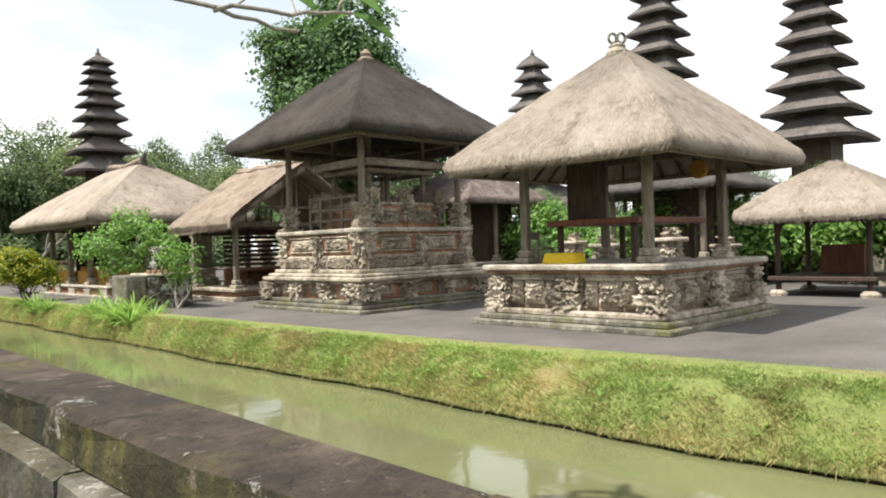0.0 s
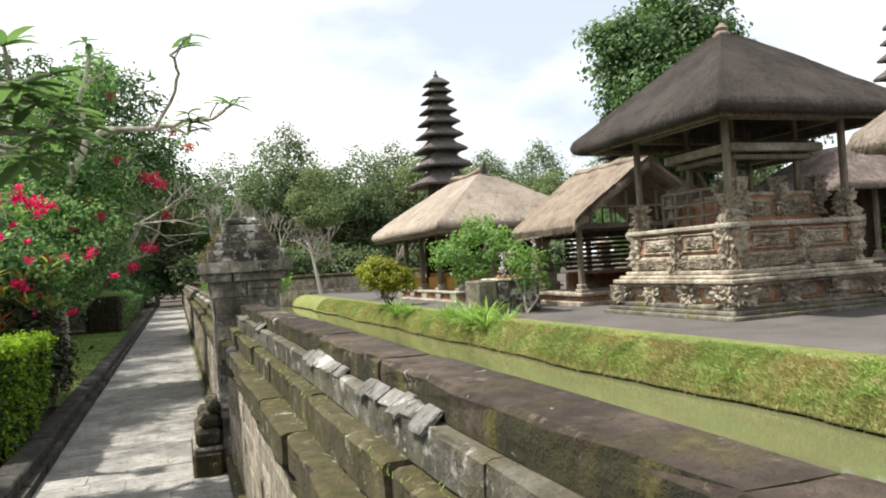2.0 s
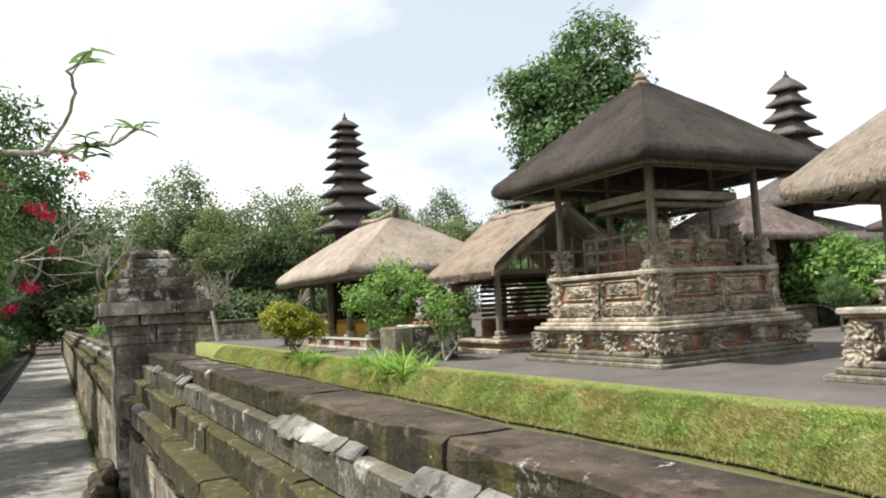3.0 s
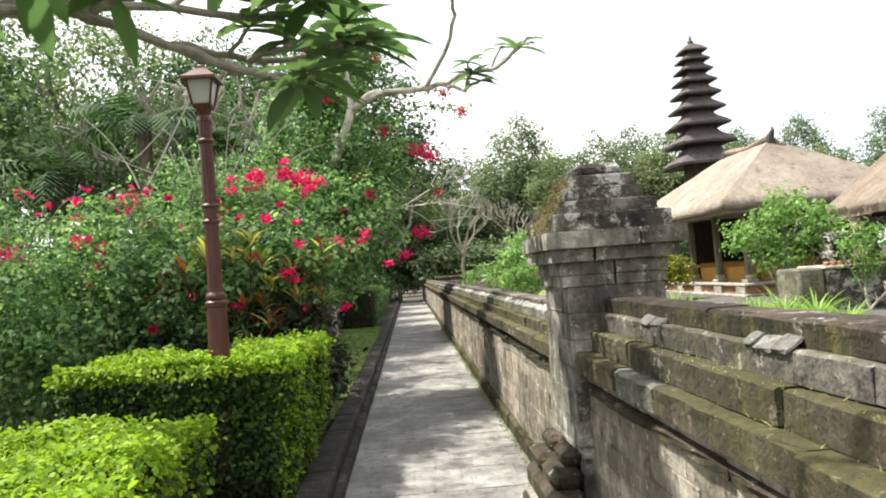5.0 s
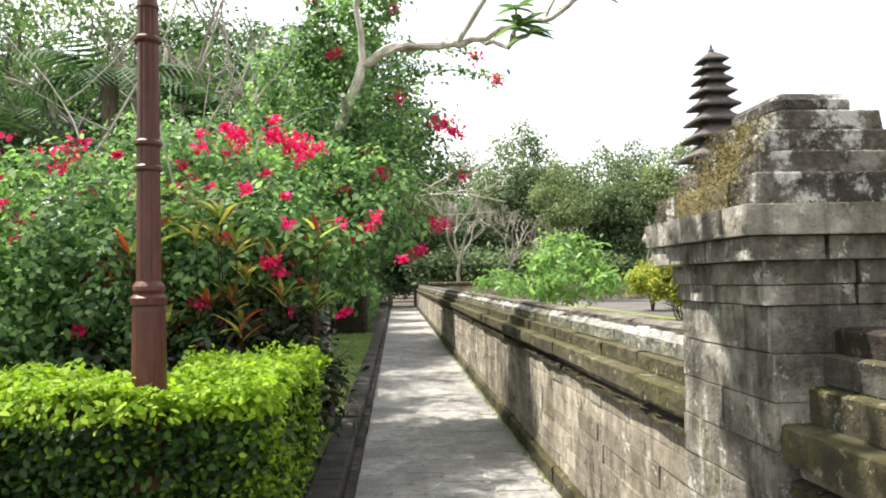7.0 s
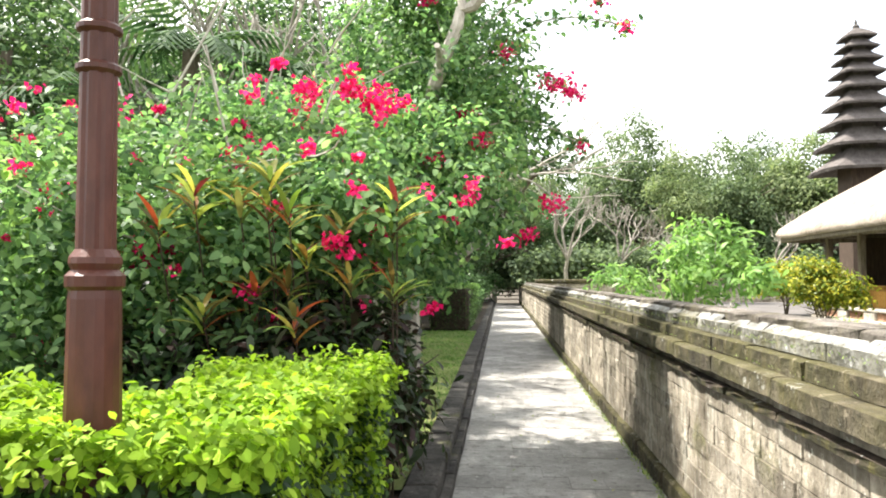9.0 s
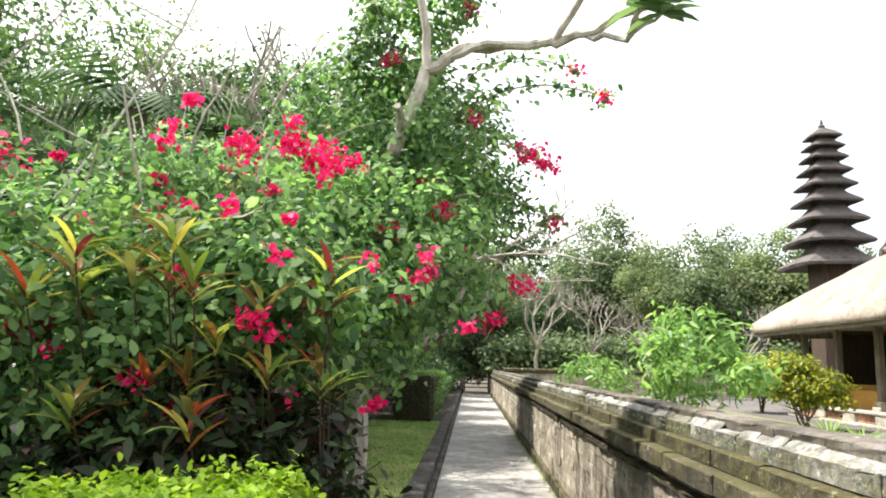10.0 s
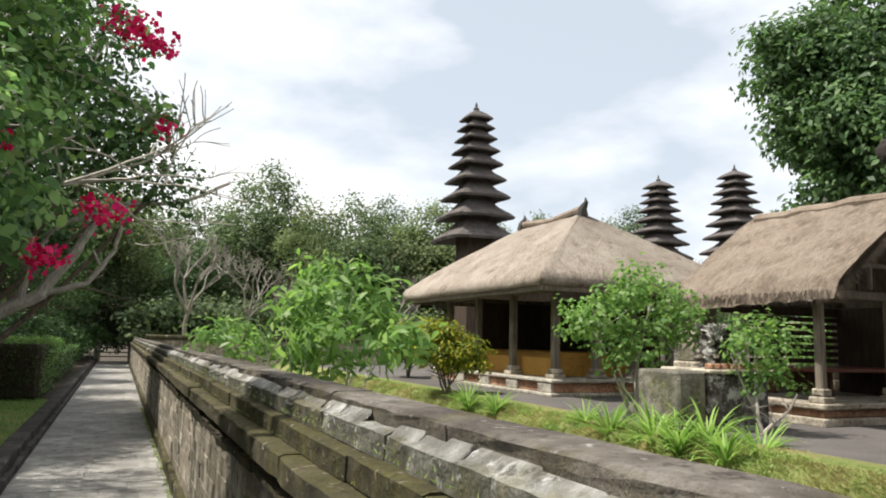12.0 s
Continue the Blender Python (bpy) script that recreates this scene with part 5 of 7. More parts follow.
def rosette(name, x, y, z, n, length, width, material, label, category, group, seed, droop=0.9, stem=True, z0=0.1, lift=(0.5, 1.6)):
    """A tuft of long leaves: cordyline, fern or lily."""
    r = random.Random(seed)
    t = thing(name, (x, y, z0), label, category, group)
    if stem:
        part("stem", tube([(x - 0.1, y + 0.5, z0 - 0.02), (x - 0.06, y + 0.42, (z + z0) / 2), (x, y, z)], [0.006, 0.005, 0.004], 5), M_WOOD_DARK, t)
    for i in range(n):
        a = i * 2.4 + r.uniform(-0.3, 0.3)
        d = (math.cos(a), math.sin(a), r.uniform(*lift))
        part("leaf", blade((x, y, z + r.uniform(-0.08, 0.05)), d, length * r.uniform(0.7, 1.1), width * r.uniform(0.8, 1.1), droop * r.uniform(0.6, 1.2)), material, t, smooth=True)
    return t


def blossom(parent, c, radius, n):
    """A cluster of papery bracts."""
    n = int(n * 1.3)
    p = np.array(c) + rng.normal(size=(n, 3)) * radius * 0.82 * np.array([1, 1, 0.75])
    return leaf_part("blossom", p, 0.036, L_PETAL, parent, "crimson blossom cluster", aspect=0.9, up=0.2)


def twig_leaves(parent, tip, d, n, length, width, material, r):
    """A whorl of frangipani leaves at a twig's end."""
    for i in range(n):
        a = i * 2.4
        side = Vector((math.cos(a), math.sin(a), r.uniform(-0.3, 0.5)))
        part("leaf", blade(tip, side + d * 0.3, length * r.uniform(0.7, 1.1), width * r.uniform(0.8, 1.1), 0.7, 4), material, parent, smooth=True)


def bougainvillea():
    t = thing("bougainvillea", (-2.6, 13.6, 0.1), "large bougainvillea thicket with crimson blossoms beside the path", "bougainvillea")
    r = random.Random(3)
    for i in range(26):
        a = (r.uniform(-3.9, -1.7), r.uniform(12.9, 16.0), 0.08)
        aim = Vector((r.uniform(-0.7, 0.75), r.uniform(-0.5, 0.4), r.uniform(1.2, 2.2)))
        pts, rad, d = grow(a, aim, r.uniform(2.0, 3.4), 0.018, r, 0.16, 8, 0.35)
        part("cane", tube(pts, rad, 5), M_PALE, t)
    for i in range(26):
        a = (r.uniform(-3.4, -1.75), r.uniform(11.9, 14.5), r.uniform(1.2, 3.0))
        pts, rad, d = grow(a, (r.uniform(-1, 1), r.uniform(-1, 0.3), r.uniform(-0.2, 0.9)), r.uniform(0.5, 1.1), 0.008, r, 0.25, 6, 0.4)
        part("twig", tube(pts, rad, 4), M_PALE, t)
    crowns = [((-2.1, 13.1, 1.75), (0.75, 0.8, 0.75), 150), ((-1.55, 13.6, 2.15), (0.75, 0.8, 0.65), 160), ((-2.5, 13.4, 2.3), (0.9, 0.9, 0.5), 140),
              ((-3.4, 12.9, 1.9), (0.9, 0.9, 0.8), 150), ((-4.3, 12.8, 1.6), (0.9, 0.9, 0.9), 130), ((-1.25, 14.2, 2.55), (0.55, 0.7, 0.6), 60),
              ((-1.9, 14.6, 2.8), (0.9, 0.8, 0.6), 120), ((-1.5, 14.2, 3.4), (0.5, 0.5, 0.6), 44), ((-1.65, 14.2, 1.75), (0.4, 0.8, 0.6), 70),
              ((-5.4, 13.2, 1.5), (1.0, 1.0, 1.0), 110), ((-2.9, 12.0, 1.45), (0.7, 0.45, 0.7), 120), ((-1.95, 12.35, 1.75), (0.6, 0.5, 0.5), 90), ((-2.4, 12.2, 1.6), (0.5, 0.4, 0.5), 70), ((-3.9, 11.7, 1.3), (0.8, 0.5, 0.8), 110), ((-6.6, 12.6, 1.3), (1.1, 0.9, 1.0), 90), ((-3.4, 12.1, 0.95), (0.9, 0.5, 0.7), 130), ((-4.8, 12.2, 0.8), (0.9, 0.6, 0.7), 90), ((-2.9, 14.6, 2.7), (1.0, 0.8, 0.6), 90), ((-1.55, 14.4, 3.9), (0.42, 0.45, 0.6), 60), ((-1.2, 14.3, 4.5), (0.28, 0.3, 0.45), 26), ((-2.0, 14.8, 3.6), (0.5, 0.5, 0.5), 60), ((-1.05, 14.3, 3.1), (0.35, 0.4, 0.5), 20)]
    pts = np.concatenate([crown_points(c, q, n, 34, 0.095, 0.5, -0.8) for c, q, n in crowns])
    leaf_part("foliage", pts, 0.064, L_MID, t, aspect=0.58, ovate=True)
    pts = np.concatenate([crown_points(c, q, n // 4, 20, 0.1, 0.85, -0.2) for c, q, n in crowns])
    leaf_part("young_foliage", pts, 0.066, L_FRESH, t, "fresh light green leaves", aspect=0.6, ovate=True)
    # arching sprays over the path
    sprays = [((-1.3, 14.3, 3.2), (0.10, 14.2, 3.55), 0.25), ((-1.25, 14.2, 3.0), (-0.35, 14.4, 3.05), 0.22), ((-1.1, 14.1, 2.7), (-0.28, 14.2, 2.55), 0.12),
              ((-1.45, 14.2, 3.5), (-1.75, 13.9, 4.3), 0.1), ((-1.35, 14.4, 3.6), (-0.95, 14.3, 4.3), 0.1), ((-1.4, 14.3, 3.3), (-0.1, 14.4, 3.85), 0.3)]
    lf = []
    for a, b, sagg in sprays:
        line = [Vector(a).lerp(Vector(b), k / 12) + Vector((0, 0, sagg * math.sin(math.pi * k / 12))) for k in range(13)]
        cane = part("spray_cane", tube(line, [0.008] * 13, 4), M_PALE, t)
        lf += [tuple(p + Vector((r.gauss(0, 0.045), r.gauss(0, 0.045), r.gauss(0, 0.045)))) for p in line for _ in range(16)]
        blossom(cane, line[-1], 0.05, 34)
    leaf_part("spray_leaves", lf, 0.06, L_MID, t, aspect=0.65, ovate=True)
    spots = [((-2.21, 12.7, 2.66), 0.065, 100), ((-1.92, 12.7, 2.68), 0.06, 90), ((-1.75, 12.7, 2.60), 0.075, 130), ((-1.93, 12.7, 2.80), 0.03, 24), ((-1.58, 12.7, 2.57), 0.04, 40), ((-1.25, 13.9, 2.75), 0.07, 80), ((-1.16, 13.2, 2.04), 0.05, 50),
             ((-0.50, 14.3, 3.1), 0.07, 90), ((-0.35, 14.2, 3.0), 0.06, 60), ((-0.55, 14.1, 2.05), 0.07, 80), ((-0.75, 13.9, 1.78), 0.06, 60), ((-1.1, 13.6, 2.5), 0.06, 60),
             ((-2.9, 12.2, 1.7), 0.10, 130), ((-3.05, 12.2, 1.58), 0.08, 90), ((-3.4, 12.3, 2.45), 0.09, 90), ((-2.6, 12.5, 2.2), 0.06, 50), ((-1.9, 12.5, 2.0), 0.06, 50),
             ((-1.7, 12.4, 1.75), 0.05, 40), ((-2.4, 12.3, 1.55), 0.05, 40), ((-3.9, 12.0, 1.1), 0.05, 40), ((-4.5, 12.2, 2.0), 0.09, 80), ((-2.2, 11.9, 1.25), 0.04, 30),
             ((-3.0, 11.75, 0.85), 0.05, 40), ((-2.7, 11.8, 0.7), 0.04, 30), ((-4.9, 12.1, 1.5), 0.08, 70), ((-1.0, 14.0, 2.3), 0.05, 50), ((-1.3, 13.0, 1.85), 0.04, 30),
             ((-2.3, 12.9, 2.55), 0.06, 60), ((-1.45, 13.4, 2.35), 0.05, 50), ((-3.7, 12.4, 2.0), 0.06, 50), ((-1.55, 14.0, 3.75), 0.05, 40), ((-0.9, 14.2, 3.35), 0.05, 50)]
    for c, rad, n in spots:
        blossom(t, c, rad, n)
    for i in range(85):
        c = (r.uniform(-4.6, -0.9), r.uniform(11.5, 12.9), r.uniform(0.7, 2.6))
        if c[0] < -2.0 or c[2] > 1.25:
            blossom(t, c, r.uniform(0.02, 0.045), r.randint(9, 26))


def frangipani(name, base, label, limbs, leaf_len, seed, bark=None, leaf=None, twigs=True):
    """limbs: lists of points; a whorl of leaves on each end."""
    r = random.Random(seed)
    t = thing(name, base, label, "frangipani tree")
    for line, ra, rb, whorl in limbs:
        pts = []
        for a, b in zip(line, line[1:]):
            for k in range(4):
                pts.append(Vector(a).lerp(Vector(b), k / 4) + Vector((r.uniform(-1, 1), r.uniform(-1, 1), r.uniform(-1, 1))) * 0.018)
        pts.append(Vector(line[-1]))
        n = len(pts)
        limb = part("limb", tube(pts, [ra + (rb - ra) * i / (n - 1) for i in range(n)], 8), bark or M_PALE, t)
        d = (pts[-1] - pts[-3]).normalized()
        if whorl:
            twig_leaves(limb, pts[-1], d, whorl, leaf_len, leaf_len * 0.28, leaf or L_FRANG, r)
        if twigs:
            for k in range(2):
                q = pts[r.randint(n // 2, n - 2)]
                p2, r2, d2 = grow(q, d + Vector((r.uniform(-1, 1), r.uniform(-1, 1), r.uniform(0, 0.9))), r.uniform(0.2, 0.45), rb * 0.9, r, 0.35, 4, 0.7)
                twig = part("twig", tube(p2, r2, 6), bark or M_PALE, t)
                if whorl:
                    twig_leaves(twig, p2[-1], d2, max(3, whorl - 3), leaf_len * 0.8, leaf_len * 0.25, leaf or L_FRANG, r)
    return t


def bare_tree(name, x, y, z0, h, seed, label, spread=0.8, depth=4, lean=0.0, girth=0.018, bark=M_TWIG):
    """A leafless pale tree: limbs that fork again and again."""
    r = random.Random(seed)
    t = thing(name, (x, y, z0), label, "bare tree", "leafless pale trees")
    def fork(p, d, ln, rad, level, out):
        pts, rr, e = grow(p, d, ln, rad, r, 0.22, 4, 0.7)
        out.append(tube(pts, rr, 6 if level < 2 else 4))
        if level < depth:
            for k in range(3 if level else 4):
                arm = [] if level == 0 else out
                fork(pts[-1], e + Vector((r.uniform(-1, 1), r.uniform(-1, 1), r.uniform(-0.2, 0.8))) * spread, ln * r.uniform(0.6, 0.8), rad * 0.62, level + 1, arm)
                if level == 0:
                    part("limb", joined(*arm), bark, t)

    stem = []
    fork((x, y, z0 - 0.05), (lean + r.uniform(-0.15, 0.15), r.uniform(-0.15, 0.15), 1), h * 0.32, h * girth, 0, stem)
    part("trunk", joined(*stem), bark, t)
    return t


street_lamp()
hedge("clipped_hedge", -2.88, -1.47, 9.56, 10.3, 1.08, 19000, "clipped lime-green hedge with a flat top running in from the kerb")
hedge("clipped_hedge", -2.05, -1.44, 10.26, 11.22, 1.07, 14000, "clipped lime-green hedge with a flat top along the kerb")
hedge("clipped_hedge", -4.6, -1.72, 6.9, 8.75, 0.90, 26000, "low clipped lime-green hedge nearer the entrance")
hedge("clipped_hedge", -2.9, -1.62, 26.5, 30.5, 1.27, 8000, "clipped green hedge farther along the path", L_FRESH)
hedge("clipped_hedge", -2.5, -1.65, 31.5, 40.0, 1.0, 5000, "long clipped hedge in the shade by the path", L_MID)
bougainvillea()
r_ = random.Random(21)
spots_ = [(r_.uniform(-2.7, -1.5), r_.uniform(11.55, 12.0), r_.uniform(0.8, 2.0)) for _ in range(24)] + [(r_.uniform(-1.9, -1.6), r_.uniform(12.2, 13.4), r_.uniform(0.6, 1.8)) for _ in range(7)]
for i, (x, y, z) in enumerate(spots_):
    rosette("cordyline", x, y, z, 10, 0.24, 0.036, L_CORDY, "cordyline plant with red, green and yellow sword leaves", "cordyline", "cordylines under the bougainvillea", i + 50)
shrub("croton_thicket", -2.0, 12.5, 0.1, [((-2.2, 11.95, 0.75), (0.6, 0.4, 0.62), 190), ((-2.1, 12.9, 0.8), (0.35, 0.9, 0.7), 150), ((-2.9, 11.95, 0.7), (0.6, 0.4, 0.6), 120), ((-1.78, 11.9, 0.6), (0.26, 0.4, 0.55), 110), ((-1.8, 12.7, 0.65), (0.26, 0.6, 0.6), 130)], 0.095, L_CROTON, "dark croton undergrowth below the bougainvillea, its shade put into the leaf colour", "undergrowth", 9, M_BARK, 0.11, 22, 5, aspect=0.34)
frangipani("frangipani_tree", (-1.75, 14.3, 0.1), "pale-limbed frangipani rising out of the bougainvillea",
           [([(-1.75, 14.3, 0.05), (-1.7, 14.2, 1.6), (-1.55, 14.05, 2.8), (-1.45, 13.8, 3.1), (-1.25, 13.75, 3.55), (-0.95, 13.7, 3.72)], 0.075, 0.04, 0),
            ([(-0.95, 13.7, 3.72), (-0.4, 13.6, 3.70), (-0.15, 13.5, 3.72), (0.10, 13.2, 3.75), (0.4, 12.9, 3.72), (0.62, 12.7, 3.85)], 0.04, 0.018, 5),
            ([(-0.35, 13.6, 3.72), (-0.15, 13.3, 4.0), (0.0, 12.9, 4.3), (-0.1, 12.5, 4.45), (0.14, 12.2, 4.6)], 0.028, 0.014, 3),
            ([(-0.15, 13.5, 3.72), (0.05, 13.2, 3.55), (0.12, 12.95, 3.66)], 0.022, 0.016, 9),
            ([(-1.25, 13.75, 3.55), (-1.3, 13.7, 4.1), (-1.15, 13.6, 4.7)], 0.035, 0.02, 4)], 0.34, 8)
frangipani("frangipani_tree", (-3.3, 7.5, 0.1), "frangipani with long drooping leaves overhanging the path",
           [([(-3.3, 7.5, 0.05), (-3.25, 7.6, 1.2), (-3.1, 7.8, 2.2), (-2.75, 8.1, 2.75)], 0.10, 0.05, 0),
            ([(-2.75, 8.1, 2.75), (-2.3, 8.6, 2.92), (-1.9, 9.0, 2.86), (-1.55, 9.25, 2.82), (-1.15, 9.3, 2.84), (-0.98, 9.2, 2.98)], 0.024, 0.016, 8),
            ([(-1.9, 9.0, 2.86), (-1.6, 9.1, 2.72), (-1.25, 9.15, 2.66), (-1.05, 9.1, 2.74)], 0.024, 0.016, 8),
            ([(-2.3, 8.6, 2.92), (-1.8, 8.7, 2.75), (-1.4, 8.7, 2.58), (-1.15, 8.7, 2.52)], 0.024, 0.016, 8),
            ([(-1.55, 9.25, 2.82), (-1.3, 8.9, 2.75), (-1.1, 8.6, 2.68), (-0.95, 8.5, 2.64)], 0.024, 0.016, 8),
            ([(-2.3, 8.6, 2.92), (-1.9, 8.75, 3.05), (-1.45, 8.8, 3.0), (-1.1, 8.75, 2.95)], 0.024, 0.016, 8),
            ([(-1.45, 8.8, 3.0), (-1.25, 8.5, 3.0), (-1.15, 8.3, 2.95)], 0.024, 0.02, 9),
            ([(-2.75, 8.1, 2.75), (-2.4, 8.0, 2.9), (-2.1, 7.7, 2.75), (-1.95, 7.5, 2.65)], 0.03, 0.016, 8),
            ([(-3.1, 7.8, 2.2), (-2.7, 7.5, 2.45), (-2.35, 7.3, 2.38)], 0.03, 0.016, 8),
            ([(-2.75, 8.1, 2.75), (-1.9, 7.6, 3.5), (-0.5, 6.6, 3.75), (0.9, 5.6, 3.15), (1.75, 5.0, 2.83), (2.3, 5.05, 2.82)], 0.024, 0.010, 0),
            ([(-2.3, 8.6, 2.92), (-1.98, 8.78, 3.22), (-1.83, 8.86, 3.35)], 0.024, 0.018, 8),
            ([(-2.75, 8.1, 2.75), (-2.68, 8.39, 3.03), (-2.66, 8.51, 3.46)], 0.024, 0.018, 8),
            ([(-2.3, 8.6, 2.92), (-2.16, 8.31, 2.98), (-2.04, 8.22, 3.16)], 0.024, 0.018, 8),
            ([(-2.75, 8.1, 2.75), (-2.6, 8.65, 2.96), (-2.31, 9.09, 3.32)], 0.024, 0.018, 8),
            ([(-2.3, 8.6, 2.92), (-2.0, 8.27, 2.78), (-1.84, 8.06, 2.75)], 0.024, 0.018, 8),
            ([(-2.75, 8.1, 2.75), (-1.94, 8.57, 2.9), (-1.32, 9.03, 2.97)], 0.024, 0.018, 8),
            ([(-2.3, 8.6, 2.92), (-2.26, 8.94, 3.05), (-2.41, 9.12, 3.27)], 0.024, 0.018, 8),
            ([(-2.75, 8.1, 2.75), (-2.56, 8.07, 2.83), (-2.19, 8.12, 2.86)], 0.024, 0.018, 8),
            ([(-2.3, 8.6, 2.92), (-2.54, 8.75, 2.96), (-2.7, 8.78, 3.0)], 0.024, 0.018, 8),
            ([(-2.75, 8.1, 2.75), (-2.59, 8.41, 2.92), (-2.26, 8.53, 3.28)], 0.024, 0.018, 8),
            ([(1.75, 5.0, 2.83), (2.05, 4.75, 2.80), (2.5, 4.8, 2.90)], 0.013, 0.009, 2)], 0.38, 12, M_TWIG)
frangipani("leaning_tree", (-3.6, 25.0, 0.1), "pale leaning tree with bare crooked limbs behind the hedge",
           [([(-3.6, 25.0, 0.05), (-3.2, 24.9, 1.0), (-2.4, 24.7, 1.7), (-1.7, 24.6, 2.1), (-1.2, 24.5, 2.9), (-0.95, 24.5, 3.4)], 0.16, 0.07, 0),
            ([(-2.0, 24.65, 1.95), (-1.9, 24.5, 2.7), (-1.5, 24.4, 3.3), (-0.6, 24.4, 3.7), (0.6, 24.3, 3.9), (1.3, 24.2, 4.3)], 0.07, 0.03, 0),
            ([(-1.7, 24.6, 2.1), (-1.0, 24.5, 2.3), (-0.6, 24.4, 2.9), (-0.5, 24.3, 3.4)], 0.06, 0.03, 0)], 0.3, 14)
# bushes on the bank and in the court
rows_ = [(y, [(0.62, -0.05), (0.9, 0.0 + 0.04 * math.sin(y)), (1.25, -0.08), (1.5 + 0.1 * math.sin(y * 2), -0.3)]) for y in np.arange(12.0, 34, 0.5)]
strip("bank_near", rows_, M_GRASS, "narrow earth ledge at the foot of the wall", "bank")
shrub("green_bush", 0.92, 15.2, -0.02, [((0.75, 15.0, 1.62), (0.22, 0.25, 0.15), 14), ((1.15, 15.3, 1.66), (0.24, 0.28, 0.16), 15), ((1.0, 15.8, 1.5), (0.25, 0.3, 0.16), 14), ((0.72, 14.7, 1.38), (0.16, 0.25, 0.14), 10), ((1.3, 15.0, 1.42), (0.25, 0.3, 0.14), 12), ((0.95, 15.3, 1.3), (0.3, 0.4, 0.16), 14), ((0.98, 15.35, 1.86), (0.22, 0.28, 0.13), 11)], 0.115, L_FRESH, "leafy green bush rising behind the wall", "bush", 12, M_PALE, 0.085, 22, 4, aspect=0.27, limb=0.012)
shrub("green_bush", 0.85, 19.2, -0.02, [((0.85, 19.2, 1.35), (0.5, 0.6, 0.28), 44)], 0.13, L_FRESH, "light green bush beyond the wall", "bush", 5, M_PALE, 0.08, 14, 14, aspect=0.28, limb=0.014)
shrub("yellow_bush", 5.85, 24.1, 0.38, [((5.7, 24.1, 1.25), (0.5, 0.5, 0.55), 150), ((6.15, 24.0, 1.05), (0.5, 0.5, 0.45), 120), ((5.5, 24.5, 1.5), (0.4, 0.4, 0.35), 70)], 0.085, L_YELLOW, "rounded yellow-green bush on the bank", "bush", 6, M_BARK, 0.1, 26, 6)
shrub("yellow_bush", 7.2, 29.9, 0.38, [((7.2, 29.9, 1.2), (0.75, 0.7, 0.6), 110), ((6.9, 29.7, 1.5), (0.5, 0.5, 0.4), 50)], 0.10, L_YELLOW, "broad yellow-green bush farther along the bank", "bush", 5, M_BARK, 0.1, 26, 7)
shrub("young_tree", 6.75, 19.3, 0.38, [((6.95, 19.2, 2.15), (0.65, 0.65, 0.5), 70), ((6.3, 19.5, 1.75), (0.55, 0.55, 0.45), 50), ((7.3, 19.0, 1.7), (0.5, 0.5, 0.45), 42), ((6.6, 19.2, 1.35), (0.5, 0.5, 0.4), 36)], 0.10, L_FRESH, "small leafy tree beside the stone planter", "small tree", 6, M_PALE, 0.11, 22, 9)
shrub("young_tree", 6.95, 17.0, 0.38, [((6.95, 17.0, 1.5), (0.4, 0.4, 0.38), 34), ((7.1, 17.0, 1.05), (0.3, 0.3, 0.3), 18)], 0.09, L_FRESH, "thin young tree in front of the planter", "small tree", 3, M_PALE, 0.1, 20, 19)


def stone_planter():
    t = thing("stone_planter", (6.8, 17.8, 0.4), "low stone planter wall with a brick border", "planter")
    part("wall_block", cbox(5.98, 6.43, 17.4, 18.2, 0.36, 1.14, 0.03), M_CARVED_DARK, t)
    part("wall_block", cbox(6.435, 7.45, 17.35, 18.2, 0.36, 1.10, 0.03), M_TIER, t)
    part("coping", cbox(6.40, 7.5, 17.3, 18.25, 1.105, 1.165, 0.02), M_CARVED, t)
    for k in range(8):
        part("coping_brick", cbox(6.44 + k * 0.13, 6.51 + k * 0.13, 17.33, 17.45, 1.165, 1.235), M_BRICK, t)
    carved_lump(t, "carved_post", 6.7, 7.05, 17.5, 17.85, 1.16, 1.72, 71, M_TIER, 0.07)


def shrine(x, y, h, w, seed):
    t = thing("stone_shrine", (x, y, 0.4), "grey carved stone shrine with stepped tiers", "shrine", "stone shrines in the court")
    for k in range(4):
        s = w * (1 - 0.13 * k)
        part("tier", cbox(x - s, x + s, y - s, y + s, 0.38 + h * 0.12 * k, 0.38 + h * 0.12 * (k + 1) + 0.005, 0.03), M_CARVED_DARK if k % 2 else M_CARVED, t)
    carved_lump(t, "carved_body", x - w * 0.5, x + w * 0.5, y - w * 0.5, y + w * 0.5, 0.38 + h * 0.48, 0.38 + h * 0.8, seed, amp=0.06)
    part("cap", cbox(x - w * 0.65, x + w * 0.65, y - w * 0.65, y + w * 0.65, 0.38 + h * 0.8, 0.38 + h * 0.87, 0.03), M_CARVED, t)
    carved_lump(t, "crest", x - w * 0.3, x + w * 0.3, y - w * 0.3, y + w * 0.3, 0.38 + h * 0.87, 0.38 + h, seed + 4, amp=0.06)


stone_planter()
for i, (x, y, h, w) in enumerate([(9.3, 20.7, 2.2, 0.4), (11.6, 21.2, 1.8, 0.35), (13.2, 10.2, 1.3, 0.4), (14.1, 9.2, 1.4, 0.45), (15.2, 8.5, 1.2, 0.4), (16.0, 13.0, 1.4, 0.4), (13.4, 16.5, 1.3, 0.35), (17.2, 3.6, 2.2, 0.6), (18.4, 5.6, 2.6, 0.7)]):
    shrine(x, y, h, w, 80 + i)

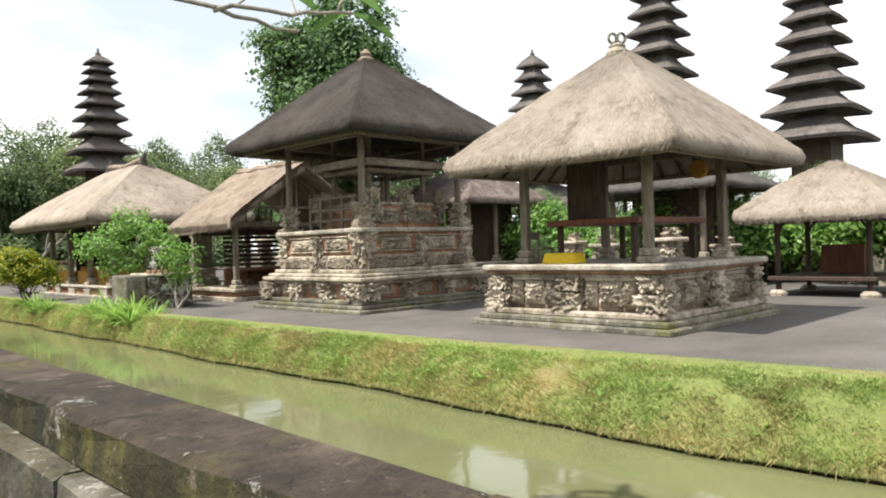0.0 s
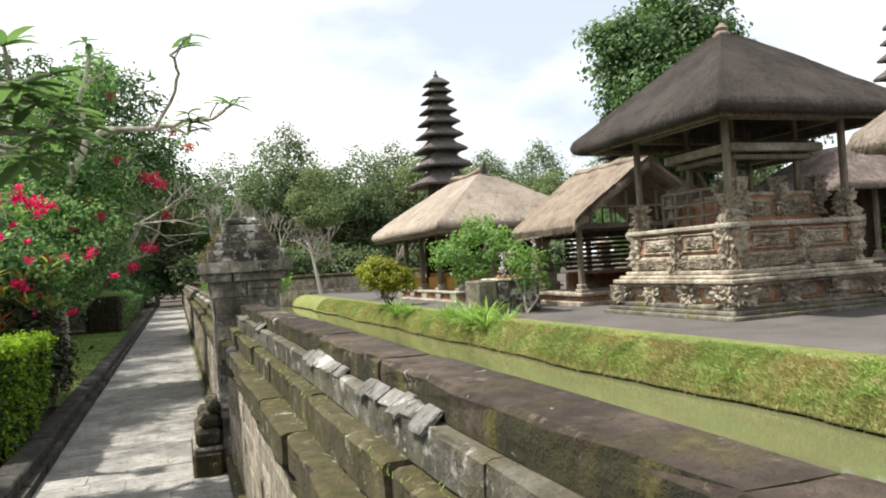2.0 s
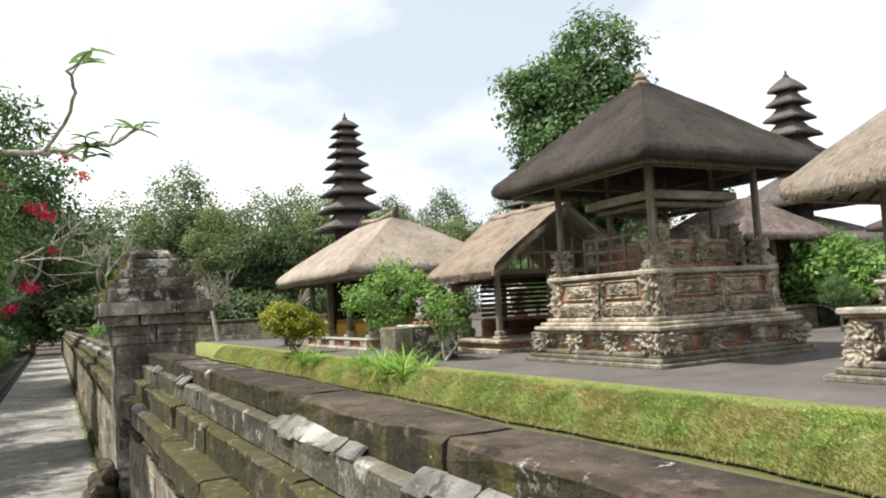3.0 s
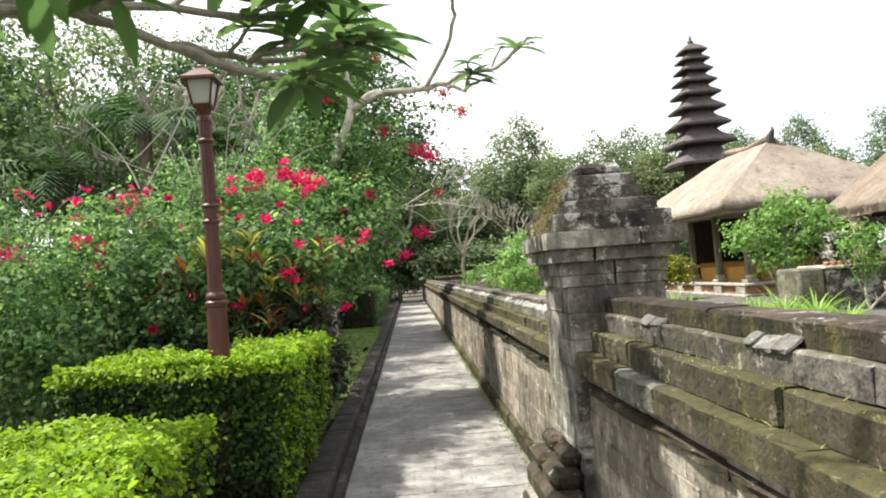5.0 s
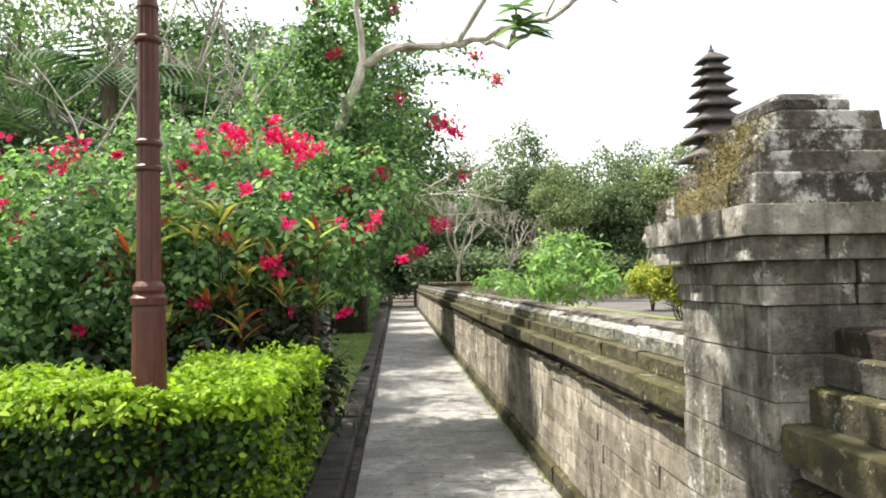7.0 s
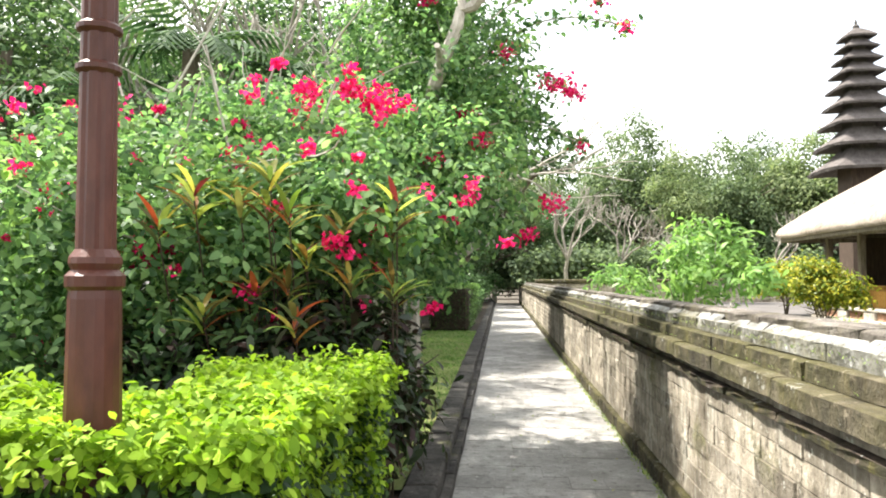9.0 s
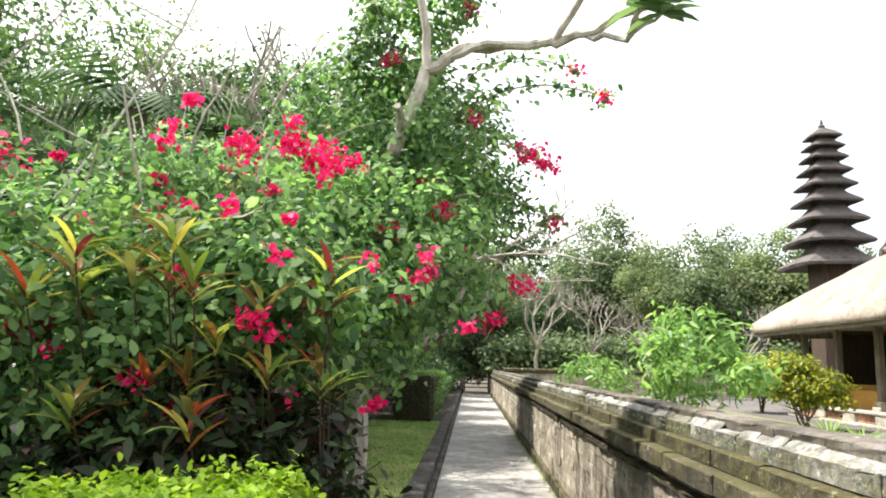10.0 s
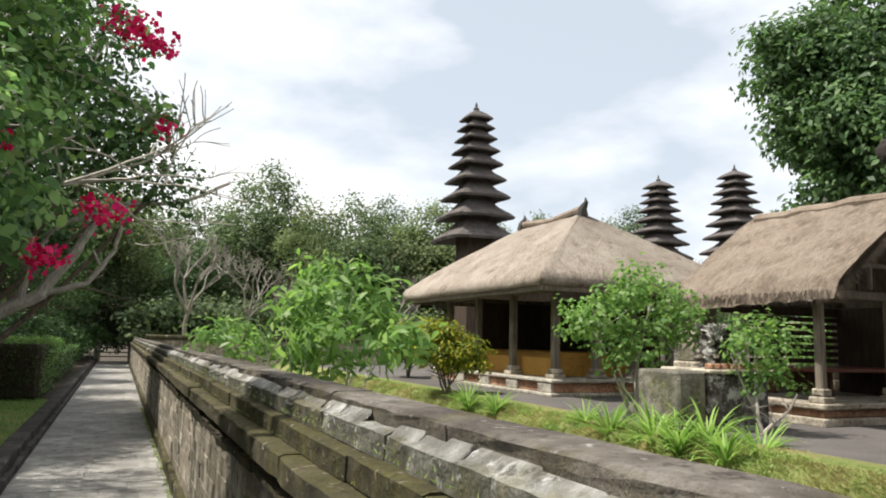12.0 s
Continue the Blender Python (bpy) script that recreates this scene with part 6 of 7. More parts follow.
# inner sanctum wall
INNER = thing("wall_inner", (20.5, 10, 0.4), "carved stone wall of the inner sanctum", "wall", kind="structure")
part("wall_body", cbox(20.2, 20.8, -14, 34, 0.38, 1.5, 0.03), M_CARVED_DARK, INNER)
part("coping", cbox(20.05, 20.95, -14, 34, 1.495, 1.65, 0.04), M_CARVED, INNER)
for k in range(12):
    carved_lump(INNER, "wall_pier", 19.95, 21.05, -12 + k * 3.6, -11.2 + k * 3.6, 0.38, 2.3, 90 + k, amp=0.08)
GATE = thing("stone_gate", (21.0, 3.0, 0.4), "tall carved stone gate with stepped tiers", "gate")
for k in range(6):
    s = 1.5 - 0.2 * k
    part("gate_tier", cbox(21.2 - 0.6 + 0.06 * k, 21.2 + 0.6 - 0.06 * k, 3.2 - s, 3.2 + s, 0.38 + 0.75 * k, 0.38 + 0.75 * (k + 1) + 0.01, 0.05), M_CARVED_DARK if k % 2 else M_CARVED, GATE)
    for sg in (-1, 1):
        carved_lump(GATE, "gate_carving", 20.5, 20.9, 3.2 + sg * s - 0.2, 3.2 + sg * s + 0.2, 0.5 + 0.75 * k, 1.15 + 0.75 * k, 110 + k, amp=0.08)

# wall at the end of the moat, and the end of the path
FARW = thing("wall_far", (5.5, 42, 0.4), "low weathered stone wall at the end of the moat", "wall", kind="structure")
part("wall_body", cbox(0.62, 13.5, 41.6, 42.2, -0.4, 1.25, 0.04), M_WALL, FARW)
part("coping", cbox(0.6, 13.55, 41.5, 42.3, 1.245, 1.42, 0.04), M_MOSS, FARW)
part("plinth", cbox(0.6, 13.55, 41.4, 41.595, -0.4, 0.62, 0.04), M_WALL, FARW)
ENDG = thing("path_gate", (-0.6, 52.4, 0), "low dark gate closing the end of the path", "gate")
part("gate_post", cbox(-1.5, -1.2, 52.2, 52.5, 0, 1.5, 0.03), M_WALL, ENDG)
part("gate_post", cbox(0.1, 0.4, 52.2, 52.5, 0, 1.5, 0.03), M_WALL, ENDG)
for k in range(4):
    part("gate_bar", cbox(-1.2, 0.1, 52.3, 52.36, 0.2 + 0.22 * k, 0.26 + 0.22 * k), M_WOOD_DARK, ENDG)


# ---- trees ----
court_ = shrub("court_bush", 18.6, 9.2, 0.38, [((18.6, 9.2, 1.3), (0.7, 0.9, 0.75), 120), ((18.5, 10.0, 1.8), (0.6, 0.7, 0.6), 80)], 0.14, L_FRESH, "bright green bush in front of the inner wall", "bush", 6, M_BARK, 0.16, 22, 301, group="bushes of the inner court")
for x_, y_, s_ in [(18.4, 7.2, 1.1), (19.2, 11.6, 1.2), (18.9, 13.4, 1.0), (19.3, 15.4, 1.2), (19.0, 17.5, 1.1), (19.2, 20.0, 1.2), (19.3, 5.3, 0.9), (18.2, 22.4, 1.2), (15.0, 22.6, 1.0), (19.6, 8.6, 1.3)]:
    copy_thing(court_, pose(x_, y_, 0.38, 0, 0, y_ * 70) @ Matrix.Diagonal((s_, s_, s_, 1)))
tree("broad_tree", 14.5, 20.4, 0.4, 9.9, 0.35, 1.7, 2.5, 0.17, L_BROAD, "dense dark green tree rising behind the tall pavilion", 2100, 56, 0.22, seed=2, crowns=13, hollow=0.72)
tree("slender_tree", 6.8, 40.4, 0.38, 7.3, 0.11, 2.0, 1.5, 0.15, L_OLIVE, "slender light green tree with pale multiple stems by the far wall", 300, 22, 0.22, M_PALE, seed=8, limbs=10)
for i, (x, y, h) in enumerate([(2.6, 45.5, 6.6), (9.4, 46.5, 5.6), (5.2, 46.0, 6.2), (11.6, 44.5, 5.5)]):
    bare_tree("bare_tree", x, y, 0.38, h, 30 + i, "leafless pale frangipani against the woodland", 0.8, 4)
bare_tree("bare_tree", -2.5, 17.2, 0.1, 5.0, 47, "leafless pale tree leaning towards the path", 0.95, 5, 0.22, 0.010, M_PALE)
bare_tree("bare_tree", -3.9, 17.6, 0.1, 6.2, 41, "leafless pale tree tangled behind the bougainvillea", 0.9, 4)
bare_tree("bare_tree", -3.6, 20.4, 0.1, 5.6, 42, "leafless pale tree tangled behind the bougainvillea", 0.9, 4)
bare_tree("bare_tree", -8.0, 26.0, 0.1, 9.0, 43, "thin pale tree with sparse bare branches", 0.6, 4)
# dense garden trees on the side away from the water
kinds_ = [
    tree("woodland_tree", -5.4, 21.5, 0.1, 6.8, 0.22, 1.2, 2.6, 0.13, L_DARK, "dark leafy garden tree behind the thicket", 460, 46, 0.24, seed=51, group="trees of the garden"),
    tree("woodland_tree", -8.5, 18.0, 0.1, 7.2, 0.2, 1.8, 2.6, 0.12, L_GARDEN, "leafy garden tree behind the thicket", 380, 40, 0.24, seed=52, group="trees of the garden"),
    tree("woodland_tree", -12.5, 30.0, 0.1, 10.5, 0.25, 3.0, 3.0, 0.13, L_OLIVE, "tall thin-crowned tree with light showing through", 280, 32, 0.26, seed=53, group="trees of the garden"),
]
for k, x, y, s, a in [(0, -4.4, 27.5, 0.95, 40), (0, -4.0, 35.0, 0.85, 150), (1, -3.6, 31.0, 0.75, 210), (0, -7.5, 33.0, 1.1, 80), (1, -13.0, 21.0, 1.1, 300),
                      (0, -12.0, 24.5, 1.2, 20), (2, -7.0, 38.0, 0.95, 200), (1, -4.5, 41.0, 0.95, 15), (0, -3.4, 46.0, 0.9, 310), (1, -7.0, 14.6, 0.55, 100),
                      (1, -6.8, 24.0, 0.8, 33), (0, -2.6, 55.0, 1.0, 75), (1, 0.5, 56.0, 0.9, 190), (0, 3.5, 54.0, 0.95, 280), (1, -5.0, 11.0, 0.4, 10), (2, -8.0, 24.5, 0.9, 160), (2, -10.5, 20.0, 0.85, 250), (2, -6.4, 27.5, 0.8, 110), (0, -3.7, 21.8, 0.88, 200), (1, -4.2, 18.5, 0.72, 20), (0, -5.4, 36.0, 1.1, 260)]:
    copy_thing(kinds_[k], pose(x, y, 0.1, 0, 0, a) @ Matrix.Diagonal((s, s, s, 1)))
shrub("shade_tree", -3.4, 24.8, 0.1, [((-1.7, 24.2, 4.2), (2.3, 2.0, 1.15), 260), ((-3.6, 24.6, 4.4), (2.0, 2.0, 1.4), 200), ((-2.6, 25.6, 3.2), (1.6, 1.6, 0.9), 120), ((-2.9, 24.0, 5.8), (1.8, 1.8, 1.3), 220), ((-4.5, 24.5, 6.6), (1.8, 1.8, 1.2), 150), ((-1.7, 23.8, 6.2), (1.4, 1.5, 1.2), 150), ((-1.3, 23.6, 4.9), (1.2, 1.4, 0.9), 110)], 0.13, L_DARK, "dark spreading tree overhanging the path", "tree", 9, M_BARK, 0.2, 26, 77, limb=0.07)
# foliage hangs into view; the high crowns are added to shade the path
shrub("overhanging_tree", -4.6, 12.6, 0.1, [((-4.1, 12.2, 5.6), (1.4, 1.3, 0.9), 80), ((-5.4, 12.8, 5.9), (1.6, 1.4, 1.0), 80), ((-4.0, 14.6, 6.3), (1.2, 1.4, 0.7), 45)], 0.10, L_MID, "tall garden tree whose branches hang over the bed", "tree", 3, M_PALE, 0.2, 24, 78, limb=0.018)
palm("fan_palm", -6.2, 17.0, 0.1, 3.4, 18, 1.7, "dark palm standing among the garden trees", 4)
palm("fan_palm", -4.6, 16.0, 0.1, 4.0, 18, 1.3, "dark palm rising over the thicket", 14)
palm("fan_palm", -3.5, 16.3, 0.1, 3.6, 15, 1.0, "small dark palm rising over the thicket", 15)
palm("fan_palm", -5.0, 20.0, 0.1, 3.9, 16, 1.6, "dark palm with arching fronds", 5)
palm("fan_palm", -9.0, 19.5, 0.1, 4.6, 16, 1.9, "tall dark palm with arching fronds", 6)
# the woods beyond
woods_ = [
    tree("forest_tree", 4.0, 62.0, 0.3, 10.5, 0.3, 0.4, 4.2, 0.25, L_FOREST, "broad woodland tree in the distance", 640, 36, 0.42, hollow=0.66, seed=61, group="far woodland trees"),
    tree("forest_tree", 11.0, 60.0, 0.3, 9.2, 0.3, 0.3, 4.0, 0.25, L_OLIVE, "olive-green woodland tree in the distance", 640, 36, 0.42, hollow=0.66, seed=62, group="far woodland trees"),
    tree("forest_tree", 17.5, 63.0, 0.3, 11.5, 0.3, 0.4, 4.4, 0.26, L_FOREST, "tall woodland tree in the distance", 640, 36, 0.42, hollow=0.66, seed=63, group="far woodland trees"),
]
r_ = random.Random(77)
for i in range(44):
    if i >= 34:
        x, y = -18 + (i - 34) * 5.0 + r_.uniform(-1, 1), 58 + r_.uniform(-1, 2)
    elif i < 13:
        x, y = -22 + i * 5.2 + r_.uniform(-1, 1), 64 + r_.uniform(-3, 5)
    elif i < 20:
        x, y = -14 + (i - 13) * 5.2 + r_.uniform(-1, 1), 54 + r_.uniform(-2, 2)
        if x > -2 and x < 2:
            x -= 4
    elif i < 28:
        x, y = 24 + (i - 20) * 4.6 + r_.uniform(-1, 1), 62 + r_.uniform(-4, 4)
    else:
        x, y = 44 + r_.uniform(-3, 3), -2 + (i - 28) * 9
    if x < -9 or (i < 13 and i % 2 == 0):
        continue
    s = r_.uniform(0.75, 1.08) * (0.5 if 28 <= i < 34 else 0.85 if i >= 34 else 1.0)
    copy_thing(woods_[i % 3], pose(x, y, 0.3, 0, 0, r_.uniform(0, 360)) @ Matrix.Diagonal((s, s, s, 1)))
for i, (x, y, s) in enumerate([(23.5, 9.0, 0.46), (24.0, 14.5, 0.48), (23.0, 19.5, 0.46), (24.5, 5.0, 0.44), (24.0, 11.8, 0.5), (25.0, 7.0, 0.5), (24.5, 17.2, 0.5), (17.0, 28.0, 0.42), (22.5, 23.5, 0.36), (33.5, 52.0, 1.0), (16.5, 14.6, 0.2)]):
    copy_thing(kinds_[1], pose(x, y, 0.38, 0, 0, 40 * i) @ Matrix.Diagonal((s * 1.2, s * 1.2, s, 1)))
brush_ = shrub("woodland_bush", 6.2, 47.0, 0.3, [((6.2, 47.0, 1.7), (1.7, 1.3, 1.5), 150), ((7.2, 47.4, 1.3), (1.2, 1.0, 1.1), 80)], 0.27, L_FOREST, "dense dark bush at the edge of the woods", "bush", 5, M_BARK, 0.26, 14, 200, group="bushes at the edge of the woods")
for i in range(26):
    x, y = -13 + i * 1.55 + r_.uniform(-0.4, 0.4), 49.5 + r_.uniform(-1.2, 2.5)
    if -2.4 < x < 1.0:
        y = 55.5
    s = r_.uniform(0.75, 1.15)
    copy_thing(brush_, pose(x, y, 0.3, 0, 0, r_.uniform(0, 360)) @ Matrix.Diagonal((s, s, s, 1)))
garden_ = shrub("garden_bush", -4.2, 18.0, 0.1, [((-4.2, 18.0, 1.1), (1.1, 1.1, 1.0), 130), ((-3.6, 18.6, 0.8), (0.7, 0.7, 0.7), 60)], 0.12, L_DARK, "dark leafy bush in the garden shade", "bush", 5, M_BARK, 0.15, 16, 210, group="bushes of the garden")
for x, y, s in [(-4.6, 20.5, 1.0), (-4.3, 22.8, 0.9), (-4.6, 25.5, 1.1), (-4.2, 17.4, 0.9), (-3.7, 28.5, 1.0), (-4.4, 31.5, 1.2), (-3.5, 34.5, 1.0), (-3.4, 38.0, 1.1), (-3.3, 42.0, 1.1), (-3.2, 46.0, 1.1), (-7.0, 15.5, 1.2), (-7.5, 19.5, 1.3),
                (-6.8, 23.0, 1.2), (-9.8, 15.0, 1.3), (-9.0, 22.0, 1.4), (-6.5, 12.3, 0.9), (-8.2, 12.6, 1.2), (-5.6, 9.0, 0.8), (-2.6, 49.5, 1.2), (-12.0, 14.0, 1.4), (-7.0, 28.0, 1.4), (-7.0, 35.0, 1.5)]:
    copy_thing(garden_, pose(x, y, 0.1, 0, 0, r_.uniform(0, 360)) @ Matrix.Diagonal((s, s, s, 1)))


# ---- grasses and ferns ----
def grass_field(name, n, where, h, material, label, lean=0.35, fall=0.15, wide=0.006):
    pts = [where() for _ in range(n)]
    base = np.array(pts)
    a = rng.uniform(0, 2 * math.pi, n)
    w = np.stack([np.cos(a), np.sin(a), np.zeros(n)], 1) * wide * (1 + 8 * h)
    hh = h * rng.uniform(0.5, 1.3, n)
    tip = base + np.stack([rng.normal(size=n) * lean * hh - fall * hh, rng.normal(size=n) * lean * hh, hh], 1)
    mid = base * 0.5 + tip * 0.5 + np.stack([np.zeros(n), np.zeros(n), hh * 0.12], 1)
    verts = np.stack([base - w, base + w, mid + w * 0.7, tip], 1).reshape(-1, 3).astype(np.float32)
    ob = new(name, quads(name, verts, material))
    return tagged(ob, label, "grass", kind="stuff")


def bank_point(lo, hi):
    y = rng.uniform(0.0, 34) if rng.random() < 0.75 else rng.uniform(1.5, 14)
    w, e = water_edge(y), bank_edge(y)
    t = rng.uniform(lo, hi)
    x = w + (e - 0.32 - w) * t
    z = -0.06 + 0.44 * math.sin(min(1, t) * math.pi / 2) ** 0.75 if t <= 1 else 0.385
    return x, y, z - 0.02


def patch_point(lo, hi, sign):
    while True:
        p = bank_point(lo, hi)
        if sign * (noise.noise(Vector((p[0] * 1.6, p[1] * 1.1, 4.0))) + 0.6 * noise.noise(Vector((p[0] * 5, p[1] * 5, 1.0)))) > -0.12:
            return p


grass_field("bank_grass", 80000, lambda: patch_point(0.0, 0.8, 1), 0.05, L_GRASS_DRY, "rough dry grass on the moat bank", 0.7, 0.2, 0.0036)
grass_field("bank_grass", 80000, lambda: patch_point(0.0, 0.95, -1), 0.05, L_GRASS, "tufted green grass on the moat bank", 0.7, 0.2, 0.0036)
weeds_ = np.array([patch_point(0.05, 0.9, -1) for _ in range(500)])
weeds_ = np.repeat(weeds_, 26, 0) + rng.normal(size=(13000, 3)) * np.array([0.05, 0.09, 0.02]) + np.array([0, 0, 0.05])
tagged(new("bank_weeds", leaf_mesh("bank_weeds", weeds_, 0.032, L_GRASS, aspect=0.4, up=0.3)), "low leafy weeds growing through the bank grass", "weeds", kind="stuff")
grass_field("bank_fringe", 15000, lambda: (lambda y: (water_edge(y) + rng.uniform(-0.03, 0.03), y, -0.07 + rng.uniform(-0.02, 0.03)))(rng.uniform(1.5, 30)), -0.055, L_GRASS_DRY, "grass hanging over the water line of the bank", 0.5)
grass_field("lawn_grass", 60000, lambda: bank_point(0.72, 1.42), 0.028, L_LAWN, "short green grass along the court", 0.4)
grass_field("lawn_grass", 22000, lambda: (rng.uniform(-3.2, -1.56), rng.uniform(12.8, 26.5), 0.12), 0.04, L_FRESH, "short green grass beside the kerb", 0.4)
for i in range(26):
    y = [7.2, 5.1, 9.2, 11.0, 4.3, 13.0, 6.3, 14.6][i % 8] + rng.uniform(-0.5, 0.5) if i < 14 else rng.uniform(14, 21)
    w = water_edge(y)
    t = rng.uniform(0.1, 0.6)
    x = w + (bank_edge(y) - 0.32 - w) * t
    z = -0.06 + 0.44 * math.sin(t * math.pi / 2) ** 0.75
    rosette("bank_fern", x, y, z, 11, rng.uniform(0.12, 0.24), 0.022, L_FERN, "light green fern on the moat bank", "fern", "ferns on the bank", 300 + i, 1.2, False, z, (0.4, 1.5))
for i, (x, y, s) in enumerate([(5.75, 17.6, 0.75), (5.95, 16.9, 0.7), (5.7, 18.4, 0.65), (6.05, 16.2, 0.55), (5.6, 22.6, 0.6), (5.65, 21.6, 0.5), (5.85, 19.2, 0.5), (5.6, 17.0, 0.6), (5.62, 16.3, 0.5)]):
    rosette("bank_fern", x, y, 0.2, 60, s * 1.1, 0.034, L_FERN, "tall arching fern clump on the moat bank", "fern", "ferns on the bank", 340 + i, 1.25, False, 0.12, (0.6, 2.4))


# ---- boundary wall, kerb and paving, stone by stone ----
B_WALL = block_set("stone", M_WALL, 5, 0.008, 0.02)
B_MOSS = worn_set("stone", M_MOSS, 5, 0.018, 0.045)
B_CAP = worn_set("stone", M_CAP, 5, 0.04, 0.08)
B_PALE = worn_set("stone", M_CAP_PALE, 5, 0.05, 0.10)
B_FLAKE = block_set("mortar_flake", M_FLAKE, 5, 0.10, 0.2)
B_STEP = worn_set("stone", M_STEP, 5, 0.022, 0.05)
B_CRUST = worn_set("stone", M_CRUST, 5, 0.03, 0.07)
B_PIL = block_set("stone", M_PILLAR, 5, 0.007, 0.016)
B_TIER = block_set("stone", M_TIER, 5, 0.02, 0.05)
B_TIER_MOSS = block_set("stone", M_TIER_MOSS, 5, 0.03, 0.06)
B_WHITE = block_set("mortar_flake", M_FLAKE_WHITE, 5, 0.06, 0.25)
B_KERB = block_set("stone", M_KERB, 5, 0.02, 0.06)
B_TILE = block_set("paving_stone", M_TILE, 5, 0.008, 0.012)

COURSES_NEAR = [  # x0, x1, z0, z1, shortest, longest, set
    (0.12, 0.50, -0.05, 0.13, 0.40, 0.70, B_MOSS),
    (0.165, 0.50, 0.13, 0.234, 0.22, 0.55, B_WALL),
    (0.165, 0.50, 0.234, 0.339, 0.22, 0.55, B_WALL),
    (0.165, 0.50, 0.339, 0.443, 0.22, 0.55, B_WALL),
    (0.165, 0.50, 0.443, 0.547, 0.22, 0.55, B_WALL),
    (0.165, 0.50, 0.547, 0.651, 0.22, 0.55, B_WALL),
    (0.165, 0.50, 0.651, 0.756, 0.22, 0.55, B_WALL),
    (0.165, 0.50, 0.756, 0.86, 0.22, 0.55, B_WALL),
    (0.135, 0.50, 0.86, 0.905, 0.55, 1.0, B_CAP),
    (0.165, 0.50, 0.905, 0.955, 0.55, 1.0, B_WALL),
    (0.105, 0.50, 0.955, 1.06, 0.50, 1.05, B_MOSS),
    (0.19, 0.50, 1.06, 1.165, 0.35, 0.80, B_MOSS),
    (0.245, 0.50, 1.165, 1.255, 0.7, 1.6, B_STEP),
    (0.285, 0.455, 1.255, 1.335, 0.7, 1.5, B_CAP),
]


COURSES_LONG = COURSES_NEAR[:10] + [
    (0.105, 0.50, 0.955, 1.045, 0.55, 1.1, B_MOSS),
    (0.185, 0.50, 1.045, 1.125, 0.5, 1.0, B_MOSS),
    (0.235, 0.50, 1.125, 1.205, 0.35, 0.9, B_CRUST),
    (0.295, 0.475, 1.195, 1.262, 0.6, 1.3, B_PALE),
]


def wall_run(name, y0, y1, near, label, seed, courses):
    t = thing(name, (0.35, (y0 + y1) / 2, 0), label, "wall", kind="structure")
    part("core", cbox(0.19, 0.62, y0, y1, -0.85, 1.05, 0.02), M_WALL, t)
    part("core_top", cbox(0.32, 0.52, y0, y1, 1.045, 1.2, 0.02), M_CAP, t)
    r = random.Random(seed)
    far = []
    for n, (x0, x1, z0, z1, lo, hi, sets) in enumerate(courses):
        y = y0
        while y < y1 - 0.02:
            ln = min(r.uniform(lo, hi), y1 - y)
            use = sets
            if n in (11, 10) and r.random() < 0.07:
                use = B_CRUST
            dz, dx = (0, r.uniform(-0.006, 0.006)) if sets is B_WALL else (r.uniform(-0.004, 0.004), r.uniform(-0.006, 0.006))
            if n in (10, 11) and courses is COURSES_NEAR:
                dx, dz = r.uniform(-0.012, 0.018), r.uniform(-0.008, 0.006)
            tight = sets is not B_CAP
            if sets in (B_STEP, B_CRUST, B_PALE):
                dx, dz = dx * 0.4, dz * 0.5
            size = (x1 - x0 - 0.01, ln - (0.004 if tight else 0.008), z1 - z0 - (0.003 if tight else 0.005))
            centre = ((x0 + x1) / 2 + dx, y + ln / 2, (z0 + z1) / 2 + dz)
            if near[0] <= y + ln / 2 <= near[1]:
                piece("stone", use[r.randrange(5)], t, centre, size)
            else:
                v, f = cbox(centre[0] - size[0] / 2, centre[0] + size[0] / 2, y + 0.004, y + ln - 0.004, centre[2] - size[2] / 2, centre[2] + size[2] / 2, 0.012)
                far.append((use, (v, f)))
            y += ln
    for sets, nm in ((B_WALL, "far_stones"), (B_MOSS, "far_mossy_stones"), (B_CAP, "far_cap_stones"), (B_STEP, "far_step_stones"), (B_CRUST, "far_crusted_stones"), (B_PALE, "far_pale_cap_stones")):
        geos = [g for s, g in far if s is sets]
        if geos:
            ob = part(nm, joined(*geos), sets[0].materials[0], t)
            ob["kind"] = "stuff"
    return t


W1 = wall_run("wall_near", -6.0, 8.86, (-0.2, 8.9), "weathered stone boundary wall with mossy stepped coping", 5, COURSES_NEAR)
W2 = wall_run("wall_long", 9.50, 51.5, (9.4, 21.0), "long weathered stone boundary wall with mossy stepped coping", 6, COURSES_LONG)
# broken mortar flakes left on the steps of the near wall
r_ = random.Random(9)
for y0_, y1_ in ((3.95, 4.45), (4.75, 5.3), (6.9, 7.15), (7.9, 8.05)):
    y_ = y0_
    while y_ < y1_:
        ln_ = r_.uniform(0.06, 0.12)
        ob_ = piece("mortar_flake", B_FLAKE[r_.randrange(5)], W1, (0.266 + r_.uniform(-0.005, 0.005), y_ + ln_ / 2, 1.260 + r_.uniform(-0.004, 0.004)), (0.056 + r_.uniform(-0.012, 0.01), ln_ + 0.004, 0.014))
        ob_.rotation_euler = (r_.uniform(-0.05, 0.05), -0.68 + r_.uniform(-0.08, 0.08), r_.uniform(-0.08, 0.08))
        y_ += ln_

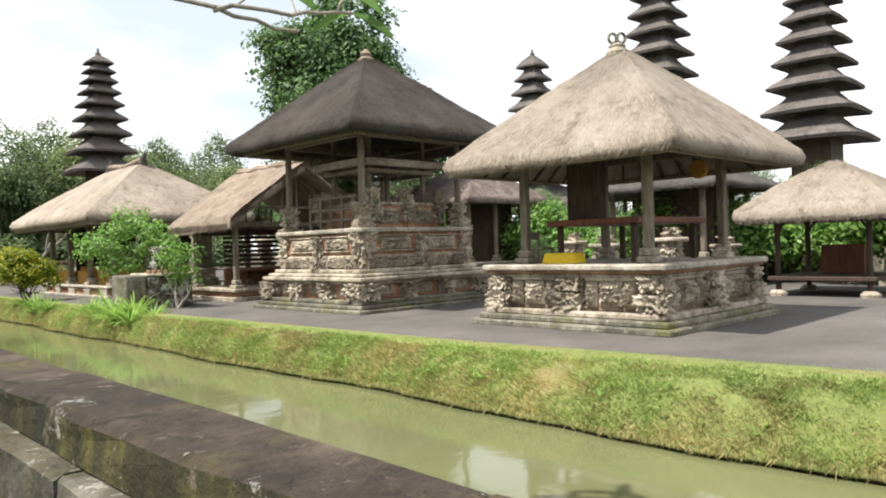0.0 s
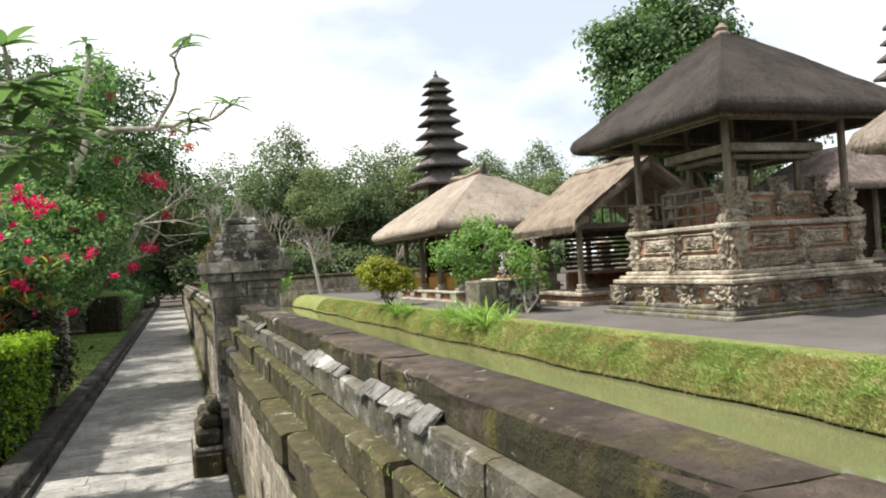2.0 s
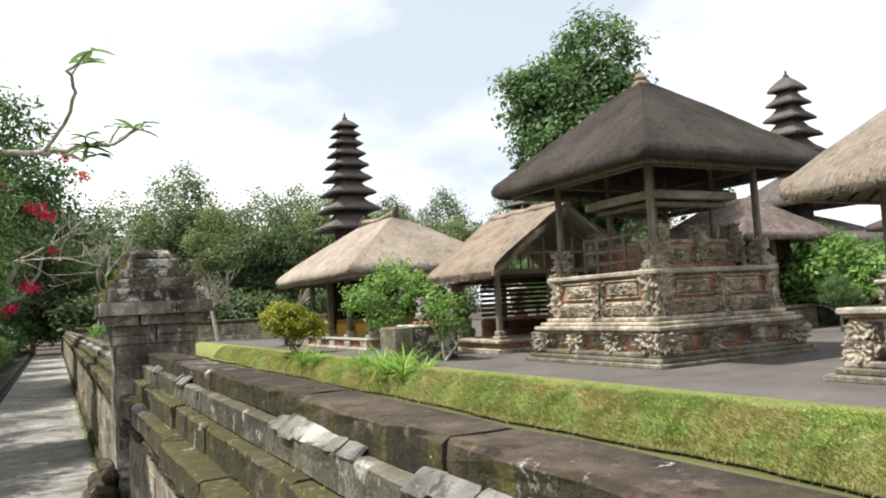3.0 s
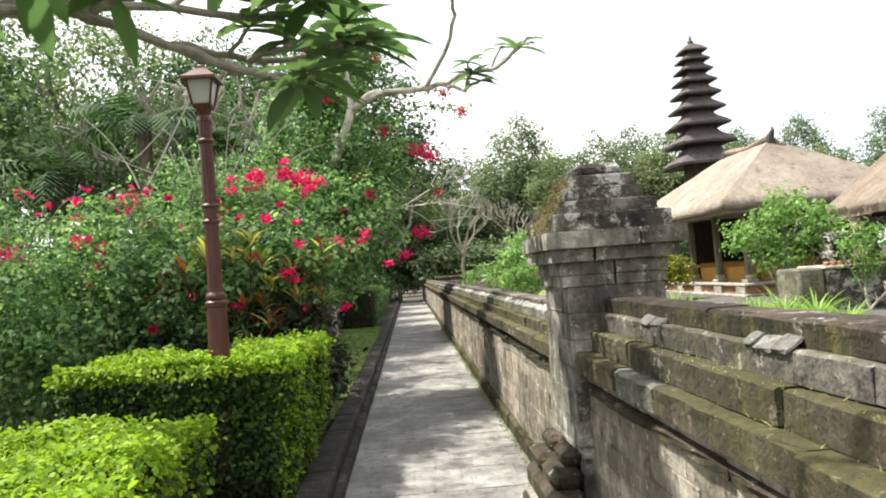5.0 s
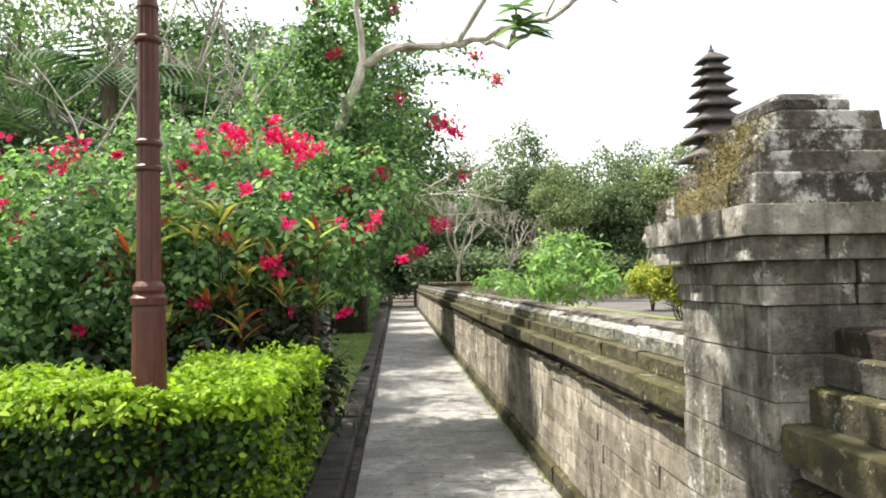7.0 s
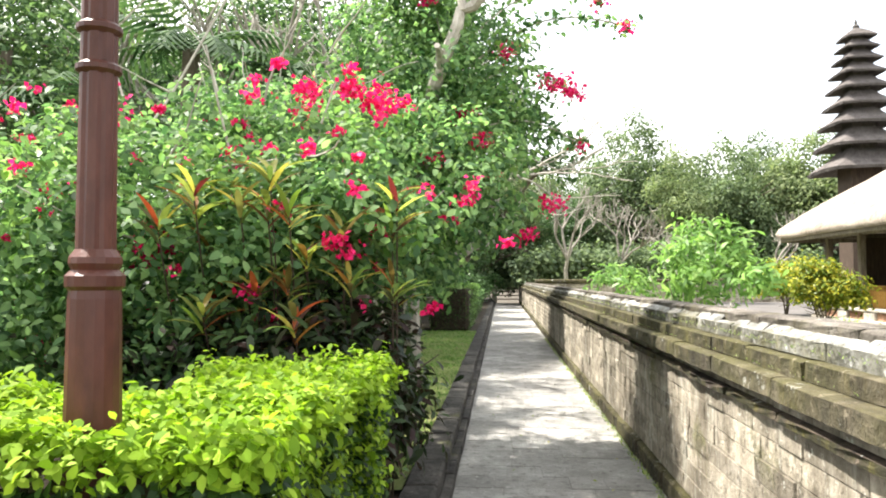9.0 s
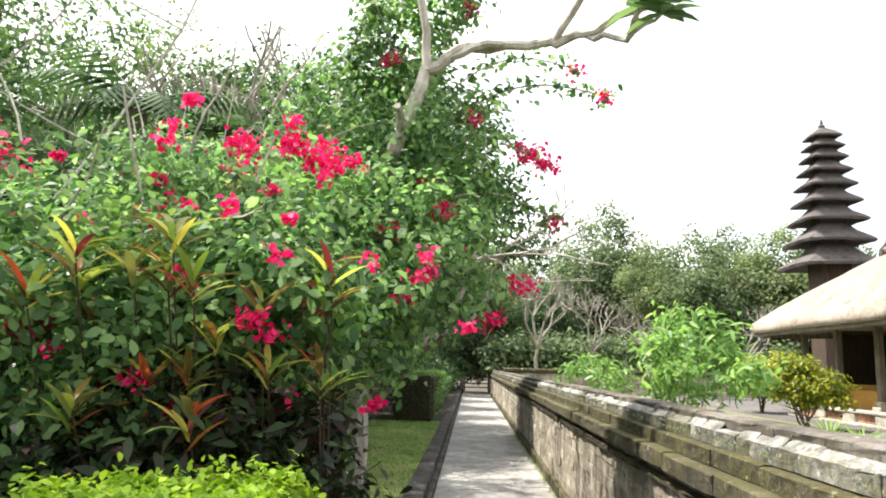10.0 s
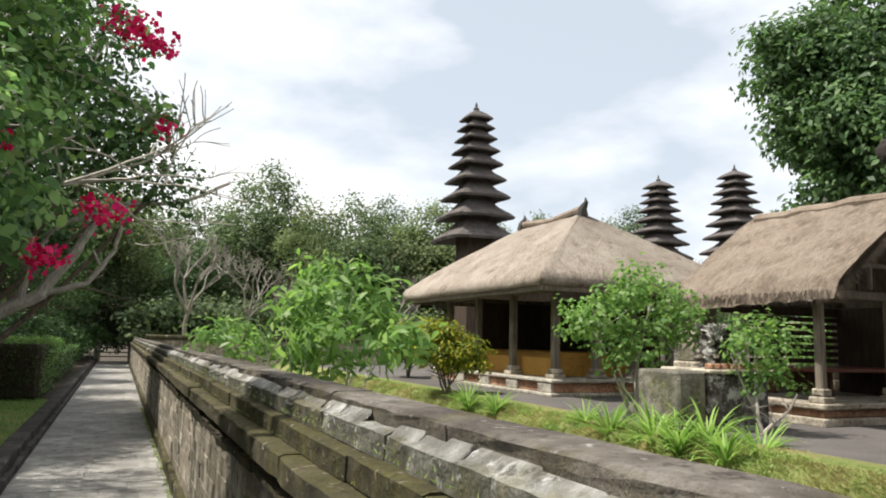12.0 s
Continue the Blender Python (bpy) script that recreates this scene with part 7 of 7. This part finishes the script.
# the sloping broken mortar under the cap of the long wall
y_ = 9.7
while y_ < 22.0:
    ln_ = r_.uniform(0.10, 0.30)
    if r_.random() < 0.92:
        ob_ = piece("mortar_flake", B_WHITE[r_.randrange(5)], W2, (0.268 + r_.uniform(-0.006, 0.006), y_ + ln_ / 2, 1.204 + r_.uniform(-0.004, 0.004)), (0.066 + r_.uniform(-0.02, 0.016), ln_ + 0.012, 0.009))
        ob_.rotation_euler = (r_.uniform(-0.02, 0.02), -0.72 + r_.uniform(-0.06, 0.06), r_.uniform(-0.04, 0.04))
    y_ += ln_

PIL = thing("wall_pillar", (0.43, 9.2, 0), "square grey stone pillar with a stepped pyramid cap", "pillar")
r_ = random.Random(4)
part("core", cbox(0.13, 0.60, 8.90, 9.48, -0.8, 1.80, 0.03), M_PILLAR, PIL)


def pillar_course(hx, hy, z0, z1, sets, split, jit=0.004):
    cx, cy = 0.365, 9.19
    for side in range(4):
        n = split
        for k in range(n):
            a, b = -1 + 2 * k / n, -1 + 2 * (k + 1) / n
            m, ln = (a + b) / 2, (b - a)
            d = 0.16
            if side % 2 == 0:
                c = (cx + m * hx, cy + (-1 if side == 0 else 1) * (hy - d / 2), (z0 + z1) / 2)
                s = (ln * hx - 0.004, d, z1 - z0 - 0.003)
            else:
                c = (cx + (-1 if side == 1 else 1) * (hx - d / 2 + 0.001), cy + m * (hy - d), (z0 + z1) / 2)
                s = (d, ln * (hy - d) - 0.004, z1 - z0 - 0.003)
            c = (c[0] + r_.uniform(-jit, jit), c[1] + r_.uniform(-jit, jit), c[2])
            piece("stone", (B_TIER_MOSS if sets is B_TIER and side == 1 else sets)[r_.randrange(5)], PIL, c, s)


z_ = 0.0
for k_ in range(10):
    pillar_course(0.26, 0.335, z_, z_ + 0.1395, B_PIL, 2 if k_ % 2 else 1)
    z_ += 0.1395
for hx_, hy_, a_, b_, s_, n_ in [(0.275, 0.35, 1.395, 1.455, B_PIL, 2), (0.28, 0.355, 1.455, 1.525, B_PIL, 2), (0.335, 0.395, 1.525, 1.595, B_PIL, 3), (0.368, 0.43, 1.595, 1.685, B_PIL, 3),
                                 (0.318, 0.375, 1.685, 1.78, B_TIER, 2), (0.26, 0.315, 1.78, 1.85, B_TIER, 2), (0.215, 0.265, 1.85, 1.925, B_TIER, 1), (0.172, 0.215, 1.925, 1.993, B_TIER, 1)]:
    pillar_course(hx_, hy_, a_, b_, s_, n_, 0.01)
part("pillar_crown", cbox(0.235, 0.495, 9.025, 9.355, 1.985, 2.063, 0.025), M_TIER, PIL)
part("foot_block", cbox(-0.13, 0.105, 8.74, 9.52, -0.02, 0.19, 0.025), M_CAP, PIL)
part("foot_slab", cbox(-0.12, 0.105, 8.76, 9.50, 0.19, 0.225, 0.012), M_PILLAR, PIL)
part("foot_block", cbox(-0.10, 0.105, 8.78, 9.48, 0.225, 0.36, 0.03), M_CAP, PIL)
for y_ in (8.80, 9.16):
    part("scroll_bracket", joined(cbox(-0.07, 0.105, y_, y_ + 0.30, 0.36, 0.47, 0.045), cbox(0.0, 0.105, y_ + 0.02, y_ + 0.28, 0.465, 0.56, 0.04)), M_CAP, PIL, "worn curled stone bracket")
# dry moss and weeds on the pillar and wall steps
TIERS = [(0.318, 0.375, 1.685, 1.78), (0.26, 0.315, 1.78, 1.85), (0.215, 0.265, 1.85, 1.925), (0.172, 0.215, 1.925, 1.993)]


def tier_point():
    hx, hy, a, b = TIERS[rng.integers(4)]
    if rng.random() < 0.75:
        return 0.365 - hx - rng.uniform(-0.004, 0.03), 9.19 + rng.uniform(-hy, hy), rng.uniform(a, b)
    return 0.365 + rng.uniform(-hx, hx), 9.19 - hy + rng.normal() * 0.008, a + 0.002


grass_field("pillar_moss", 2200, tier_point, 0.010, L_TUFT, "dry brown moss tufts on the pillar steps", 1.0, 0.15, 0.003)
grass_field("wall_moss", 2600, lambda: (rng.choice([0.185, 0.24, 0.28]) + rng.normal() * 0.006, rng.uniform(1.5, 20), rng.choice([1.06, 1.165])), 0.012, L_GRASS, "small weeds in the joints of the wall", 0.7, 0.15, 0.0018)
grass_field("path_weeds", 1100, lambda: (0.12 - abs(rng.normal()) * 0.025, rng.uniform(9.5, 26), 0.0), 0.022, L_GRASS, "small weeds along the foot of the wall", 0.6)

KERB = thing("kerb", (-1.42, 15, 0), "dark stone kerb edging the garden bed", "kerb", kind="structure")
r_ = random.Random(12)
far_ = []
y_ = -6.0
while y_ < 52:
    ln_ = r_.uniform(0.5, 0.9)
    for x0_, x1_, z0_, z1_ in ((-1.345, -1.285, -0.05, 0.075), (-1.56, -1.35, -0.05, 0.17)):
        if 6.0 < y_ < 24:
            piece("stone", B_KERB[r_.randrange(5)], KERB, ((x0_ + x1_) / 2 + r_.uniform(-0.006, 0.006), y_ + ln_ / 2, (z0_ + z1_) / 2 + r_.uniform(-0.008, 0.008)), (x1_ - x0_, ln_ - 0.012, z1_ - z0_))
        else:
            far_.append(cbox(x0_, x1_, y_ + 0.006, y_ + ln_ - 0.006, z0_, z1_, 0.012))
    y_ += ln_
part("far_stones", joined(*far_), M_KERB, KERB)["kind"] = "stuff"

PATHW = thing("pavement_path", (-0.6, 15, 0), "path paved with worn grey stone slabs", "path", kind="structure")
part("bed", cbox(-1.36, 0.2, -6, 52.3, -0.3, -0.005, 0.002), M_JOINT, PATHW)
far_ = []
y_ = -6.0
while y_ < 52:
    x_ = -1.283
    d_ = 0.295
    while x_ < 0.118:
        w_ = min(r_.uniform(0.24, 0.44), 0.12 - x_)
        if 0.12 - (x_ + w_) < 0.1:
            w_ = 0.12 - x_
        if 6.0 < y_ < 23:
            piece("paving_stone", B_TILE[r_.randrange(5)], PATHW, (x_ + w_ / 2, y_ + d_ / 2, -0.03 + r_.uniform(-0.003, 0.003)), (w_ - 0.003, d_ - 0.004, 0.06))
        else:
            far_.append(cbox(x_ + 0.003, x_ + w_ - 0.003, y_ + 0.003, y_ + d_ - 0.003, -0.06, r_.uniform(-0.003, 0.003), 0.004))
        x_ += w_
    y_ += d_
part("far_paving", joined(*far_), M_TILE, PATHW)["kind"] = "stuff"
leaf_ob_ = new("fallen_leaves", leaf_mesh("fallen_leaves", np.stack([rng.uniform(-1.25, 0.1, 60), rng.uniform(8, 30, 60), np.full(60, 0.008)], 1), 0.035, L_YELLOW, up=3.0))
tagged(leaf_ob_, "few dry leaves scattered on the paving", "fallen leaves", kind="stuff")
